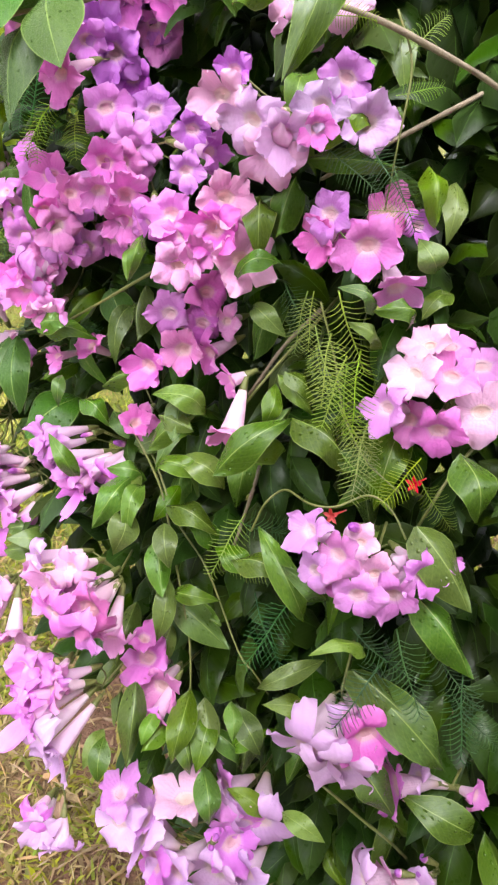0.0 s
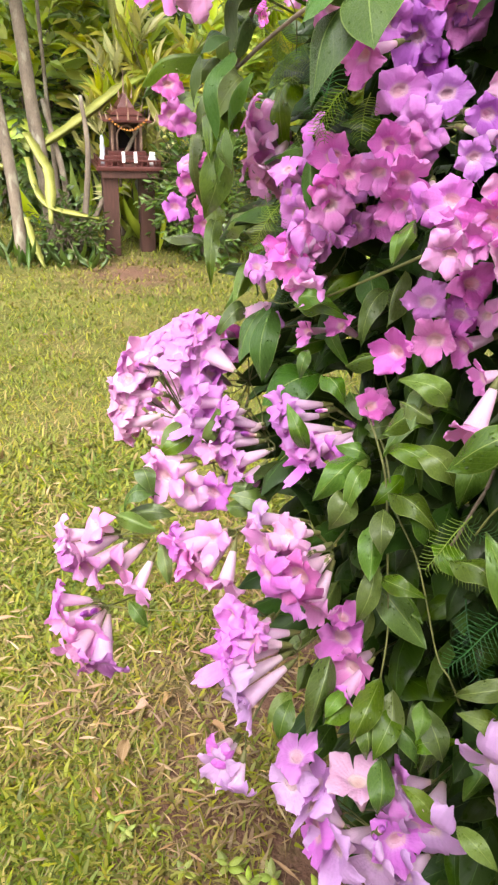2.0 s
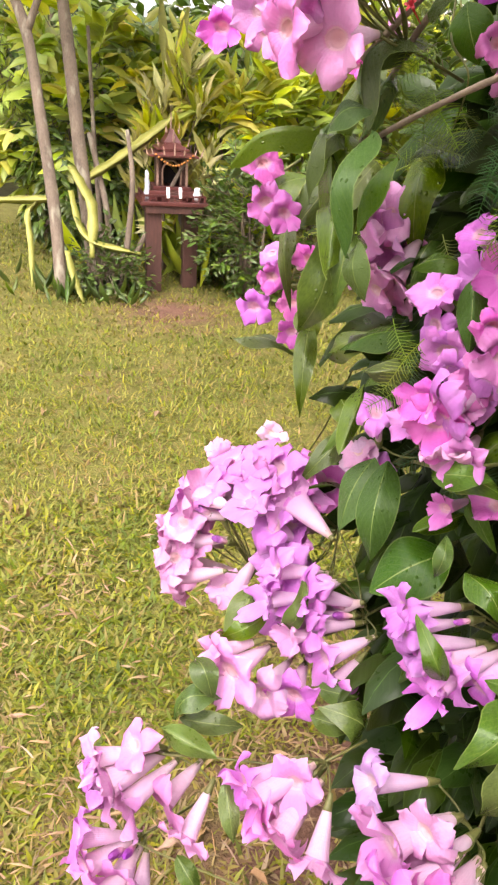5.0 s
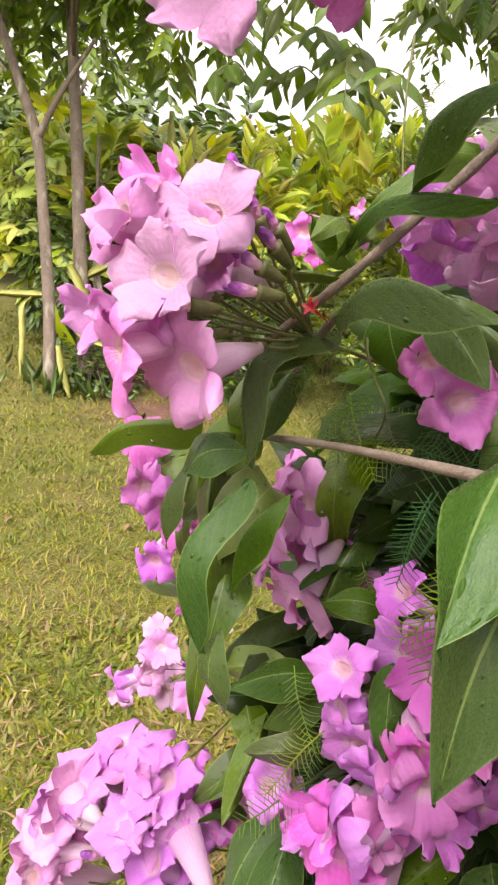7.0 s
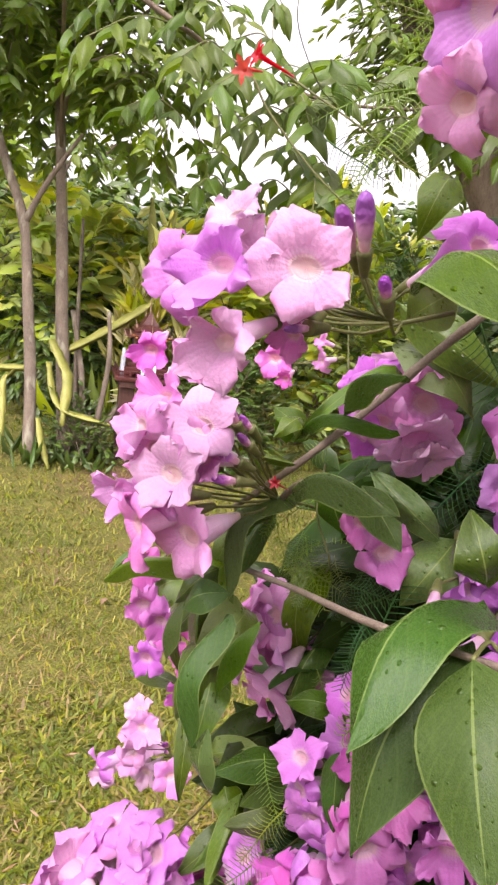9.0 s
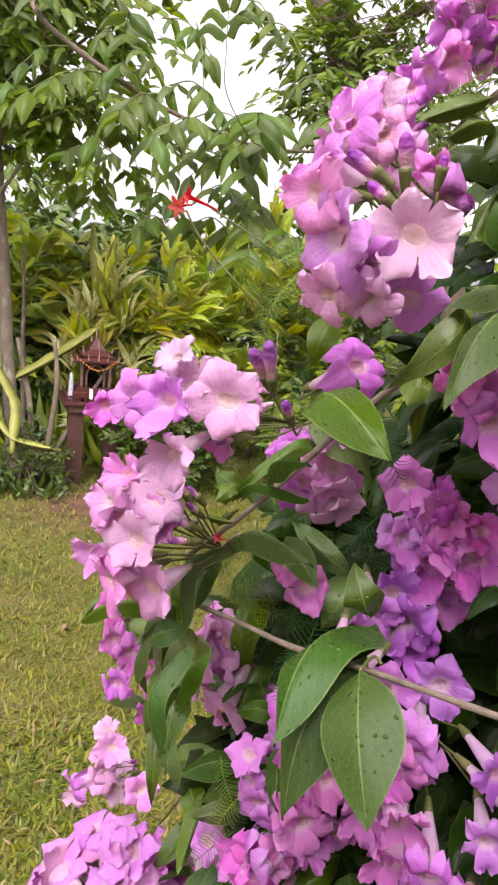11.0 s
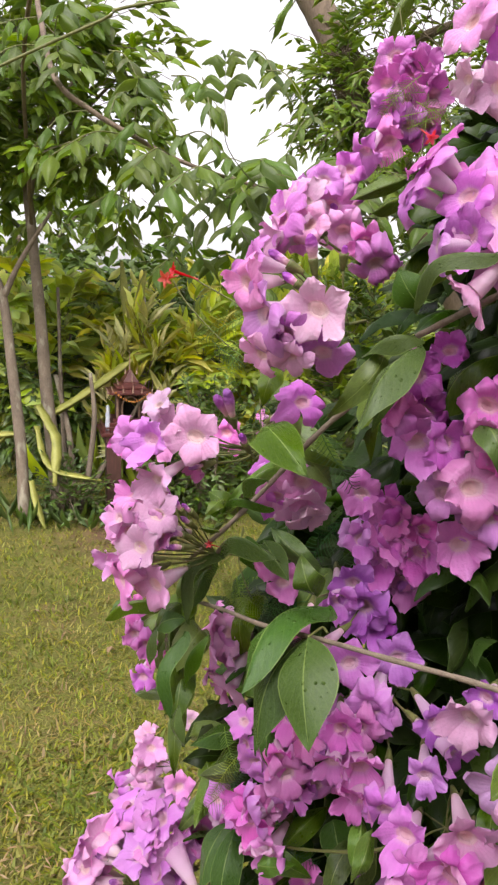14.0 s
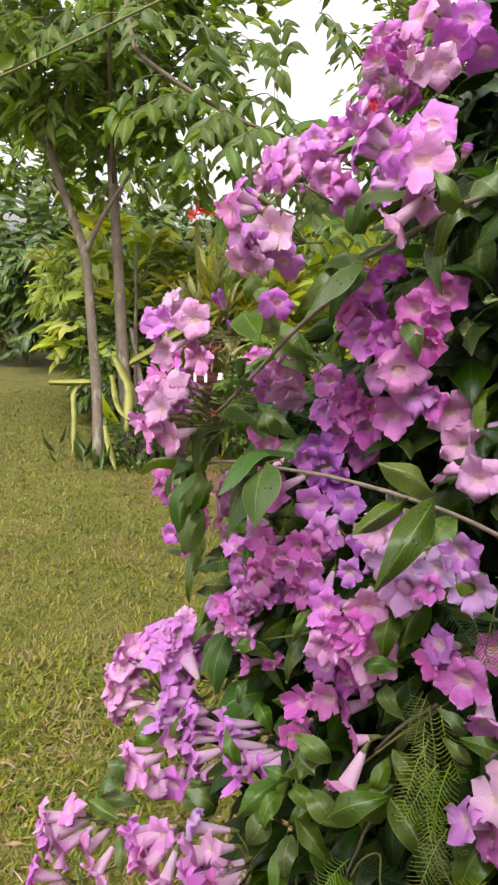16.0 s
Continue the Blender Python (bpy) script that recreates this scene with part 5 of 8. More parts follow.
wet_leaf((.030, 1.097, 1.643), (-.001, 1.088, 1.665), 0.027, (-.309, -.619, .722), 1.0, 2)
wet_leaf((.075, 1.055, 1.382), (.021, 1.022, 1.364), 0.031, (-.196, -.588, .784), 1.2, 1)
wet_leaf((.078, 1.066, 1.360), (.042, 1.043, 1.326), 0.032, (-.196, -.588, .784), 1.2, 1)
wet_leaf((.114, 1.059, 1.445), (.066, 1.048, 1.438), 0.024, (.000, -.600, .800), 1.4, 2)
wet_leaf((.126, 1.006, 1.449), (.137, .994, 1.392), 0.024, (.101, -.909, .404), 1.0, 0)
wet_leaf((.053, .939, 1.475), (.068, .929, 1.436), 0.027, (-.527, -.738, .422), 1.0, 3)
wet_leaf((.063, 1.045, 1.256), (.052, 1.000, 1.191), 0.044, (-.303, -.808, .505), 1.0, 1)
wet_leaf((.079, 1.036, 1.261), (.090, .994, 1.173), 0.041, (.000, -.914, .406), 1.2, 2)
wet_leaf((.155, 1.032, 1.187), (.096, .984, 1.145), 0.064, (-.101, -.704, .704), 1.0, 3)
wet_leaf((.203, 1.028, 1.331), (.223, 1.018, 1.279), 0.040, (.218, -.873, .436), 1.0, 0)
wet_leaf((.136, .934, 1.775), (.209, .863, 1.763), 0.041, (-.100, -.597, .796), 1.2, 3)
wet_leaf((.254, 1.026, 1.860), (.224, .933, 1.787), 0.039, (-.309, -.722, .619), 1.0, 1)
wet_leaf((.319, .970, 1.937), (.255, .986, 1.887), 0.021, (-.318, -.424, .848), 1.8, 2)
wet_leaf((.248, 1.034, 1.894), (.225, 1.029, 1.928), 0.035, (-.318, -.848, .424), 1.0, 3)
wet_leaf((.256, 1.028, 1.864), (.203, 1.005, 1.847), 0.022, (-.105, -.527, .843), 1.8, 1)

# woody stems of the vine
def vine_stem(points, r0, r1, name="stem", mat=None):
    s = Soup()
    tube(s, points, r0, r1, 8, 6, 0.12, chance)
    return child(name, s.mesh(name, mat or twig_mat), vine, VINE_OFF)


vine_stem([(.002, 1.036, 1.592), (.030, 1.035, 1.620), (.060, 1.036, 1.652), (.096, 1.043, 1.695), (.130, 1.049, 1.738), (.166, 1.055, 1.779), (.200, 1.058, 1.809), (.240, 1.063, 1.839)], 0.00260, 0.00360)
vine_stem([(.238, 1.074, 1.866), (.303, 1.074, 1.904), (.359, 1.065, 1.933), (.411, 1.051, 1.951), (.459, 1.035, 1.972)], 0.00340, 0.00400)
vine_stem([(.353, .947, 1.203), (.375, .912, 1.247), (.410, .920, 1.296), (.448, .929, 1.344), (.465, .976, 1.353)], 0.00160, 0.00176, mat=stalk_mat)
vine_stem([(.437, .963, 1.469), (.463, .923, 1.489), (.491, .929, 1.504), (.522, .936, 1.521), (.557, .945, 1.540), (.588, .996, 1.553)], 0.00200, 0.00240)
vine_stem([(.212, 1.002, 1.194), (.241, .954, 1.192), (.272, .933, 1.148), (.289, .915, 1.114), (.312, .878, 1.040), (.332, .843, .973), (.339, .806, .905), (.336, .819, .844)], 0.00144, 0.00112, mat=stalk_mat)
vine_stem([(.252, .995, 1.141), (.276, .942, 1.143), (.304, .909, 1.097), (.345, .880, 1.054), (.389, .835, .979), (.409, .818, .967), (.427, .830, .922)], 0.00128, 0.00096, mat=stalk_mat)
vine_stem([(.555, .835, 1.154), (.562, .815, 1.200), (.579, .834, 1.225), (.602, .856, 1.250), (.629, .910, 1.249)], 0.00160, 0.00176, mat=stalk_mat)
vine_stem([(.478, .768, .874), (.499, .739, .893), (.536, .733, .863), (.569, .729, .837), (.598, .749, .780)], 0.00144, 0.00160, mat=stalk_mat)
vine_stem([(.364, .932, 1.035), (.376, .895, 1.091), (.386, .891, 1.134), (.394, .884, 1.170), (.396, .915, 1.175)], 0.00176, 0.00208)
vine_stem([(.095, 1.067, 1.252), (.135, 1.017, 1.281), (.195, .988, 1.320), (.269, .970, 1.368), (.283, 1.006, 1.372)], 0.00160, 0.00176, mat=stalk_mat)
vine_stem([(-.027, 1.077, 1.504), (-.002, 1.066, 1.530), (.016, 1.057, 1.571), (.037, 1.047, 1.608), (.056, 1.032, 1.628)], 0.00220, 0.00300)
vine_stem([(-.112, 1.219, 1.062), (-.083, 1.180, 1.115), (-.034, 1.152, 1.212), (.001, 1.112, 1.298), (-.003, 1.137, 1.302)], 0.00112, 0.00096, mat=stalk_mat)
vine_stem([(-.100, .860, .941), (-.050, .841, .973), (.003, .859, .983), (.089, .894, .991), (.100, .938, .968)], 0.00112, 0.00096, mat=stalk_mat)
vine_stem([(-.101, .835, .833), (-.052, .807, .874), (.026, .801, .906), (.099, .796, .941), (.109, .823, .924)], 0.00112, 0.00096, mat=stalk_mat)
vine_stem([(.379, .934, 1.251), (.413, .934, 1.309), (.448, .930, 1.352)], 0.00200, 0.00220)
vine_stem([(-.020, 1.080, 1.520), (.005, 1.060, 1.532), (.075, .998, 1.563), (.147, .940, 1.589), (.210, .925, 1.598), (.282, .896, 1.612), (.335, .893, 1.613), (.390, .893, 1.610), (.450, .900, 1.600), (.510, .910, 1.580), (.600, .940, 1.540), (.750, 1.050, 1.450)], .0022, .0026)
vine_stem([(.214, .925, 1.606), (.207, .93, 1.607), (.203, .905, 1.608)], .0013, .0012, mat=stalk_mat)

# ---- inner foliage of the vine ----
def lerp(z, zs, vs):
    return float(np.interp(z, zs, vs))


def front_of(x, z):
    """How far ahead the leafy face of the vine stands."""
    y = lerp(z, (0.3, 0.6, 0.8, 1.0, 1.2, 1.5, 1.7, 2.0, 2.5, 3.0), (0.98, 0.94, 0.9, 0.95, 1.02, 1.08, 1.14, 1.16, 1.35, 1.6))
    return y - 0.32 * (min(max(x, 0.0), 1.0) - 0.25)


def edge_of(z):
    """Where its open side ends."""
    return lerp(z, (0.3, 0.6, 0.8, 1.0, 1.2, 1.4, 1.6, 1.8, 2.0, 2.2, 2.6), (0.36, 0.26, 0.2, 0.1, 0.03, 0.03, 0.06, 0.17, 0.24, 0.28, 0.4))


low_v, low_f, low_uv = leaf_shape(4, 1, 0.16, 0.3, 1.2, 0.04, 3)


def scatter_leaf(soup, at, direction, normal, ln, w):
    m = np.array(leaf_matrix(at, np.asarray(at) + np.asarray(direction) * ln, w, normal))
    soup.add(low_v @ m[:3, :3].T + m[:3, 3], low_f, low_uv)


def leaf_place(rng, deep0, deep1, z0=0.28, z1=2.75):
    """A place in the leafy shell, and its outward way."""
    while True:
        z, x = rng.uniform(z0, z1), rng.uniform(-0.1, 1.5)
        d = rng.uniform(deep0, deep1)
        e = edge_of(z) + rng.normal(0, 0.03)
        y = front_of(x, z) + d
        side = x - (e - 0.3 * (y - front_of(e, z)))
        if x > 1.25 + 0.3 * noise.noise((z * 2.0, y * 2.0, 4)) or z > 2.6 + 0.25 * noise.noise((x * 3.0, y * 3.0, 9)):
            continue
        if side > 0.25 * d:
            return np.array((x, y, z)), side


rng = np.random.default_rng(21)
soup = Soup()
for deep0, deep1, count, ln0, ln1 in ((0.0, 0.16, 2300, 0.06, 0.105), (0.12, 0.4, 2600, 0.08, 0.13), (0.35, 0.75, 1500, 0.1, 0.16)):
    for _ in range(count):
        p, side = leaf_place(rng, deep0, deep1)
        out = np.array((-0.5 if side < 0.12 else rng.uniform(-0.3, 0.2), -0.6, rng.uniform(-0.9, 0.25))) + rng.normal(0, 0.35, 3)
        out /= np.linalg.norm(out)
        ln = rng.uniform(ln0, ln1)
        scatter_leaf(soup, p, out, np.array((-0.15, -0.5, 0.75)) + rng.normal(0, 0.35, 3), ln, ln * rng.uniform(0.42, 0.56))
# these leaves carry the vine's inner shade in their darker colour
tagged(child("foliage", soup.mesh("foliage", shade_leaf_mat), vine, VINE_OFF), kind="stuff")

# single leaves at the face of the shell
for _ in range(150):
    p, side = leaf_place(rng, -0.03, 0.05, 0.5, 2.3)
    if p[0] > 0.75 or (0.17 < p[0] < 0.24 and 1.6 < p[2] < 1.67):
        continue
    out = np.array((rng.uniform(-0.6, 0.3), -0.5, rng.uniform(-1.0, 0.1)))
    out /= np.linalg.norm(out)
    ln = rng.uniform(0.065, 0.11)
    vine_leaf(p, p + out * ln, ln * rng.uniform(0.4, 0.5), (-0.1, -0.8, 0.4))

# old wood inside
s = Soup()
for k in range(9):
    x0, y0 = rng.uniform(0.45, 1.2), rng.uniform(1.35, 1.8)
    pts = [(x0, y0, 0.0)]
    for j in range(1, 6):
        pts.append((x0 + rng.uniform(-0.22, 0.15) * j * 0.4, y0 + rng.uniform(-0.1, 0.1), 0.45 * j))
    tube(s, pts, 0.016, 0.006, 7, 4, 0.15, rng)
child("old_wood", s.mesh("old_wood", twig_mat), vine, VINE_OFF, "grey woody stems inside the vine")


# ---- the climbing feather-leaved vine with red star flowers ----
creeper = thing("cypress_vine", "thin climbing vine with feathery leaves and small red star flowers", "vine", (0.5, 1.45, 0))
CREEP_OFF = Matrix.Translation((-0.5, -1.45, 0))


def feather_mesh(seed, mat):
    """A leaf split to the midrib into thin threads: length 1 along y."""
    r = np.random.default_rng(seed)
    s = Soup()
    tube(s, [(0, 0, 0), (0.02, 0.35, 0.05), (0, 0.7, 0.04), (0.0, 1.0, -0.04)], 0.011, 0.006, 4, 4)
    for k in range(15):
        t = 0.12 + 0.86 * k / 14
        ln = 0.24 * math.sin(math.pi * (0.18 + 0.72 * t)) + 0.04
        for sd in (-1, 1):
            a = 0.35 + 0.3 * t + r.uniform(-0.1, 0.1)
            q = np.array((0.0, t, 0.05 * math.sin(3 * t)))
            e = q + np.array((sd * ln * math.cos(a), ln * math.sin(a) * 0.9, r.uniform(-0.05, 0.02)))
            mid = 0.5 * (q + e) + np.array((0, 0.015, 0.04))
            tube(s, [q, mid, e], 0.0065, 0.004, 3, 2, ends=False)
    return s.mesh("feather_leaf", mat)


feathers = [feather_mesh(k, feather_mat) for k in range(3)] + [feather_mesh(k + 3, dark_feather_mat) for k in range(3)]


def feather(at, direction, ln, dark=0, facing=(-0.1, -0.9, 0.3)):
    d = np.asarray(direction, float)
    d /= np.linalg.norm(d)
    child("feather_leaf", feathers[int(chance.integers(3)) + 3 * dark], creeper, CREEP_OFF @ leaf_matrix(at, np.asarray(at) + d * ln, ln, facing))


def star_mesh():
    """A narrow red tube that opens into a five-pointed star."""
    v, f, uv = [], [], []
    n = 20
    prof = [(0, 0.03), (0.4, 0.045), (0.8, 0.07), (0.92, 0.09)]
    for z, r in prof:
        for k in range(n):
            v.append((r * math.cos(k * math.pi / 10), r * math.sin(k * math.pi / 10), z))
            uv.append((k / n, 0.55 + 0.2 * z))
    for q in (0.5, 1.0):
        for k in range(n):
            ph = abs(((k % 4) - 2) / 2)
            r = 0.09 + q * (0.08 + 0.26 * ph)
            v.append((r * math.cos(k * math.pi / 10), r * math.sin(k * math.pi / 10), 0.96 + 0.05 * q))
            uv.append((k / n, 0.9))
    f = [(i * n + k, i * n + (k + 1) % n, (i + 1) * n + (k + 1) % n, (i + 1) * n + k) for i in range(5) for k in range(n)]
    return mesh_of("red_flower", v, f, red_mat, uv)


star_me = star_mesh()


def star(base, face, width=0.028):
    child("red_flower", star_me, creeper, CREEP_OFF @ aim(base, face, width), "scarlet star-shaped flower")


def tendril(points, r=0.0011, mat=None):
    s = Soup()
    tube(s, points, r, r * 0.7, 5, 6)
    child("vine_stem", s.mesh("vine_stem", mat or stalk_mat), creeper, CREEP_OFF)


feather((.443, .900, 1.344), (.333, -.520, -.786), 0.071, 0)
feather((.474, .860, 1.330), (-.249, -.667, -.702), 0.072, 0)
feather((.470, .847, 1.289), (.464, -.601, -.651), 0.068, 0)
feather((.498, .835, 1.276), (-.147, -.736, -.661), 0.077, 0)
feather((.477, .828, 1.246), (.735, -.468, -.491), 0.058, 0)
feather((.547, .813, 1.256), (-.561, -.727, -.396), 0.060, 0)
feather((.552, .821, 1.228), (.598, -.075, -.798), 0.057, 0)
feather((.388, .859, 1.149), (-.414, -.525, -.743), 0.072, 0)
feather((.354, .891, 1.073), (.912, -.366, -.183), 0.065, 0)
feather((.444, .785, 1.105), (-.509, -.641, -.574), 0.077, 1)
feather((.403, .852, 1.051), (.421, -.647, -.635), 0.088, 1)
feather((.501, .760, 1.099), (.757, -.044, -.652), 0.079, 1)
feather((.544, .768, 1.096), (.336, -.453, -.826), 0.084, 1)
feather((.577, .774, 1.085), (.599, -.234, -.766), 0.085, 1)
feather((.539, .768, 1.058), (-.543, -.562, -.624), 0.082, 1)
feather((.617, .775, 1.042), (.032, -.562, -.827), 0.082, 1)
feather((.612, .770, 1.015), (.670, -.084, -.737), 0.077, 1)
feather((.496, .910, 1.572), (.625, .516, .586), 0.051, 0)
feather((.492, .905, 1.542), (.922, .330, .202), 0.042, 0)
feather((.431, .874, 1.594), (.836, -.539, -.104), 0.043, 0)
feather((.475, .899, 1.506), (.502, -.563, -.657), 0.062, 1)
feather((.498, .910, 1.488), (.430, -.206, -.879), 0.059, 1)
feather((.437, .913, 1.502), (.730, -.471, -.495), 0.064, 1)
feather((.523, .889, 1.452), (-.999, .037, .033), 0.044, 0)
feather((.409, .928, 1.377), (.514, -.491, -.704), 0.061, 1)
feather((.433, .914, 1.373), (-.136, -.325, -.936), 0.060, 0)
feather((.163, 1.007, 1.526), (-.515, -.186, -.837), 0.065, 0)
feather((.173, 1.045, 1.515), (.128, -.691, -.711), 0.062, 0)
feather((.148, 1.025, 1.319), (-.726, -.320, -.609), 0.069, 1)
feather((.136, 1.001, 1.303), (.943, .121, -.310), 0.061, 1)
feather((.142, 1.027, 1.513), (.104, -.750, -.653), 0.068, 0)
feather((.156, 1.035, 1.323), (-.089, -.769, -.633), 0.069, 1)
feather((.439, .911, 1.374), (-.018, -.468, -.883), 0.057, 0)
feather((.446, .914, 1.319), (.282, -.702, -.654), 0.064, 0)
feather((.121, 1.048, 1.536), (-.075, -.623, -.778), 0.057, 1)
feather((.099, 1.098, 1.509), (.884, -.171, -.435), 0.064, 1)
feather((.101, .989, 1.400), (-.388, -.443, -.808), 0.051, 0)
feather((.098, .994, 1.356), (-.405, -.909, -.103), 0.053, 0)
feather((.014, 1.130, 1.508), (.838, .300, .456), 0.072, 0)
feather((.037, 1.106, 1.537), (.926, -.323, -.196), 0.062, 0)
feather((.054, 1.064, 1.574), (.576, -.535, -.618), 0.060, 0)
feather((.124, 1.014, 1.548), (-.121, -.309, -.943), 0.041, 1)
feather((.100, 1.032, 1.564), (.917, .341, -.209), 0.040, 1)
feather((.049, 1.075, 1.567), (.089, -.095, -.992), 0.053, 0)
feather((.098, .997, 1.389), (-.043, -.121, -.992), 0.045, 1)
feather((.080, 1.108, 1.431), (.394, .199, -.897), 0.050, 0)
feather((.172, 1.117, 1.659), (-.519, -.374, -.768), 0.076, 1)
feather((.143, 1.131, 1.648), (.471, -.246, -.847), 0.073, 1)
feather((.070, .999, 1.867), (.554, .672, .492), 0.062, 0)
feather((.095, 1.003, 1.882), (-.637, -.646, -.421), 0.065, 0)
feather((.077, 1.021, 1.900), (.600, .405, .690), 0.063, 0)
feather((.063, 1.008, 1.854), (.893, .298, -.337), 0.059, 0)
feather((.096, 1.004, 1.866), (-.249, -.676, -.693), 0.061, 0)
feather((.120, 1.028, 1.912), (-.863, -.472, .181), 0.062, 0)
feather((.152, 1.162, 2.030), (.650, .430, .626), 0.056, 0)
feather((.111, 1.184, 2.000), (-.179, -.469, -.865), 0.044, 0)
feather((.120, 1.048, 1.583), (-.118, -.732, -.671), 0.041, 1)
feather((.083, 1.062, 1.469), (.470, .194, -.861), 0.045, 0)
feather((.062, 1.030, 1.399), (.584, -.454, -.672), 0.050, 0)
feather((.142, 1.064, 1.772), (.468, .192, -.862), 0.084, 1)
feather((.122, 1.037, 1.499), (.216, .203, .955), 0.089, 1)
feather((.458, .870, 1.347), (-.059, -.762, -.644), 0.076, 0)
feather((.475, .856, 1.324), (.046, -.073, -.996), 0.074, 0)
feather((.451, .912, 1.437), (.738, -.141, -.660), 0.071, 0)
feather((.461, .885, 1.383), (.392, -.063, -.918), 0.082, 0)
feather((.486, .863, 1.335), (-.027, -.493, -.870), 0.080, 0)
feather((.474, .844, 1.284), (.507, .290, -.811), 0.074, 0)
feather((.378, .886, 1.120), (.725, .493, -.481), 0.087, 1)
feather((.199, 1.168, 2.138), (-.619, -.300, -.726), 0.057, 0)
feather((.183, 1.154, 2.094), (.984, -.173, .040), 0.051, 0)
feather((.201, 1.142, 2.105), (.816, .391, -.425), 0.044, 0)
feather((.041, 1.051, 1.571), (.806, -.268, -.528), 0.036, 0)
feather((.051, 1.065, 1.579), (.177, -.749, -.639), 0.034, 0)
feather((.069, 1.066, 1.576), (-.317, -.887, -.336), 0.036, 0)
feather((.046, 1.071, 1.545), (.893, .338, -.297), 0.033, 0)
feather((.070, 1.065, 1.551), (-.269, -.429, -.862), 0.034, 0)
feather((.010, 1.113, 1.529), (.858, .060, -.511), 0.037, 0)
feather((.077, 1.072, 1.564), (.580, -.448, -.680), 0.034, 0)
feather((.097, 1.056, 1.555), (-.216, -.123, -.969), 0.034, 1)
feather((.014, 1.048, 1.639), (.962, -.248, -.116), 0.027, 0)
feather((.028, 1.056, 1.633), (.877, -.315, -.363), 0.027, 0)
feather((.060, 1.112, 1.751), (-.072, -.745, -.664), 0.035, 0)
feather((.049, 1.102, 1.741), (.473, .320, -.821), 0.035, 0)
feather((.154, 1.179, 2.119), (.981, -.180, .068), 0.050, 0)
feather((.186, 1.176, 2.087), (.781, .488, .388), 0.044, 0)
feather((.155, 1.147, 1.975), (.710, .325, .625), 0.049, 0)
feather((.154, 1.014, 1.923), (.935, .077, .347), 0.036, 0)
feather((.046, 1.001, 1.853), (.870, -.245, -.427), 0.052, 1)
feather((.078, 1.001, 1.842), (-.159, -.232, -.960), 0.047, 0)
feather((.037, 1.063, 1.620), (-.068, -.626, -.777), 0.050, 0)
feather((.056, 1.065, 1.606), (-.596, -.463, -.656), 0.050, 0)
feather((.025, 1.070, 1.578), (.428, -.018, -.903), 0.046, 0)
feather((.058, 1.080, 1.648), (-.741, -.318, -.592), 0.045, 0)
feather((.162, 1.121, 1.669), (.005, -.077, -.997), 0.051, 1)
feather((.097, 1.041, 1.797), (-.189, -.024, -.982), 0.040, 1)
tendril([(.396, .845, 1.138), (.409, .844, 1.174), (.428, .843, 1.192), (.451, .781, 1.218), (.474, .775, 1.221), (.502, .781, 1.232), (.522, .773, 1.224), (.536, .758, 1.205)], .0013)
tendril([(.446, .898, 1.368), (.464, .884, 1.318), (.477, .851, 1.276), (.498, .822, 1.247), (.532, .802, 1.224)])
tendril([(.486, .915, 1.603), (.502, .908, 1.564), (.498, .896, 1.508), (.495, .905, 1.451)])
tendril([(-.042, 1.107, 1.920), (-.021, 1.112, 1.909), (.019, 1.123, 1.888), (.065, 1.135, 1.860)])
tendril([(-.068, 1.106, 1.916), (-.050, 1.107, 1.891), (-.009, 1.114, 1.852), (.028, 1.122, 1.824)])
tendril([(-.103, 1.478, 2.108), (-.022, 1.505, 2.100), (.028, 1.537, 2.198), (.074, 1.572, 2.321)], .0008)
tendril([(.129, 1.316, 2.268), (.140, 1.314, 2.231), (.173, 1.317, 2.172), (.175, 1.302, 2.071)], .0009)
tendril([(-.009, 1.245, 1.803), (.001, 1.227, 1.747), (.020, 1.207, 1.676), (.031, 1.199, 1.641)], .0011)
tendril([(.058, 1.069, 1.635), (.068, 1.039, 1.607), (.090, 1.019, 1.583), (.074, 1.068, 1.549)], .0009)
star((.485, .793, 1.207), (.466, .766, 1.214), .02)
star((-.034, 1.108, 1.918), (-.062, 1.073, 1.929))
star((-.063, 1.109, 1.922), (-.068, 1.076, 1.915))
star((.043, 1.041, 1.616), (.039, 1.010, 1.630), .013)
star((.233, 1.038, 2.051), (.25, 1.024, 2.037), .018)
star((.555, .815, 1.235), (.536, .787, 1.241), .02)

# ---- lawn ----
def grass_material():
    m, n, l, out = nodes_of("grass_blades")
    uv = n.new("ShaderNodeUVMap")
    sep = n.new("ShaderNodeSeparateXYZ")
    l.new(uv.outputs[0], sep.inputs[0])
    r = ramp(n, [(0.0, (0.09, 0.135, 0.011)), (0.3, (0.155, 0.187, 0.016)), (0.55, (0.245, 0.24, 0.03)), (0.78, (0.26, 0.195, 0.062)), (0.92, (0.2, 0.125, 0.06)), (1.0, (0.36, 0.26, 0.14))])
    l.new(sep.outputs[0], r.inputs[0])
    c = jitter(n, l, r.outputs[0], "island", 0.014, 0.25, 0.55)
    thin(n, l, out, c, 0.55, 0.3, 0.3, None, (1.0, 1.0, 0.5))
    return m


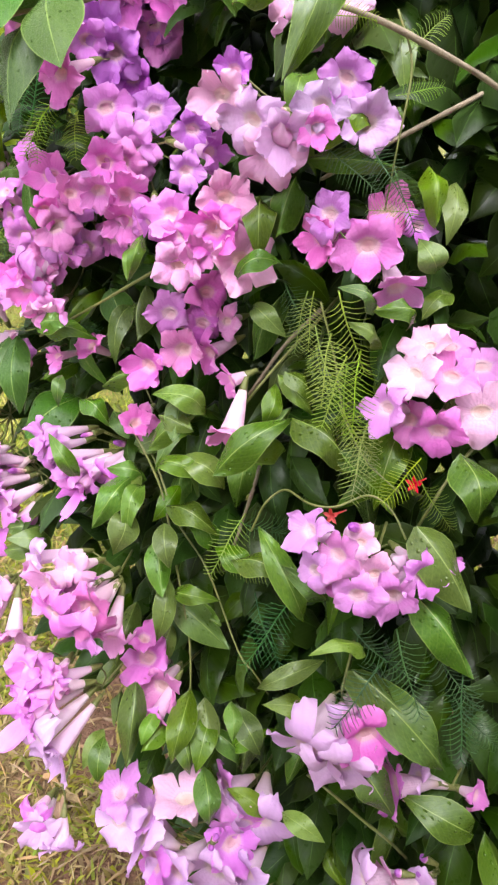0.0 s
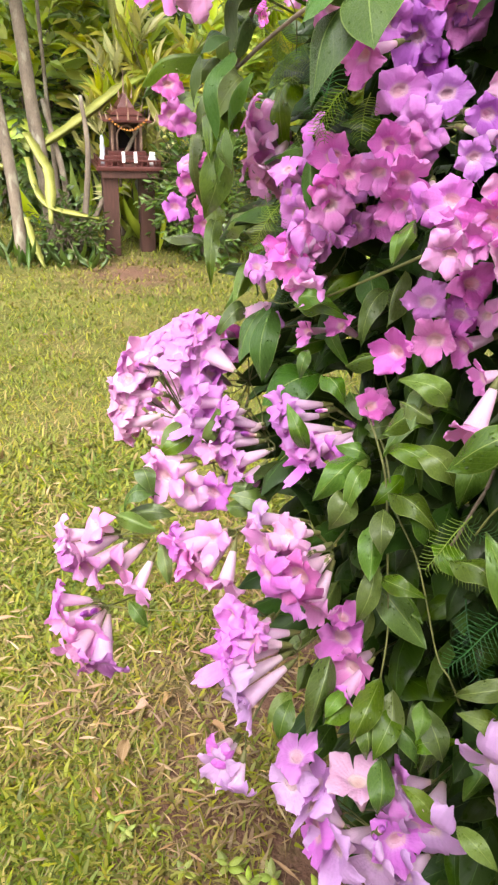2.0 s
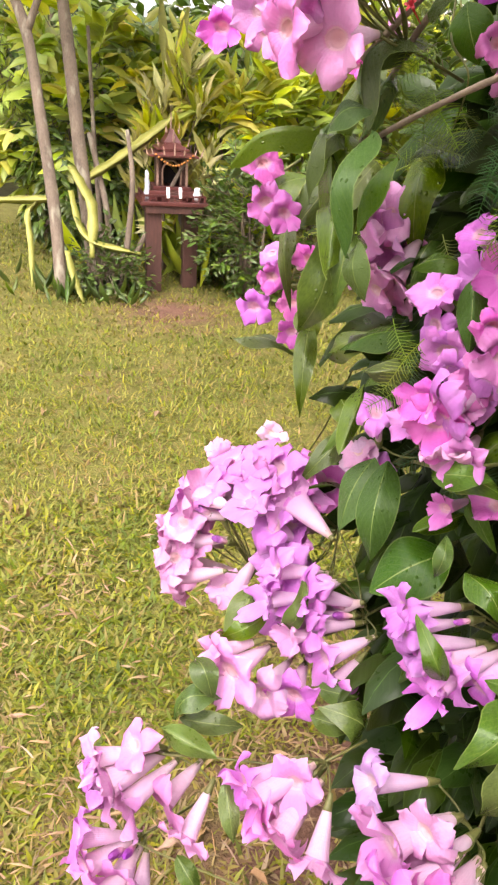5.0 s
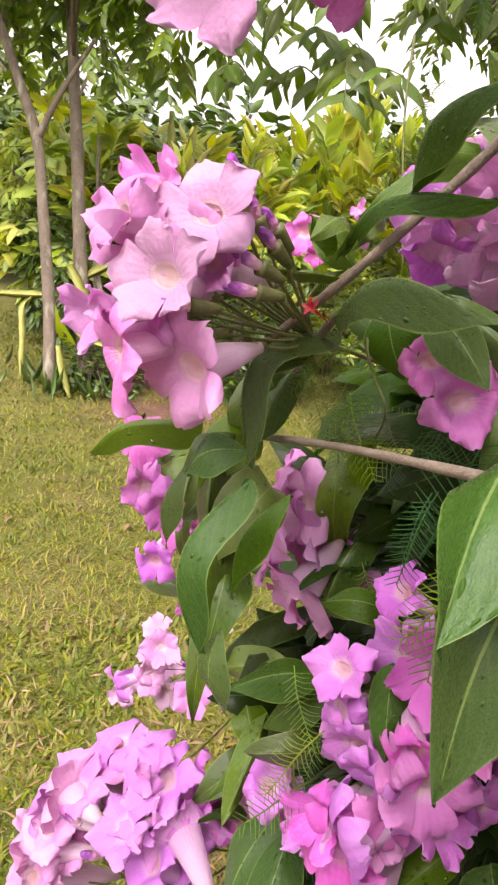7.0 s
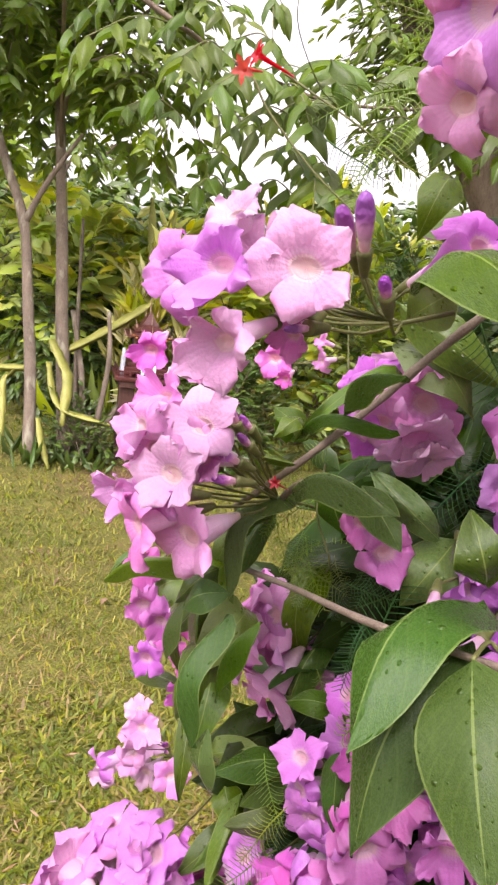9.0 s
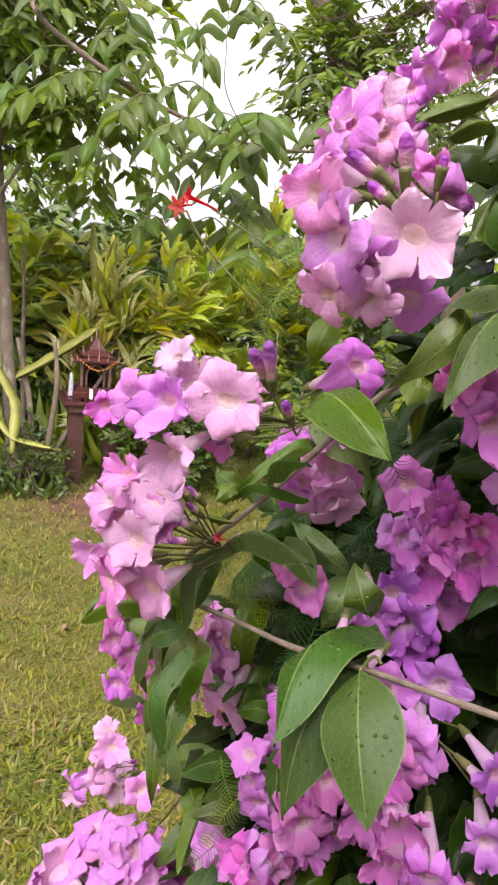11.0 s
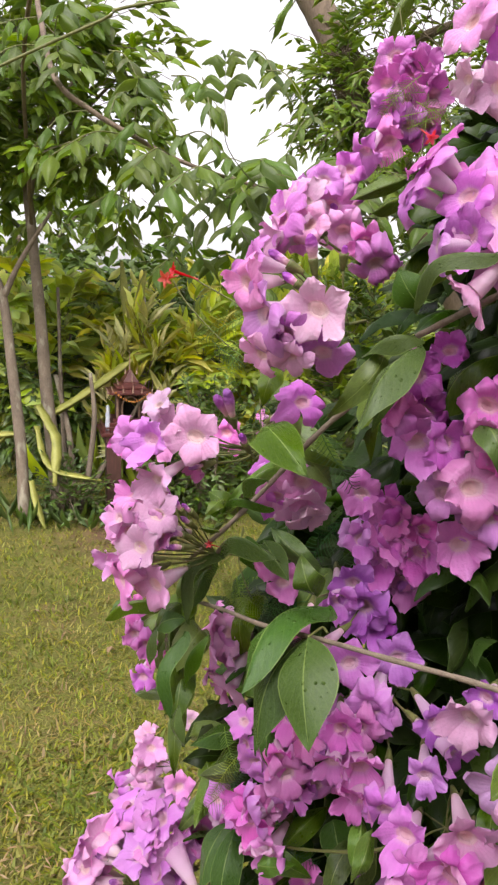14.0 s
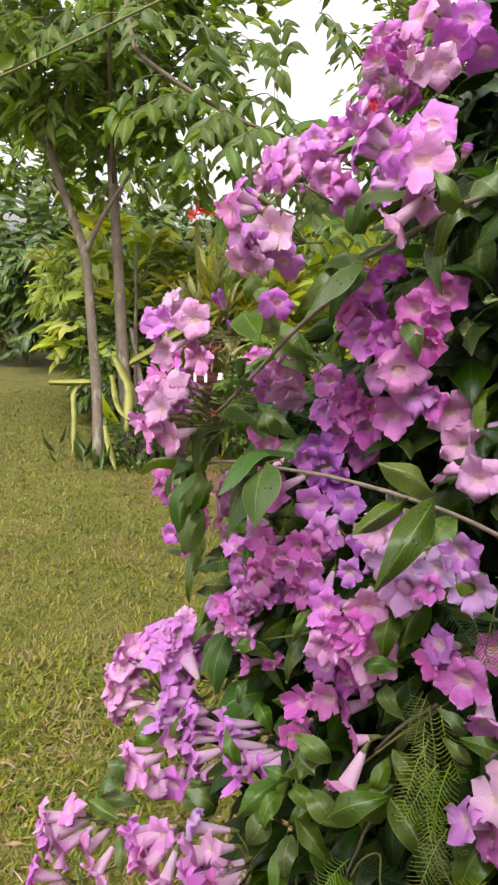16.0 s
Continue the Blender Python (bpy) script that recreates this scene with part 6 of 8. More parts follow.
def ground_material():
    m, n, l, out = nodes_of("lawn_ground")
    tc = n.new("ShaderNodeTexCoord")
    t1, t2, t3 = n.new("ShaderNodeTexNoise"), n.new("ShaderNodeTexNoise"), n.new("ShaderNodeTexNoise")
    for t, s, d in ((t1, 0.9, 5), (t2, 9.0, 6), (t3, 90.0, 4)):
        t.inputs["Scale"].default_value, t.inputs["Detail"].default_value = s, d
        l.new(tc.outputs["Object"], t.inputs["Vector"])
    turf = ramp(n, [(0.3, (0.045, 0.036, 0.014)), (0.5, (0.12, 0.122, 0.025)), (0.7, (0.21, 0.17, 0.055))])
    l.new(mixed(n, l, 0.5, t2.outputs["Color"], t3.outputs["Color"]), turf.inputs[0])
    soil = ramp(n, [(0.35, (0.07, 0.034, 0.022)), (0.65, (0.21, 0.115, 0.075))])
    l.new(mixed(n, l, 0.5, t2.outputs["Color"], t3.outputs["Color"]), soil.inputs[0])
    # bare soil lies under the vine, and in worn patches
    sub = n.new("ShaderNodeVectorMath")
    sub.operation = "DISTANCE"
    l.new(tc.outputs["Object"], sub.inputs[0])
    sub.inputs[1].default_value = (0.75, 1.55, 0.0)
    near = maths(n, l, "SUBTRACT", 1.5, sub.outputs["Value"])
    near = maths(n, l, "ADD", maths(n, l, "MULTIPLY", near, 1.5), maths(n, l, "MULTIPLY", maths(n, l, "SUBTRACT", t2.outputs[0], 0.5), 3.0))
    worn = ramp(n, [(0.56, (0, 0, 0)), (0.7, (0.75, 0.75, 0.75))])
    l.new(mixed(n, l, 0.35, t1.outputs["Color"], t2.outputs["Color"]), worn.inputs[0])
    sub2 = n.new("ShaderNodeVectorMath")
    sub2.operation = "DISTANCE"
    l.new(tc.outputs["Object"], sub2.inputs[0])
    sub2.inputs[1].default_value = (-2.75, 4.75, 0.0)
    patch = maths(n, l, "MULTIPLY", maths(n, l, "SUBTRACT", maths(n, l, "ADD", 0.25, t2.outputs[0]), sub2.outputs["Value"]), 1.6)
    clamp = n.new("ShaderNodeClamp")
    l.new(maths(n, l, "MAXIMUM", near, patch), clamp.inputs[0])
    fac = maths(n, l, "MAXIMUM", clamp.outputs[0], worn.outputs[0])
    p = n.new("ShaderNodeBsdfPrincipled")
    p.inputs["Roughness"].default_value, p.inputs["Specular IOR Level"].default_value = 0.9, 0.2
    l.new(mixed(n, l, fac, turf.outputs[0], soil.outputs[0]), p.inputs["Base Color"])
    l.new(bumped(n, l, maths(n, l, "ADD", t2.outputs[0], t3.outputs[0]), 0.8, 0.02), p.inputs["Normal"])
    l.new(p.outputs[0], out.inputs[0])
    return m


def rise(x, y):
    return 0.012 * noise.noise((x * 1.3, y * 1.3, 0)) + 0.006 * noise.noise((x * 6, y * 6, 3))


xs = np.unique(np.concatenate([np.linspace(-400, -14, 10), np.linspace(-14, 3, 86), np.linspace(3, 400, 10)]))
ys = np.unique(np.concatenate([np.linspace(-300, -2, 8), np.linspace(-2, 14, 81), np.linspace(14, 500, 10)]))
gv = [(x, y, rise(x, y) if abs(x) < 20 and -3 < y < 20 else 0.0) for y in ys for x in xs]
nx = len(xs)
gf = [(j * nx + i, j * nx + i + 1, (j + 1) * nx + i + 1, (j + 1) * nx + i) for j in range(len(ys) - 1) for i in range(nx - 1)]
tagged(new("ground", mesh_of("ground", gv, gf, ground_material())), "mown yellow-green lawn with worn brown earth patches", "lawn", kind="structure")

blades = Soup()
rng = np.random.default_rng(5)
bare = lambda x, y: 0.8 * max(0.0, 1.55 - math.hypot(x - 0.75, y - 1.55)) + 0.9 * max(0.0, 0.6 - math.hypot(x + 2.7, y - 4.7)) + 0.5 * max(0.0, 0.6 - math.hypot(x + 3.7, y - 4.2)) + 0.75 * noise.noise((x * 2.2, y * 2.2, 7)) + 0.25 * noise.noise((x * 6, y * 6, 1))


def blade(x, y, ln, w):
    a, lean = rng.uniform(0, 6.283), abs(rng.normal(1.14, 0.28))
    d = np.array((math.cos(a), math.sin(a)))
    sd = np.array((-d[1], d[0])) * w * 0.5
    z = rise(x, y) - 0.004
    h, o = ln * math.cos(min(lean, 1.46)), ln * math.sin(min(lean, 1.46))
    p = np.array((x, y))
    dry = float(np.clip(rng.beta(1.7, 2.4) + 0.42 * bare(x, y), 0.02, 0.98))
    v = [(*(p - sd), z), (*(p + sd), z), (*(p + sd * 0.9 + d * o * 0.4), z + h * 0.65), (*(p - sd * 0.9 + d * o * 0.4), z + h * 0.65), (*(p + d * o), z + h)]
    blades.add(v, [(0, 1, 2, 3), (3, 2, 4)], [(dry, 0)] * 5)


for _ in range(190000):
    a, r = radians(rng.uniform(60, 158)), 0.75 * math.exp(rng.random() ** 0.72 * math.log(9.5 / 0.75))
    x, y = 0.45 + r * math.cos(a), 0.3 + r * math.sin(a)
    b = bare(x, y)
    if b > 0.8 or rng.random() < 1.1 * (b - 0.05):
        continue
    wide = r < 2.8 and rng.random() < 0.5
    blade(x, y, rng.uniform(0.024, 0.062) * (1 if r < 2.2 else 1.12), (0.0042 + 0.0012 * r) * (rng.uniform(1.3, 2.2) if wide else rng.uniform(0.5, 1.1)))
tagged(new("grass", blades.mesh("grass", grass_material())), "short mixed lawn grass, part dry and straw coloured", "grass", kind="stuff")

# straw, crumbs of earth and dry stalks on the bare places
straw, crumbs = Soup(), Soup()
for k in range(2200):
    x, y = rng.uniform(-1.3, 0.75), rng.uniform(0.5, 2.2)
    if bare(x, y) < 0.1 and k % 4:
        continue
    a, ln = rng.uniform(0, 6.283), rng.uniform(0.02, 0.075) * (1.4 if k % 23 == 0 else 1.0)
    z = rise(x, y) + rng.uniform(0.004, 0.024)
    m = np.array(leaf_matrix((x, y, z), (x + ln * math.cos(a), y + ln * math.sin(a), z + rng.uniform(-0.004, 0.02)), rng.uniform(0.0014, 0.0034), (0, 0, 1)))
    straw.add(low_v @ m[:3, :3].T + m[:3, 3], low_f, low_uv)
for _ in range(1500):
    x, y = rng.uniform(-0.6, 0.9), rng.uniform(0.5, 1.8)
    if bare(x, y) < 0.3:
        continue
    c, r = np.array((x, y, rise(x, y))), rng.uniform(0.002, 0.008)
    v = [c + r * np.array(q) * rng.uniform(0.6, 1.3) for q in ((1, 0, 0), (0, 1, 0), (-1, 0, 0), (0, -1, 0), (0.2, 0.1, 0.9), (0, 0, -0.6))]
    crumbs.add(v, [(0, 1, 4), (1, 2, 4), (2, 3, 4), (3, 0, 4), (1, 0, 5), (2, 1, 5), (3, 2, 5), (0, 3, 5)])
straw_mat = leaf_material("straw_skin", (0.22, 0.14, 0.065), (0.42, 0.29, 0.15), (0.42, 0.31, 0.18), "island", drops=False, rough=0.7, through=0.1)
tagged(new("dry_straw", straw.mesh("dry_straw", straw_mat)), "dry brown grass straw scattered on bare earth", "straw", kind="stuff")
tagged(new("earth_crumb", crumbs.mesh("earth_crumb", rough_material("earth_clod", (0.07, 0.034, 0.022), (0.21, 0.115, 0.075), 60, 0.9, 0.5, 0.002), False)), "loose brown crumbs of earth under the vine", "earth", kind="stuff")

# dry leaves and weeds on the soil
litter_mat = leaf_material("dry_leaf_skin", (0.16, 0.09, 0.045), (0.42, 0.27, 0.15), (0.45, 0.32, 0.2), drops=False, rough=0.7, through=0.1)
dry_me = mesh_of("dry_leaf", *leaf_shape(6, 2, 0.2, -0.5, 1.0, 0.12, 9)[:2], litter_mat, leaf_shape(6, 2, 0.2, -0.5, 1.0, 0.12, 9)[2])
for k in range(36):
    x, y = (rng.uniform(-0.3, 0.7), rng.uniform(0.7, 1.4)) if k < 30 else (rng.uniform(-2.5, 0.2), rng.uniform(1.0, 3.5))
    a, ln = rng.uniform(0, 6.28), rng.uniform(0.035, 0.075)
    z = rise(x, y) + 0.012
    ob = new("dry_leaf", dry_me)
    ob.matrix_basis = leaf_matrix((x, y, z), (x + ln * math.cos(a), y + ln * math.sin(a), z + rng.uniform(-0.004, 0.015)), ln * 0.5, (rng.uniform(-0.3, 0.3), rng.uniform(-0.3, 0.3), 1))
    tagged(ob, "curled dry brown leaf lying on the earth", "dry leaf", "dry leaves on the lawn")

weed_mat = leaf_material("weed_leaf_skin", (0.18, 0.24, 0.03), (0.32, 0.38, 0.06), (0.3, 0.4, 0.12), drops=False, rough=0.5)
weed_me = mesh_of("weed_leaf", *leaf_shape(6, 2, 0.14, 0.25, 1.2, 0.04, 4)[:2], weed_mat, leaf_shape(6, 2, 0.14, 0.25, 1.2, 0.04, 4)[2])


def weed(x, y, size, leaves, height):
    w = thing("weed", "small broad-leaved yellow-green weed growing in bare earth", "weed", (x, y, rise(x, y)), 0, "weeds under the vine")
    s = Soup()
    tube(s, [(0, 0, -0.01), (0.004, 0, height * 0.6), (0, 0.004, height)], 0.0016, 0.001, 5, 3)
    child("stalk", s.mesh("stalk", stalk_mat), w)
    for k in range(leaves):
        a = 2.4 * k + rng.uniform(-0.3, 0.3)
        z = height * (0.35 + 0.65 * k / leaves)
        ln = size * rng.uniform(0.7, 1.1)
        child("leaf", weed_me, w, leaf_matrix((0, 0, z), (ln * math.cos(a), ln * math.sin(a), z + ln * rng.uniform(0.0, 0.4)), ln * 0.5, (0, 0, 1)))


for x, y, sz, c, h in ((-0.01, 0.82, 0.06, 5, 0.07), (0.03, 0.86, 0.05, 4, 0.05), (0.14, 0.98, 0.035, 7, 0.05), (0.2, 0.97, 0.035, 6, 0.04), (0.25, 1.02, 0.03, 6, 0.04), (0.31, 0.93, 0.04, 6, 0.05), (0.08, 1.0, 0.04, 5, 0.03), (0.38, 0.98, 0.03, 5, 0.04), (0.17, 0.86, 0.03, 5, 0.03), (0.27, 0.85, 0.035, 6, 0.04), (0.45, 0.9, 0.04, 5, 0.05)):
    weed(x, y, sz, c, h)
for _ in range(16):
    weed(rng.uniform(-0.25, 0.5), rng.uniform(0.72, 1.2), rng.uniform(0.018, 0.04), int(rng.integers(4, 8)), rng.uniform(0.02, 0.045))

# ---- plants behind ----
bark_mat = rough_material("grey_bark", (0.075, 0.058, 0.04), (0.23, 0.18, 0.125), 14, 0.85, 0.8, 0.006, (1, 1, 0.35), c=(0.29, 0.27, 0.19))
dark_bark_mat = rough_material("dark_bark", (0.07, 0.05, 0.035), (0.24, 0.18, 0.12), 12, 0.85, 0.8, 0.01, (1, 1, 0.3))
tree_leaf_mat = leaf_material("tree_leaf_skin", (0.085, 0.15, 0.018), (0.225, 0.315, 0.04), (0.18, 0.27, 0.06), "island", drops=False, rough=0.42, through=0.45, val=0.7)
yellow_leaf_mat = leaf_material("croton_leaf_skin", (0.36, 0.46, 0.035), (0.74, 0.7, 0.09), (0.6, 0.55, 0.12), "island", drops=False, rough=0.4, through=0.45, hue=0.035, val=0.6)
dark_leaf_mat = leaf_material("hedge_leaf_skin", (0.034, 0.074, 0.011), (0.115, 0.18, 0.026), (0.08, 0.15, 0.03), "island", drops=False, rough=0.4, through=0.25, val=0.7)
pale_leaf_mat = leaf_material("pale_leaf_skin", (0.27, 0.39, 0.045), (0.52, 0.6, 0.09), (0.25, 0.35, 0.1), "island", drops=False, rough=0.45, through=0.4, val=0.5)
cream_leaf_mat = leaf_material("cream_leaf_skin", (0.45, 0.45, 0.12), (0.8, 0.76, 0.4), (0.7, 0.65, 0.3), "island", drops=False, rough=0.4, through=0.35, val=0.5)
cactus_mat = rough_material("cactus_skin", (0.17, 0.19, 0.03), (0.33, 0.32, 0.07), 12, 0.5, 0.3, 0.004)

tiny_v, tiny_f, tiny_uv = leaf_shape(3, 1, 0.16, 0.3, 1.2, 0.0, 6, 0.4)


def put_leaf(soup, at, direction, normal, ln, w):
    m = np.array(leaf_matrix(at, np.asarray(at) + np.asarray(direction) * ln, w, normal))
    soup.add(tiny_v @ m[:3, :3].T + m[:3, 3], tiny_f, tiny_uv)


def leafy(soup, wood, rng, centre, radii, clumps, leaves, ln, slim=0.36, droop=0.5, spread=0.16, hollow=0.35):
    """Twigs with sprays of leaves inside an uneven ellipsoid; gaps are left between the sprays."""
    c, r = np.asarray(centre, float), np.asarray(radii, float)
    for _ in range(clumps):
        d = rng.normal(0, 1, 3)
        d /= np.linalg.norm(d)
        k = rng.uniform(hollow, 1.0) ** 0.6 * (1 + 0.3 * noise.noise(tuple(d * 2.1 + c)))
        p = c + d * r * k
        out = d * 0.8 + rng.normal(0, 0.4, 3) + np.array((0, 0, -droop))
        out /= np.linalg.norm(out)
        e = p + out * spread * rng.uniform(1.0, 2.2)
        if wood is not None:
            tube(wood, [p - out * spread * 0.8, 0.5 * (p + e) + np.array((0, 0, 0.02)), e], 0.004, 0.002, 3, 2, ends=False)
        s, u, _ = frame_of(out)
        for j in range(leaves):
            t = (j + 0.5) / leaves
            sd = 1 if j % 2 else -1
            q = p + (e - p) * t + rng.normal(0, spread * 0.12, 3)
            w = out * 0.6 + s * sd * rng.uniform(0.4, 1.0) + u * rng.uniform(-0.3, 0.5) + np.array((0, 0, -droop * rng.uniform(0.3, 1.4)))
            w /= np.linalg.norm(w)
            l1 = ln * rng.uniform(0.6, 1.15)
            put_leaf(soup, q, w, u + rng.normal(0, 0.35, 3) + np.array((0, 0, 0.5)), l1, l1 * slim * rng.uniform(0.8, 1.2))


def limbs(parent, lines, mat, name="limb"):
    for pts, r0, r1 in lines:
        s = Soup()
        tube(s, pts, r0, r1, 9, 5, 0.06, rng)
        child(name, s.mesh(name, mat), parent)


rng = np.random.default_rng(33)

# the two-trunked garden tree
tree = thing("garden_tree", "slender grey-barked garden tree with two leaning trunks", "tree", (0, 0, 0))
limbs(tree, [
    ([(-3.66, 4.52, -0.02), (-3.78, 4.62, 0.63), (-3.95, 4.71, 1.32), (-4.1, 4.78, 1.87), (-4.32, 4.78, 2.31), (-4.54, 4.78, 2.75), (-4.76, 4.8, 3.3)], 0.052, 0.032),
    ([(-3.6, 4.88, -0.02), (-3.76, 4.98, 0.64), (-3.88, 5.05, 1.11), (-4.04, 5.16, 1.79), (-4.22, 5.27, 2.52), (-4.34, 5.34, 3.0), (-4.5, 5.47, 3.8)], 0.064, 0.038),
], bark_mat, "trunk")
limbs(tree, [
    ([(-4.1, 4.78, 1.87), (-3.95, 4.85, 2.2), (-3.7, 4.95, 2.6)], 0.03, 0.014),
    ([(-3.5, 4.95, 0.0), (-3.65, 5.1, 0.6), (-3.9, 5.2, 1.2)], 0.035, 0.02),
    ([(-3.42, 4.98, 0.0), (-3.38, 5.1, 0.8), (-3.5, 5.2, 1.25)], 0.03, 0.016),
    ([(-3.48, 5.0, 0.0), (-3.3, 5.2, 0.5), (-3.1, 5.5, 1.1)], 0.03, 0.014),
    ([(-3.78, 5.2, 0.0), (-4.1, 5.5, 1.0), (-4.3, 5.7, 2.0)], 0.028, 0.014),
    ([(-4.3, 5.3, 2.7), (-4.0, 5.2, 3.2), (-3.5, 5.0, 3.6)], 0.03, 0.012),
    ([(-4.54, 4.78, 2.75), (-4.9, 4.6, 3.2), (-5.3, 4.4, 3.7)], 0.03, 0.012),
    ([(-4.3, 5.3, 2.8), (-4.1, 5.6, 3.4), (-3.6, 5.9, 4.0)], 0.03, 0.012),
], bark_mat)
so, wo = Soup(), Soup()
leafy(so, wo, rng, (-4.3, 4.9, 3.85), (1.45, 1.2, 0.95), 200, 10, 0.22, 0.38, 0.35, 0.22, 0.2)
leafy(so, wo, rng, (-3.75, 5.45, 3.35), (0.75, 0.5, 0.65), 50, 10, 0.2, 0.38, 0.4, 0.2, 0.1)
leafy(so, wo, rng, (-4.7, 5.5, 3.0), (0.8, 0.5, 0.6), 34, 10, 0.2, 0.38, 0.4, 0.2, 0.1)
leafy(so, wo, rng, (-4.6, 5.3, 4.15), (1.1, 0.6, 0.45), 60, 10, 0.2, 0.38, 0.4, 0.2, 0.1)
leafy(so, wo, rng, (-4.9, 4.8, 3.5), (1.1, 0.9, 0.6), 70, 10, 0.22, 0.38, 0.35, 0.22, 0.2)
leafy(so, wo, rng, (-3.1, 5.1, 2.95), (0.6, 0.6, 0.5), 26, 9, 0.2, 0.4, 0.5, 0.18, 0.2)
tagged(child("crown", so.mesh("crown", tree_leaf_mat), tree), kind="stuff")
tagged(child("twig", wo.mesh("twig", bark_mat), tree), kind="stuff")

# climbing cactus on the tree
cactus = thing("climbing_cactus", "yellow-green climbing cactus arms drooping from the tree trunk", "cactus", (0, 0, 0))


def cactus_arm(points, w):
    """A three-winged fleshy arm."""
    line = glide(points, 5)
    w = 1.12 * w
    s = Soup()
    v = []
    for i, c in enumerate(line):
        d = line[min(i + 1, len(line) - 1)] - line[max(i - 1, 0)]
        a, b, _ = frame_of(d, (0.4, 0.3, 1))
        t = i / (len(line) - 1)
        r = w * (0.75 + 0.25 * math.sin(math.pi * t)) * (1 + 0.18 * (i % 3 == 0)) * (1 if t < 0.9 else 0.55)
        for k in range(6):
            rr = r if k % 2 == 0 else r * 0.38
            v.append(c + rr * (math.cos(k * math.pi / 3) * a + math.sin(k * math.pi / 3) * b))
    n = len(line)
    f = [(i * 6 + k, i * 6 + (k + 1) % 6, (i + 1) * 6 + (k + 1) % 6, (i + 1) * 6 + k) for i in range(n - 1) for k in range(6)]
    f += [tuple(range(6))[::-1], tuple((n - 1) * 6 + k for k in range(6))]
    s.add(v, f)
    child("arm", s.mesh("arm", cactus_mat), cactus)


cactus_arm([(-4.28, 4.5, 0.68), (-4.04, 4.63, 0.7), (-3.85, 4.75, 0.72)], 0.032)
cactus_arm([(-4.0, 4.65, 0.69), (-4.03, 4.57, 0.59), (-3.93, 4.48, 0.39), (-3.82, 4.36, 0.08)], 0.024)
cactus_arm([(-3.86, 4.91, 0.95), (-3.71, 4.88, 0.79), (-3.6, 4.85, 0.65), (-3.47, 4.68, 0.32)], 0.045)
cactus_arm([(-3.8, 4.83, 0.78), (-3.64, 4.74, 0.53), (-3.48, 4.75, 0.42), (-3.15, 4.9, 0.37)], 0.03)
cactus_arm([(-3.86, 5.0, 0.82), (-3.64, 5.2, 1.0), (-3.42, 5.42, 1.22), (-3.3, 5.55, 1.36)], 0.04)
cactus_arm([(-3.65, 4.59, 0.36), (-3.55, 4.54, 0.17), (-3.42, 4.5, 0.0)], 0.03)
cactus_arm([(-3.74, 6.14, 1.3), (-3.8, 6.16, 1.84), (-3.91, 6.22, 2.3)], 0.045)
cactus_arm([(-3.6, 6.1, 1.4), (-3.62, 6.14, 1.9), (-3.6, 6.2, 2.2)], 0.04)

# low plants at the foot of the tree
foot = thing("foot_plants", "tangle of strap-leaved plants at the foot of the tree", "plants", (0, 0, 0))
so = Soup()
for _ in range(90):
    a = rng.uniform(0, 6.28)
    p = np.array((-3.62 + rng.normal(0, 0.24), 4.72 + rng.normal(0, 0.26), 0.0))
    d = np.array((0.5 * math.cos(a), 0.5 * math.sin(a), rng.uniform(0.4, 1.2)))
    put_leaf(so, p, d / np.linalg.norm(d), (math.cos(a), math.sin(a), 0.6), rng.uniform(0.1, 0.3), rng.uniform(0.025, 0.05))
tagged(child("foliage", so.mesh("foliage", dark_leaf_mat), foot), kind="stuff")
so = Soup()
for _ in range(70):
    a = rng.uniform(0, 6.28)
    p = np.array((-3.5 + rng.normal(0, 0.35), 6.0 + rng.normal(0, 0.2), 0.0))
    d = np.array((0.4 * math.cos(a), 0.4 * math.sin(a), rng.uniform(0.5, 1.2)))
    put_leaf(so, p, d / np.linalg.norm(d), (math.cos(a), math.sin(a), 0.6), rng.uniform(0.3, 0.75), rng.uniform(0.03, 0.06))
tagged(child("foliage", so.mesh("foliage", pale_leaf_mat), foot), kind="stuff")

# croton bushes behind the shrine
def bush(name, label, centre, radii, clumps, ln, mats, slim=0.34, category="bush", stems=5, droop=0.1):
    b = thing(name, label, category, (centre[0], centre[1], 0))
    c = np.array((0, 0, centre[2]), float)
    for k, mat in enumerate(mats):
        so, wo = Soup(), Soup()
        leafy(so, wo, rng, c, np.asarray(radii) * (1.0 - 0.06 * k), clumps // len(mats), 11, ln, slim, droop, 0.14, 0.3)
        tagged(child("foliage", so.mesh("foliage", mat), b), kind="stuff")
        tagged(child("twig", wo.mesh("twig", dark_bark_mat), b), kind="stuff")
    for k in range(stems):
        s = Soup()
        a = rng.uniform(0, 6.28)
        tube(s, [(0.1 * math.cos(a), 0.1 * math.sin(a), -0.02), (0.3 * radii[0] * math.cos(a), 0.3 * radii[1] * math.sin(a), centre[2] * 0.6), (0.5 * radii[0] * math.cos(a), 0.5 * radii[1] * math.sin(a), centre[2] + 0.2)], 0.02, 0.008, 6, 4)
        child("stem", s.mesh("stem", dark_bark_mat), b)
    return b


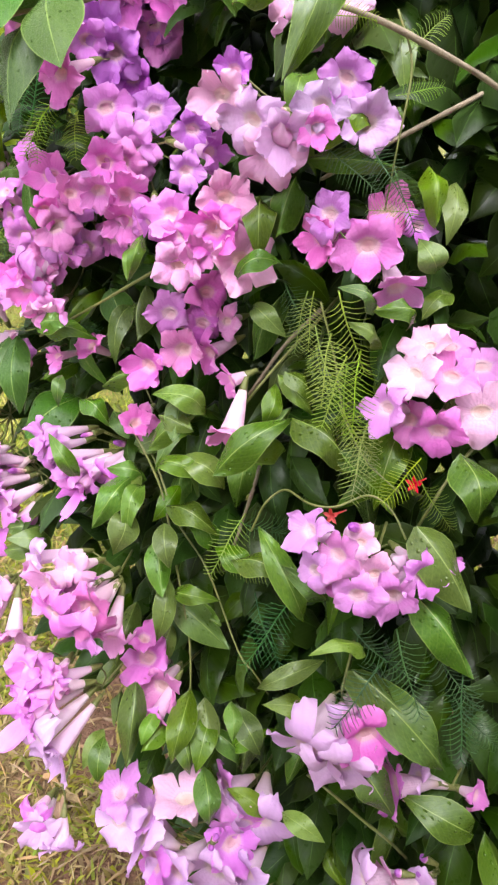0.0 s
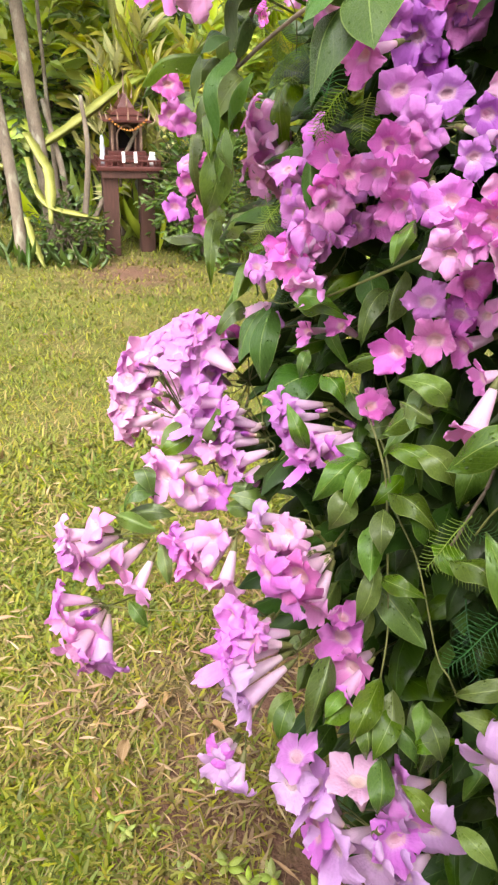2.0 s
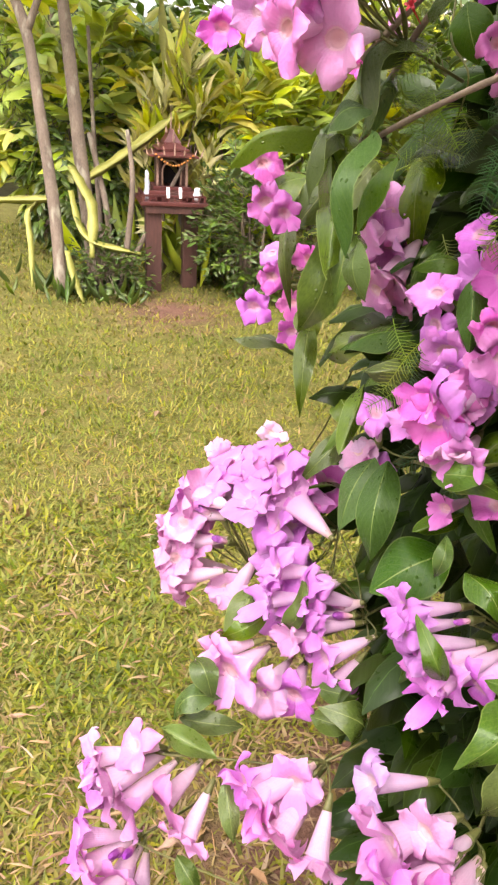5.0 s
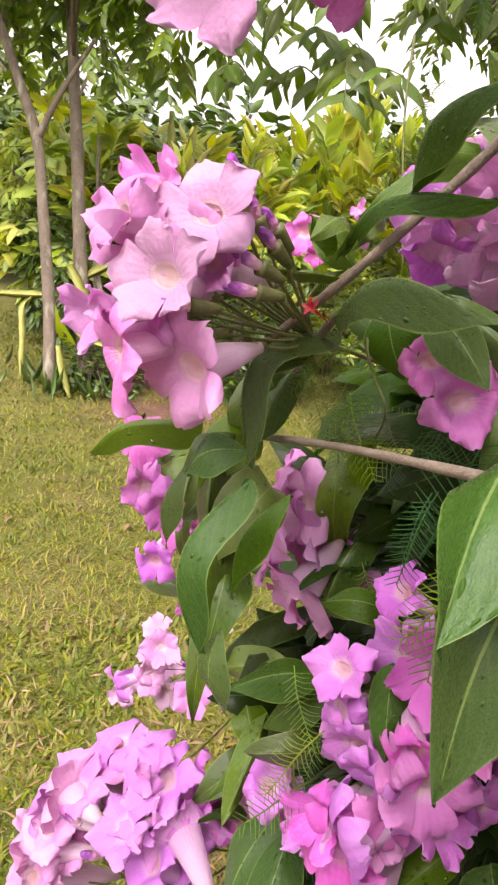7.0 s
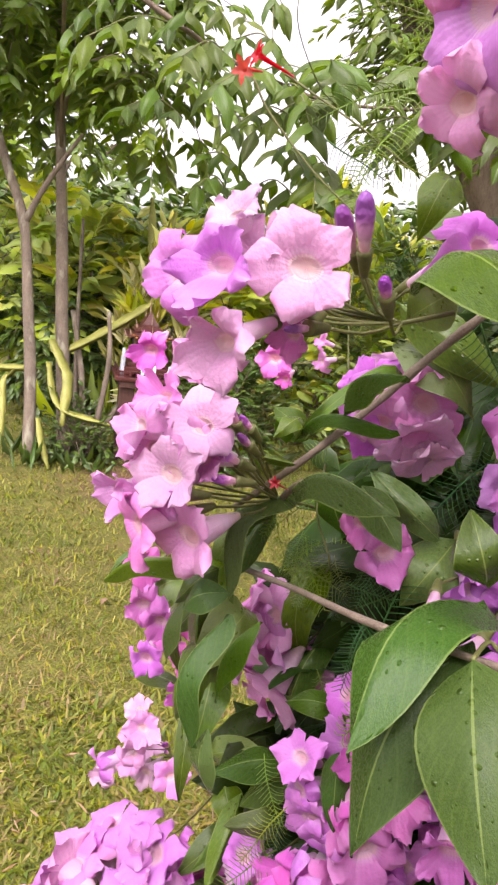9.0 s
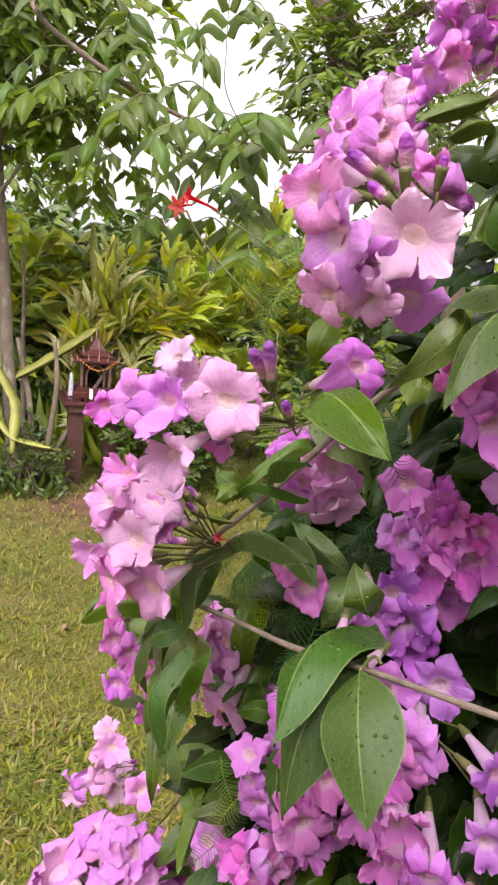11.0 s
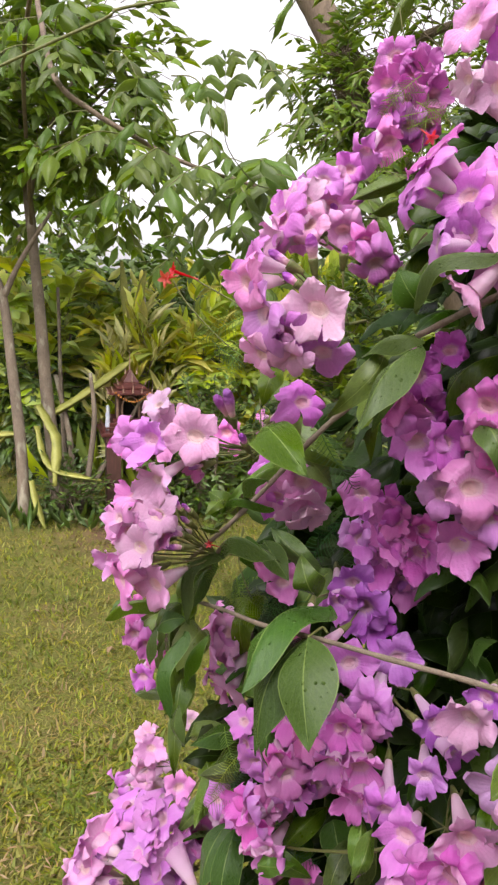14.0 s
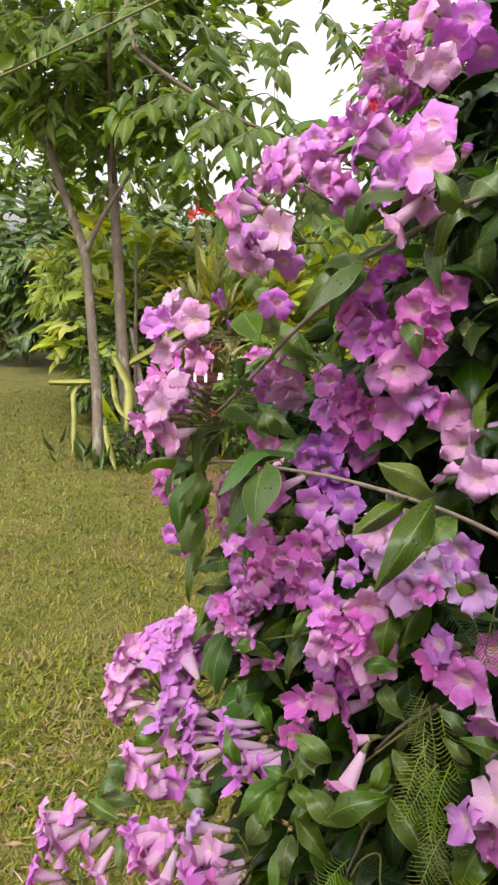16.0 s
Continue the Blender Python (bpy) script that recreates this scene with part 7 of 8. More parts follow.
CRO = "croton bush with long yellow and green leaves"
bush("croton", CRO, (-4.0, 6.6, 1.25), (0.6, 0.5, 0.85), 60, 0.32, [yellow_leaf_mat, tree_leaf_mat], 0.22)
bush("croton", CRO, (-3.2, 6.5, 1.15), (0.6, 0.5, 0.75), 60, 0.34, [yellow_leaf_mat, pale_leaf_mat], 0.2)
bush("croton", "tall bush with glossy bright yellow-green leaf tips", (-2.5, 7.2, 1.35), (1.15, 0.6, 1.1), 150, 0.3, [yellow_leaf_mat, pale_leaf_mat, yellow_leaf_mat, pale_leaf_mat], 0.36, droop=-0.35)
bush("croton", "croton with pale cream and yellow variegated strap leaves", (-3.55, 5.95, 0.95), (0.4, 0.3, 0.75), 46, 0.3, [cream_leaf_mat, yellow_leaf_mat], 0.16, droop=-0.4)
bush("garden_bush", "small dark green bush at the foot of the tree", (-3.5, 4.9, 0.18), (0.26, 0.2, 0.24), 90, 0.07, [dark_leaf_mat], 0.5, stems=2)
bush("garden_bush", "dense dark green bush beside the shrine table", (-2.55, 5.75, 0.5), (0.5, 0.45, 0.6), 260, 0.09, [dark_leaf_mat, dark_leaf_mat], 0.45)
bush("garden_bush", "green shrub with feathery mixed foliage", (-1.4, 6.8, 1.1), (0.8, 0.6, 1.2), 200, 0.15, [tree_leaf_mat, pale_leaf_mat, dark_leaf_mat], 0.36)
bush("garden_bush", "large-leaved green bush under the garden tree", (-4.9, 6.2, 1.3), (0.9, 0.7, 0.95), 100, 0.3, [pale_leaf_mat, yellow_leaf_mat, pale_leaf_mat], 0.46)
bush("garden_bush", "pale green bush with drooping leaflets", (-5.6, 6.3, 1.55), (0.7, 0.6, 0.6), 130, 0.16, [pale_leaf_mat, pale_leaf_mat], 0.36, droop=0.7)
bush("garden_bush", "dark green bush with drooping leaves at the lawn's edge", (-5.2, 6.9, 0.75), (1.0, 0.7, 0.85), 190, 0.17, [dark_leaf_mat, dark_leaf_mat, tree_leaf_mat], 0.4, droop=0.6)

bush("garden_bush", "dark glossy bush behind the trunks at the lawn edge", (-4.75, 5.85, 0.75), (0.55, 0.4, 0.75), 150, 0.15, [dark_leaf_mat, dark_leaf_mat], 0.42, droop=0.4)

# hedge and far trees that close the garden
hedge = thing("hedge", "tall dark hedge at the far edge of the lawn", "hedge", (0, 0, 0))
so, wo = Soup(), Soup()
for k in range(15):
    t = k / 14
    leafy(so, wo, rng, (-11.5 + 9.6 * t, 7.2 + 2.2 * t + rng.uniform(-0.3, 0.3), 1.15 + 0.5 * rng.random()), (0.85, 0.7, 1.25), 60, 8, 0.32, 0.42, 0.5, 0.2, 0.2)
tagged(child("foliage", so.mesh("foliage", dark_leaf_mat), hedge), kind="stuff")
tagged(child("twig", wo.mesh("twig", dark_bark_mat), hedge), kind="stuff")

FAR_TREE = "leafy green tree at the back of the garden"
for x, y, z, r, c, mt in ((-9.6, 10.5, 3.4, 2.0, 170, tree_leaf_mat), (-12.5, 9.5, 3.6, 2.2, 170, tree_leaf_mat), (-7.0, 12.5, 1.5, 1.3, 120, tree_leaf_mat), (-9.5, 15.5, 1.8, 1.7, 150, tree_leaf_mat), (-5.5, 16.0, 2.0, 1.6, 140, tree_leaf_mat), (-2.2, 13.0, 1.9, 1.6, 170, dark_leaf_mat), (1.5, 11.0, 2.6, 2.4, 170, dark_leaf_mat)):
    tr = thing("far_tree", FAR_TREE, "tree", (x, y, 0), 0, "far trees")
    limbs(tr, [([(0, 0, -0.05), (0.1, 0, z * 0.4), (0, 0.1, z * 0.9)], 0.14, 0.06)], dark_bark_mat, "trunk")
    limbs(tr, [([(0.05, 0, z * 0.5), (r * 0.4 * math.cos(a), r * 0.4 * math.sin(a), z * 0.85), (r * 0.7 * math.cos(a), r * 0.7 * math.sin(a), z + 0.2)], 0.06, 0.02) for a in (0.3, 1.9, 3.4, 5.0)], dark_bark_mat)
    so = Soup()
    leafy(so, None, rng, (0, 0, z), (r, r, r * 0.75), c, 12, 0.3, 0.42, 0.4, 0.3, 0.3)
    tagged(child("crown", so.mesh("crown", mt), tr), kind="stuff")

# overhanging tree at the back, with a leaning trunk
lean = thing("leaning_tree", "big tree with a leaning brown trunk and feathery dark foliage", "tree", (0, 0, 0))
limbs(lean, [([(0.6, 6.2, -0.05), (0.0, 5.9, 1.2), (-0.75, 5.6, 2.6), (-1.22, 5.55, 3.28), (-1.42, 5.54, 3.72), (-1.6, 5.53, 4.03), (-1.82, 5.51, 4.4), (-2.3, 5.5, 5.2)], 0.15, 0.11)], dark_bark_mat, "trunk")
limbs(lean, [([(-1.3, 5.55, 3.4), (-0.9, 5.4, 3.7), (-0.4, 5.3, 3.8)], 0.05, 0.02), ([(-0.75, 5.6, 2.6), (-0.4, 5.5, 3.1), (0.1, 5.4, 3.5)], 0.05, 0.02)], dark_bark_mat)
so, wo = Soup(), Soup()
leafy(so, wo, rng, (-0.62, 5.2, 3.35), (0.55, 0.5, 0.85), 120, 13, 0.1, 0.3, 0.3, 0.2, 0.1)
leafy(so, wo, rng, (-1.25, 5.3, 3.3), (0.4, 0.25, 0.7), 60, 12, 0.13, 0.34, 0.3, 0.2, 0.1)
leafy(so, wo, rng, (-1.35, 5.38, 3.45), (0.22, 0.14, 0.5), 60, 12, 0.11, 0.32, 0.5, 0.16, 0.1)
leafy(so, wo, rng, (-0.5, 5.3, 4.3), (0.9, 0.6, 0.7), 80, 13, 0.11, 0.3, 0.3, 0.2, 0.1)
leafy(so, wo, rng, (0.5, 5.4, 3.2), (1.0, 0.8, 1.2), 110, 12, 0.12, 0.3, 0.3, 0.2, 0.1)
tagged(child("crown", so.mesh("crown", tree_leaf_mat), lean), kind="stuff")
tagged(child("twig", wo.mesh("twig", dark_bark_mat), lean), kind="stuff")

# branch with drooping compound leaves that hangs over the lawn
bough = thing("hanging_bough", "thin bough with drooping rows of pointed green leaflets", "branch", (0, 0, 0))
s = Soup()
tube(s, [(-4.2, 5.25, 2.55), (-3.9, 4.9, 3.0), (-3.3, 4.25, 3.45), (-2.6, 3.6, 3.6), (-2.0, 3.0, 3.15), (-1.59, 2.63, 2.74), (-1.44, 2.66, 2.62), (-1.26, 2.7, 2.52), (-1.1, 2.75, 2.44), (-0.92, 2.81, 2.38), (-0.74, 2.87, 2.34), (-0.5, 2.97, 2.35)], 0.018, 0.005, 7, 5)
child("limb", s.mesh("limb", dark_bark_mat), bough)
bough_leaf_mat = leaf_material("bough_leaf_skin", (0.06, 0.115, 0.015), (0.17, 0.25, 0.03), (0.2, 0.3, 0.08), drops=False, rough=0.4, through=0.5)
bough_me = mesh_of("leaflet", *leaf_shape(6, 2, 0.14, 0.3, 1.2, 0.03, 8, 0.36)[:2], bough_leaf_mat, leaf_shape(6, 2, 0.14, 0.3, 1.2, 0.03, 8, 0.36)[2])


def compound(start, end, pairs, ln):
    a, b = np.array(start), np.array(end)
    s = Soup()
    top = 0.5 * (a + b) + np.array((0, 0, 0.05))
    tube(s, [a, top, b], 0.0035, 0.0018, 5, 5)
    st = child("leaf_stalk", s.mesh("leaf_stalk", stalk_mat), bough)
    line = glide([a, top, b], 12)
    d = (b - a) / np.linalg.norm(b - a)
    for k in range(pairs):
        q = line[int((0.2 + 0.78 * k / max(pairs - 1, 1)) * (len(line) - 1))]
        for sd in (-1, 1):
            sv = np.cross(d, (0, 0, 1)) * sd
            w = sv * rng.uniform(0.5, 1.0) + d * rng.uniform(0.1, 0.5) + np.array((0, 0, -rng.uniform(0.5, 1.1)))
            w /= np.linalg.norm(w)
            l1 = ln * rng.uniform(0.8, 1.15)
            child("leaflet", bough_me, st, leaf_matrix(q, q + w * l1, l1 * 0.4, sv * 0.4 + np.array((0, -0.5, 0.4)) + rng.normal(0, 0.2, 3)))


for a, b, pr, ln in (
    ((-1.26, 2.7, 2.52), (-1.38, 2.35, 2.38), 4, 0.14), ((-1.1, 2.75, 2.44), (-1.05, 2.4, 2.34), 4, 0.15), ((-0.92, 2.81, 2.38), (-0.95, 2.45, 2.28), 4, 0.15),
    ((-0.74, 2.87, 2.34), (-0.62, 2.5, 2.36), 5, 0.15), ((-0.6, 2.92, 2.35), (-0.38, 2.65, 2.38), 4, 0.14), ((-0.5, 2.97, 2.35), (-0.2, 3.0, 2.36), 4, 0.13),
    ((-0.92, 2.81, 2.38), (-0.72, 2.65, 2.22), 4, 0.14), ((-0.74, 2.87, 2.34), (-0.95, 2.7, 2.2), 4, 0.14), ((-0.5, 2.97, 2.35), (-0.3, 2.8, 2.22), 4, 0.13),
    ((-1.44, 2.66, 2.62), (-1.6, 2.5, 2.45), 4, 0.13), ((-1.59, 2.63, 2.74), (-1.35, 2.4, 2.78), 5, 0.13), ((-1.26, 2.7, 2.52), (-1.1, 2.5, 2.66), 4, 0.13),
    ((-1.8, 2.85, 2.95), (-1.9, 2.5, 2.75), 4, 0.14), ((-1.8, 2.85, 2.95), (-1.5, 2.6, 3.0), 4, 0.14), ((-2.0, 3.0, 3.15), (-2.2, 2.7, 2.9), 5, 0.14), ((-1.1, 2.75, 2.44), (-1.3, 2.6, 2.3), 4, 0.13),
    ((-0.5, 2.97, 2.35), (-0.3, 3.1, 2.6), 4, 0.12), ((-0.4, 3.0, 2.36), (-0.15, 2.9, 2.2), 4, 0.13),
):
    compound(a, b, pr, ln)
for k in range(16):
    q = np.array((-1.5 + 1.15 * rng.random(), 2.75 + 0.5 * rng.random(), 1.95 + 0.5 * rng.random()))
    d = np.array((rng.uniform(-0.3, 0.3), rng.uniform(-0.3, 0.05), rng.uniform(-0.12, 0.05)))
    compound(q, q + d, 4, 0.13)

for a, b in (((-1.312, 3.038, 2.844), (-1.017, 2.935, 2.663)), ((-.967, 3.259, 2.897), (-.728, 3.137, 2.706)), ((-1.242, 3.013, 2.591), (-.971, 2.917, 2.486)), ((-1.499, 2.969, 2.779), (-1.462, 2.788, 2.596)), ((-1.144, 3.448, 3.060), (-.934, 3.314, 2.849)), ((-.772, 3.395, 2.739), (-.824, 3.180, 2.523)), ((-1.467, 3.080, 2.752), (-1.222, 2.961, 2.566)), ((-1.731, 3.157, 3.029), (-1.470, 3.040, 2.825)), ((-1.125, 2.981, 2.800), (-.977, 2.813, 2.509))):
    compound(a, b, 3, 0.12)

# upright shoot with paired leaves, and a bare climbing cable of vine
shoot = thing("upright_shoot", "thin shoot with paired curved leaves rising from the bough", "shoot", (0, 0, 0))
s = Soup()
tube(s, [(-0.74, 2.87, 2.34), (-0.66, 2.55, 2.3), (-0.58, 2.2, 2.33), (-0.575, 2.165, 2.42), (-0.585, 2.175, 2.56)], 0.0022, 0.001, 5, 5)
child("stalk", s.mesh("stalk", stalk_mat), shoot)
for z, ln in ((2.56, 0.03), (2.545, 0.06), (2.515, 0.075), (2.485, 0.085), (2.455, 0.075)):
    for sd in (-1, 1):
        q = (-0.578, 2.168, z)
        child("leaf", bough_me, shoot, leaf_matrix(q, (q[0] + sd * ln, q[1] + rng.uniform(-0.04, 0.04), z + rng.uniform(-0.02, 0.03)), ln * 0.22, (0, -0.35, 1), 2.4))

cable = thing("bare_vine", "thin bare vine stretched level across the sky", "vine", (0, 0, 0))
s = Soup()
tube(s, [(-2.7, 0.3, -0.05), (-2.6, 0.5, 1.4), (-2.2, 1.1, 2.1), (-1.6, 1.65, 2.3), (-0.87, 1.92, 2.58), (-0.77, 1.96, 2.63), (-0.46, 2.08, 2.68), (-0.1, 2.22, 2.74), (0.2, 2.33, 2.8), (0.7, 2.5, 2.9)], 0.004, 0.004, 6, 6)
tube(s, [(-0.34, 2.12, 2.7), (-0.4, 2.1, 2.74), (-0.44, 2.1, 2.8)], 0.0018, 0.001, 5, 4)
tube(s, [(-0.34, 2.12, 2.7), (-0.36, 2.1, 2.63), (-0.42, 2.1, 2.58)], 0.0018, 0.001, 5, 4)
child("stem", s.mesh("stem", stalk_mat), cable)
for q, e, w in (((-0.34, 2.12, 2.69), (-0.29, 2.11, 2.66), 0.03), ((-0.39, 2.11, 2.69), (-0.39, 2.1, 2.64), 0.02), ((-0.36, 2.1, 2.65), (-0.41, 2.1, 2.55), 0.022), ((-0.05, 2.2, 2.74), (-0.06, 2.15, 2.6), 0.035), ((-0.05, 2.2, 2.7), (-0.13, 2.15, 2.52), 0.035), ((0.06, 2.25, 2.76), (0.0, 2.2, 2.62), 0.03)):
    child("leaf", leaf_meshes[1][1], cable, leaf_matrix(q, e, w, (0.2, -0.9, 0.3)))

# ---- the shrine ----
wood_mat = rough_material("red_brown_wood", (0.032, 0.014, 0.01), (0.1, 0.042, 0.03), 9, 0.6, 0.4, 0.003, (1, 1, 0.2))
redwood_mat = rough_material("lacquered_wood", (0.045, 0.012, 0.01), (0.12, 0.034, 0.026), 14, 0.4, 0.3, 0.002)
trim_mat = rough_material("carved_trim", (0.14, 0.07, 0.045), (0.42, 0.28, 0.2), 40, 0.6, 0.4, 0.002)
white_mat = rough_material("white_card", (0.75, 0.74, 0.72), (0.85, 0.84, 0.82), 20, 0.6, 0.1, 0.001)
grey_mat = rough_material("grey_ceramic", (0.3, 0.32, 0.36), (0.6, 0.62, 0.66), 30, 0.35, 0.2, 0.001)
# shade inside doorway and windows, put into a near-black colour
black_mat = rough_material("inside_shade", (0.012, 0.01, 0.009), (0.03, 0.024, 0.02), 10, 0.8, 0.2, 0.001)
orange_mat = rough_material("orange_petals", (0.3, 0.1, 0.02), (0.5, 0.22, 0.04), 40, 0.7, 0.3, 0.002)
SH_AT, SH_TURN = (-3.215, 5.41, 0.0), 43.0
stand = thing("shrine_table", "dark red-brown wooden table on two square posts", "table", SH_AT, SH_TURN)
for x, y in ((-0.165, -0.12), (0.165, 0.0)):
    bm = bmesh.new()
    box(bm, x, y, 0.0, 0.13, 0.14, 0.715, 0.008)
    part("leg", bm, wood_mat, stand)
bm = bmesh.new()
box(bm, 0, -0.06, 0.655, 0.48, 0.34, 0.06, 0.006)
part("apron", bm, wood_mat, stand)
bm = bmesh.new()
box(bm, 0, 0, 0.715, 0.56, 0.5, 0.035, 0.008)
part("tabletop", bm, redwood_mat, stand)

shrine = thing("spirit_house", "small carved red spirit house with an arched doorway", "spirit house", (SH_AT[0], SH_AT[1], 0.75), SH_TURN)
bm = bmesh.new()
box(bm, 0, 0.04, 0.0, 0.4, 0.34, 0.07, 0.006)
box(bm, 0, 0.06, 0.07, 0.32, 0.28, 0.03, 0.004)
part("plinth", bm, redwood_mat, shrine)
bm = bmesh.new()
for x in (-0.25, 0.25):
    box(bm, x, 0.0, 0.035, 0.014, 0.46, 0.016, 0.003)
box(bm, 0, -0.225, 0.035, 0.5, 0.014, 0.016, 0.003)
for k in range(11):
    box(bm, -0.25 + 0.05 * k, -0.225, 0.0, 0.014, 0.014, 0.05, 0.002)
for k in range(9):
    for x in (-0.25, 0.25):
        box(bm, x, -0.2 + 0.05 * k, 0.0, 0.014, 0.014, 0.05, 0.002)
part("railing", bm, redwood_mat, shrine)
bm = bmesh.new()
for x in (-0.1, 0.1):
    box(bm, x, 0.08, 0.1, 0.04, 0.2, 0.2, 0.003)
box(bm, 0, 0.17, 0.1, 0.16, 0.02, 0.2)
box(bm, 0, 0.08, 0.3, 0.24, 0.2, 0.03, 0.004)
part("wall", bm, wood_mat, shrine)
# thin sheet before the back wall, with the inner shade as its colour
bm = bmesh.new()
box(bm, 0, 0.155, 0.1, 0.155, 0.008, 0.198)
part("doorway", bm, black_mat, shrine, "near-black sheet standing for the shade inside the arch")
s = Soup()
tube(s, [(-0.075, -0.03, 0.1), (-0.075, -0.03, 0.22), (-0.045, -0.03, 0.275), (0, -0.03, 0.295), (0.045, -0.03, 0.275), (0.075, -0.03, 0.22), (0.075, -0.03, 0.1)], 0.009, 0.009, 6, 5)
child("arch", s.mesh("arch", trim_mat), shrine)
for x in (-0.12, 0.12):
    s = Soup()
    tube(s, [(x, -0.06, 0.1), (x, -0.06, 0.2), (x, -0.06, 0.31)], 0.013, 0.011, 8, 3)
    child("column", s.mesh("column", trim_mat), shrine)
for z, a, h in ((0.33, 0.2, 0.05), (0.375, 0.13, 0.07), (0.42, 0.07, 0.11)):
    v = [(-a, -a * 0.9, z), (a, -a * 0.9, z), (a, a * 0.9 + 0.1, z), (-a, a * 0.9 + 0.1, z), (-a, -a * 0.9, z + 0.014), (a, -a * 0.9, z + 0.014), (a, a * 0.9 + 0.1, z + 0.014), (-a, a * 0.9 + 0.1, z + 0.014), (-a * 0.12, 0.05 - a * 0.7, z + h), (a * 0.12, 0.05 - a * 0.7, z + h), (a * 0.12, 0.05 + a * 0.6, z + h), (-a * 0.12, 0.05 + a * 0.6, z + h)]
    f = [(3, 2, 1, 0), (0, 1, 5, 4), (1, 2, 6, 5), (2, 3, 7, 6), (3, 0, 4, 7), (4, 5, 9, 8), (5, 6, 10, 9), (6, 7, 11, 10), (7, 4, 8, 11), (8, 9, 10, 11)]
    child("roof", mesh_of("roof", v, f, redwood_mat, None, None, False), shrine, None, "tiered red roof")
for x, y, z, h in ((0, 0.05, 0.51, 0.2), (-0.17, -0.16, 0.345, 0.06), (0.17, -0.16, 0.345, 0.06), (-0.12, -0.1, 0.41, 0.06), (0.12, -0.1, 0.41, 0.06), (-0.215, -0.19, 0.34, 0.07), (0.215, -0.19, 0.34, 0.07), (0, -0.19, 0.345, 0.1), (-0.08, -0.17, 0.345, 0.07), (0.08, -0.17, 0.345, 0.07), (0, -0.12, 0.44, 0.12), (-0.05, -0.05, 0.5, 0.08), (0.05, -0.05, 0.5, 0.08)):
    s = Soup()
    tube(s, [(x, y, z), (x * 1.04, y, z + h * 0.5), (x * 1.12, y, z + h)], 0.009, 0.001, 6, 4)
    child("finial", s.mesh("finial", trim_mat), shrine, None, "pale carved finial")
bm = bmesh.new()
for k in range(4):
    box(bm, 0, -0.15 - 0.022 * k, 0.0, 0.1, 0.022, 0.075 - 0.018 * k, 0.002)
part("stairs", bm, wood_mat, shrine)


def on_shrine(name, label, category, x, y, z, build, mat, group=""):
    ob = thing(name, label, category, tuple((pose(SH_AT[0], SH_AT[1], 0.75, 0, 0, SH_TURN) @ Vector((x, y, z)))), SH_TURN, group)
    build(ob, mat)


def card(ob, mat):
    bm = bmesh.new()
    box(bm, 0, 0, 0, 0.026, 0.004, 0.085, 0.001)
    bmesh.ops.rotate(bm, verts=bm.verts, cent=(0, 0, 0), matrix=Matrix.Rotation(radians(-16), 3, "X"))
    part("strip", bm, mat, ob)


def turned(ob, mat, prof, name="body", n=12):
    v = [(r * math.cos(k * 6.2832 / n), r * math.sin(k * 6.2832 / n), z) for z, r in prof for k in range(n)]
    f = [(i * n + k, i * n + (k + 1) % n, (i + 1) * n + (k + 1) % n, (i + 1) * n + k) for i in range(len(prof) - 1) for k in range(n)] + [tuple(range(n))[::-1], tuple((len(prof) - 1) * n + k for k in range(n))]
    child(name, mesh_of(name, v, f, mat), ob)


for x in (-0.055, 0.045):
    on_shrine("offering_strip", "small white upright strip before the spirit house", "strip", x, -0.235, 0.03, card, white_mat, "white strips")
FIG = [(0, 0.024), (0.03, 0.026), (0.07, 0.02), (0.1, 0.018), (0.13, 0.022), (0.16, 0.012), (0.17, 0.017), (0.2, 0.015), (0.215, 0.004)]
on_shrine("figurine", "small grey ceramic figurine standing on the shrine table", "figurine", -0.21, -0.1, 0.0, lambda o, m: turned(o, m, FIG), grey_mat)
on_shrine("figurine", "small grey ceramic figurine at the back of the shrine", "figurine", -0.2, 0.02, 0.0, lambda o, m: turned(o, m, FIG), grey_mat)
VASE = [(0, 0.02), (0.02, 0.034), (0.05, 0.036), (0.08, 0.024), (0.1, 0.026), (0.105, 0.02)]
on_shrine("vase", "small pale vase on the shrine table", "vase", 0.2, -0.14, 0.0, lambda o, m: turned(o, m, VASE), white_mat)
on_shrine("bowl", "small dark offering bowl on the shrine table", "bowl", -0.12, -0.17, 0.0, lambda o, m: turned(o, m, [(0, 0.015), (0.015, 0.03), (0.035, 0.038), (0.04, 0.036)]), redwood_mat)
on_shrine("bowl", "small dark offering bowl beside the steps", "bowl", 0.12, -0.18, 0.0, lambda o, m: turned(o, m, [(0, 0.015), (0.015, 0.03), (0.035, 0.038), (0.04, 0.036)]), redwood_mat)


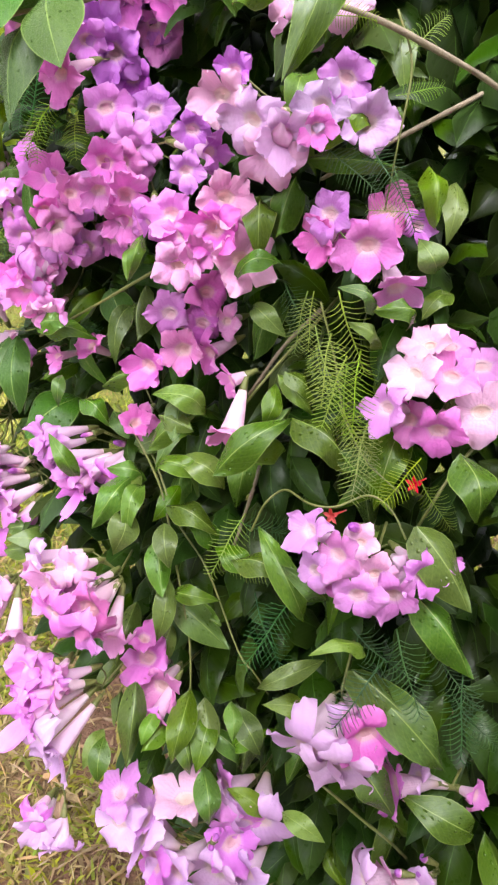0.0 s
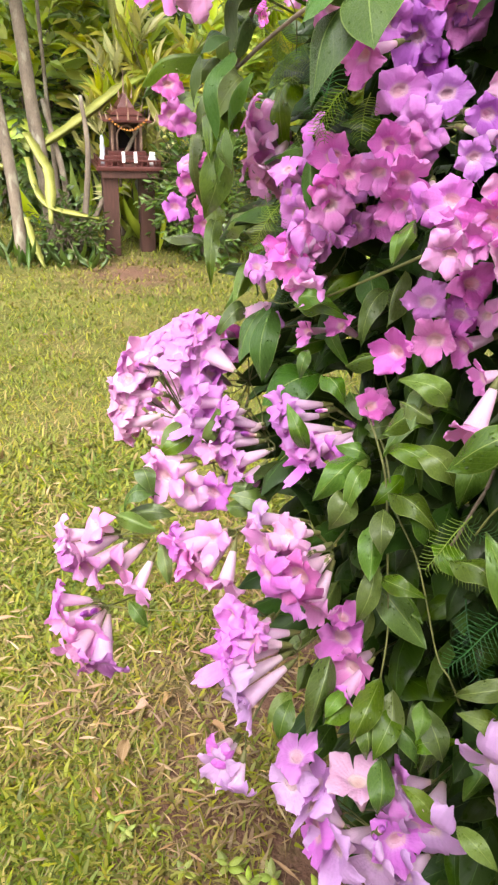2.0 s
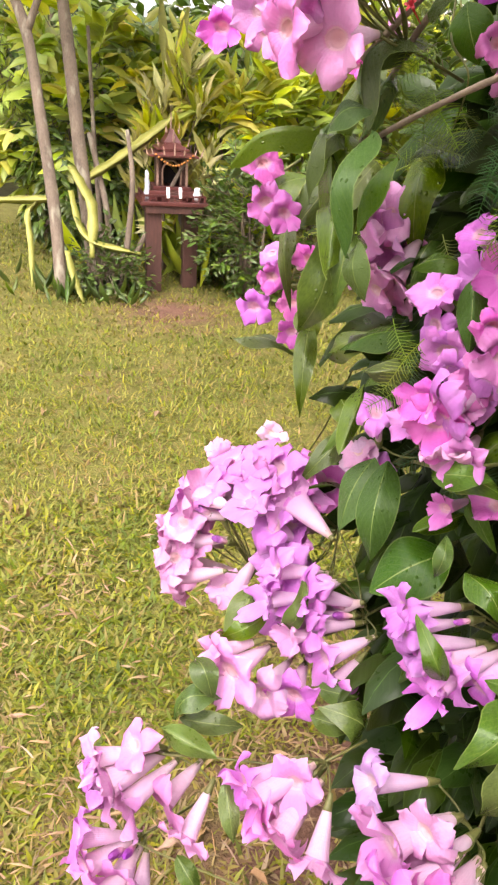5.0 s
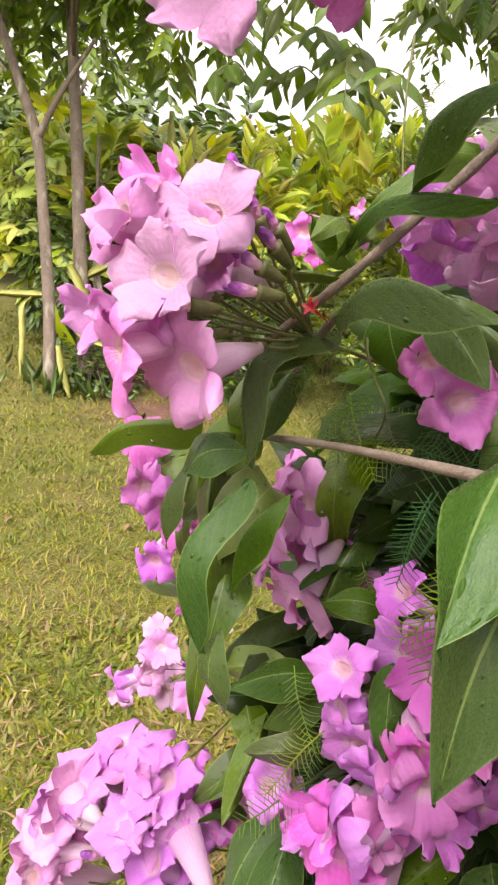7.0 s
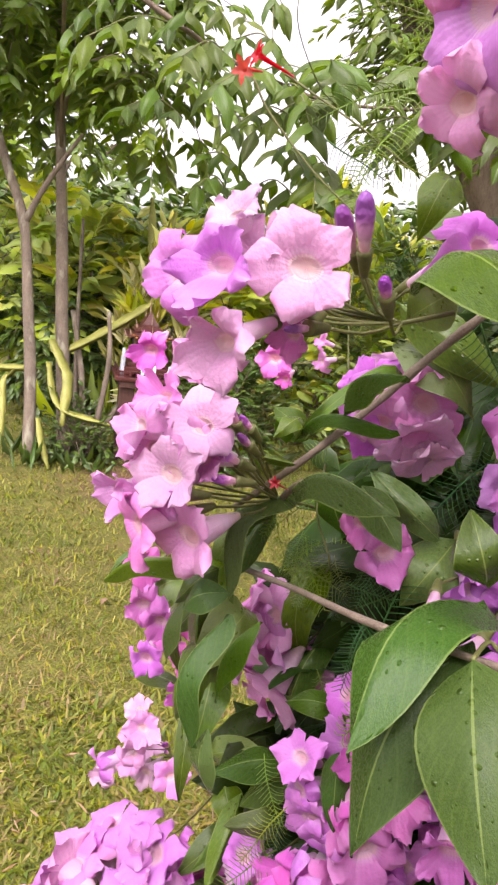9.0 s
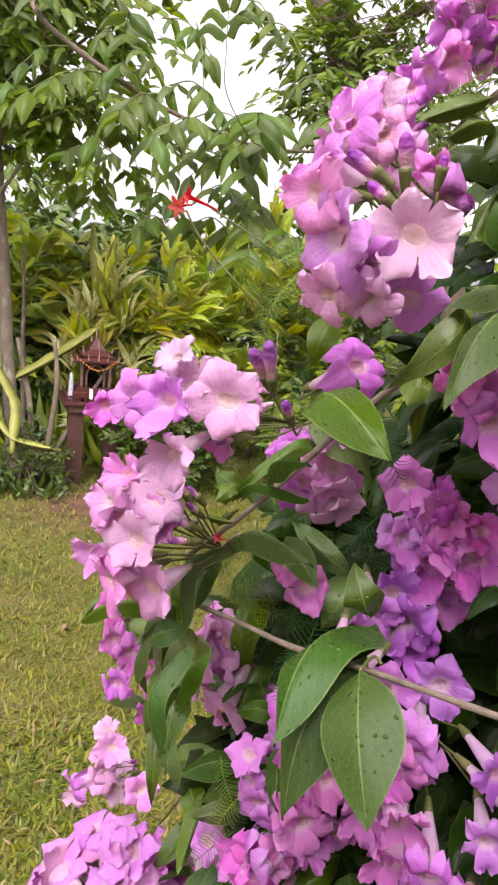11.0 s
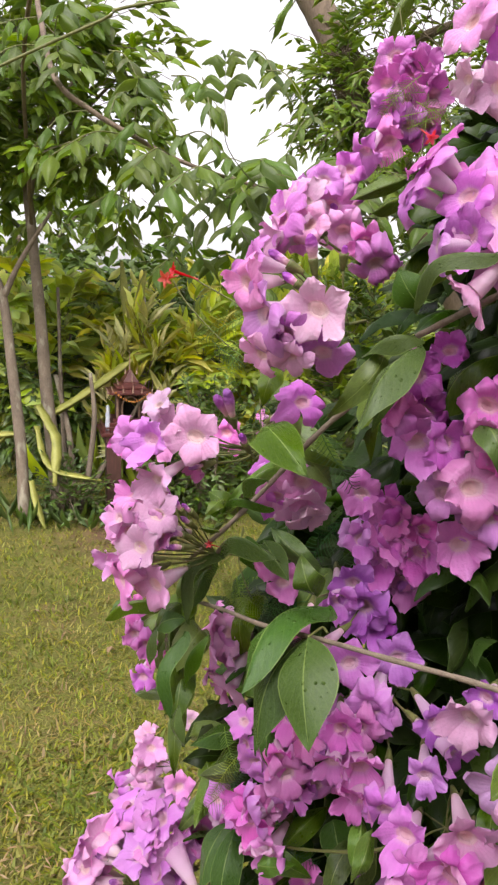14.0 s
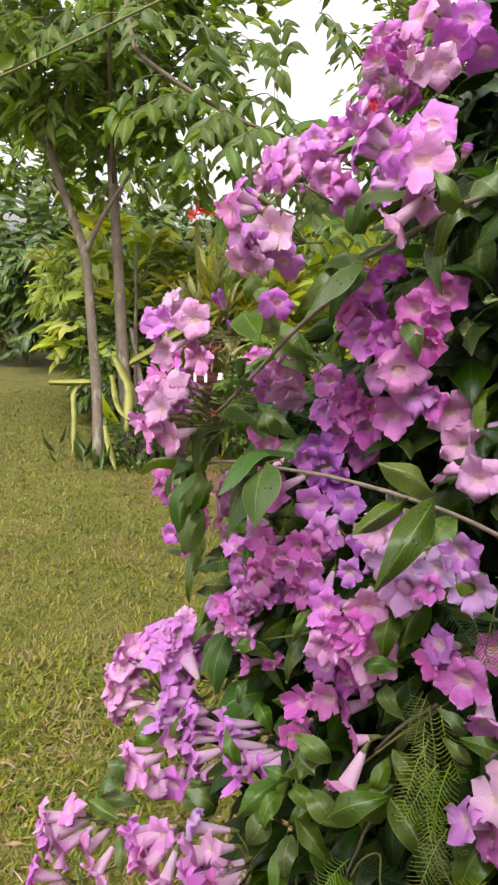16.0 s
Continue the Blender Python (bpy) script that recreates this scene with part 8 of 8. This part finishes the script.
def garland(ob, mat):
    s = Soup()
    for k in range(14):
        a = k / 13
        c = np.array((-0.15 + 0.3 * a, -0.19, 0.35 - 0.08 * math.sin(math.pi * a)))
        th = np.arange(6) * math.pi / 3
        v = [c + np.array((0, 0, -0.012))] + [c + 0.013 * np.array((math.cos(t), math.sin(t), 0)) for t in th] + [c + np.array((0, 0, 0.012))]
        s.add(v, [(0, 1 + (k2 + 1) % 6, 1 + k2) for k2 in range(6)] + [(7, 1 + k2, 1 + (k2 + 1) % 6) for k2 in range(6)])
    child("blossoms", s.mesh("blossoms", mat), ob)


gar = thing("garland", "faded orange flower garland hung on the shrine roof", "garland", (SH_AT[0], SH_AT[1], 0.75), SH_TURN)
garland(gar, orange_mat)

# post and a house far behind
post_mat = rough_material("weathered_post", (0.2, 0.18, 0.16), (0.4, 0.36, 0.32), 8, 0.8, 0.4, 0.004)
s = Soup()
tube(s, [(-3.68, 6.25, -0.05), (-3.69, 6.25, 1.0), (-3.7, 6.26, 1.95)], 0.06, 0.055, 10, 3)
tagged(new("garden_post", s.mesh("garden_post", post_mat)), "weathered grey round post among the croton bushes", "post")

house_mat = rough_material("plaster_wall", (0.5, 0.47, 0.43), (0.62, 0.58, 0.53), 3, 0.85, 0.3, 0.004)
roof_mat = rough_material("grey_roof", (0.12, 0.11, 0.11), (0.22, 0.2, 0.2), 4, 0.7, 0.4, 0.01)
house = thing("far_house", "low plaster house with a grey roof far behind the garden", "house", (-8.0, 13.9, 0), 24)
bm = bmesh.new()
box(bm, 0, 1.6, 0, 5.0, 3.2, 1.85)
part("wall", bm, house_mat, house)
bm = bmesh.new()
box(bm, 0, 1.5, 1.85, 5.8, 4.0, 0.28, 0.04)
part("roof", bm, roof_mat, house)
for x in (-1.4, 0.4, 1.5):
    bm = bmesh.new()
    box(bm, x, -0.02, 0.9, 0.8, 0.06, 0.7)
    w = part("window", bm, white_mat, house)
    bm = bmesh.new()
    box(bm, x, -0.04, 0.96, 0.68, 0.05, 0.58)
    part("pane", bm, black_mat, w)

# unseen wall, added to keep part of the sky's light off the vine
bm = bmesh.new()
box(bm, 3.5, -0.5, -0.1, 6.8, 0.2, 3.5)
me = bpy.data.meshes.new("sky_block_wall")
bm.to_mesh(me)
bm.free()
me.materials.append(house_mat)
tagged(new("sky_block_wall", me), "unseen plain wall added to shade the face of the vine", "wall", kind="structure")
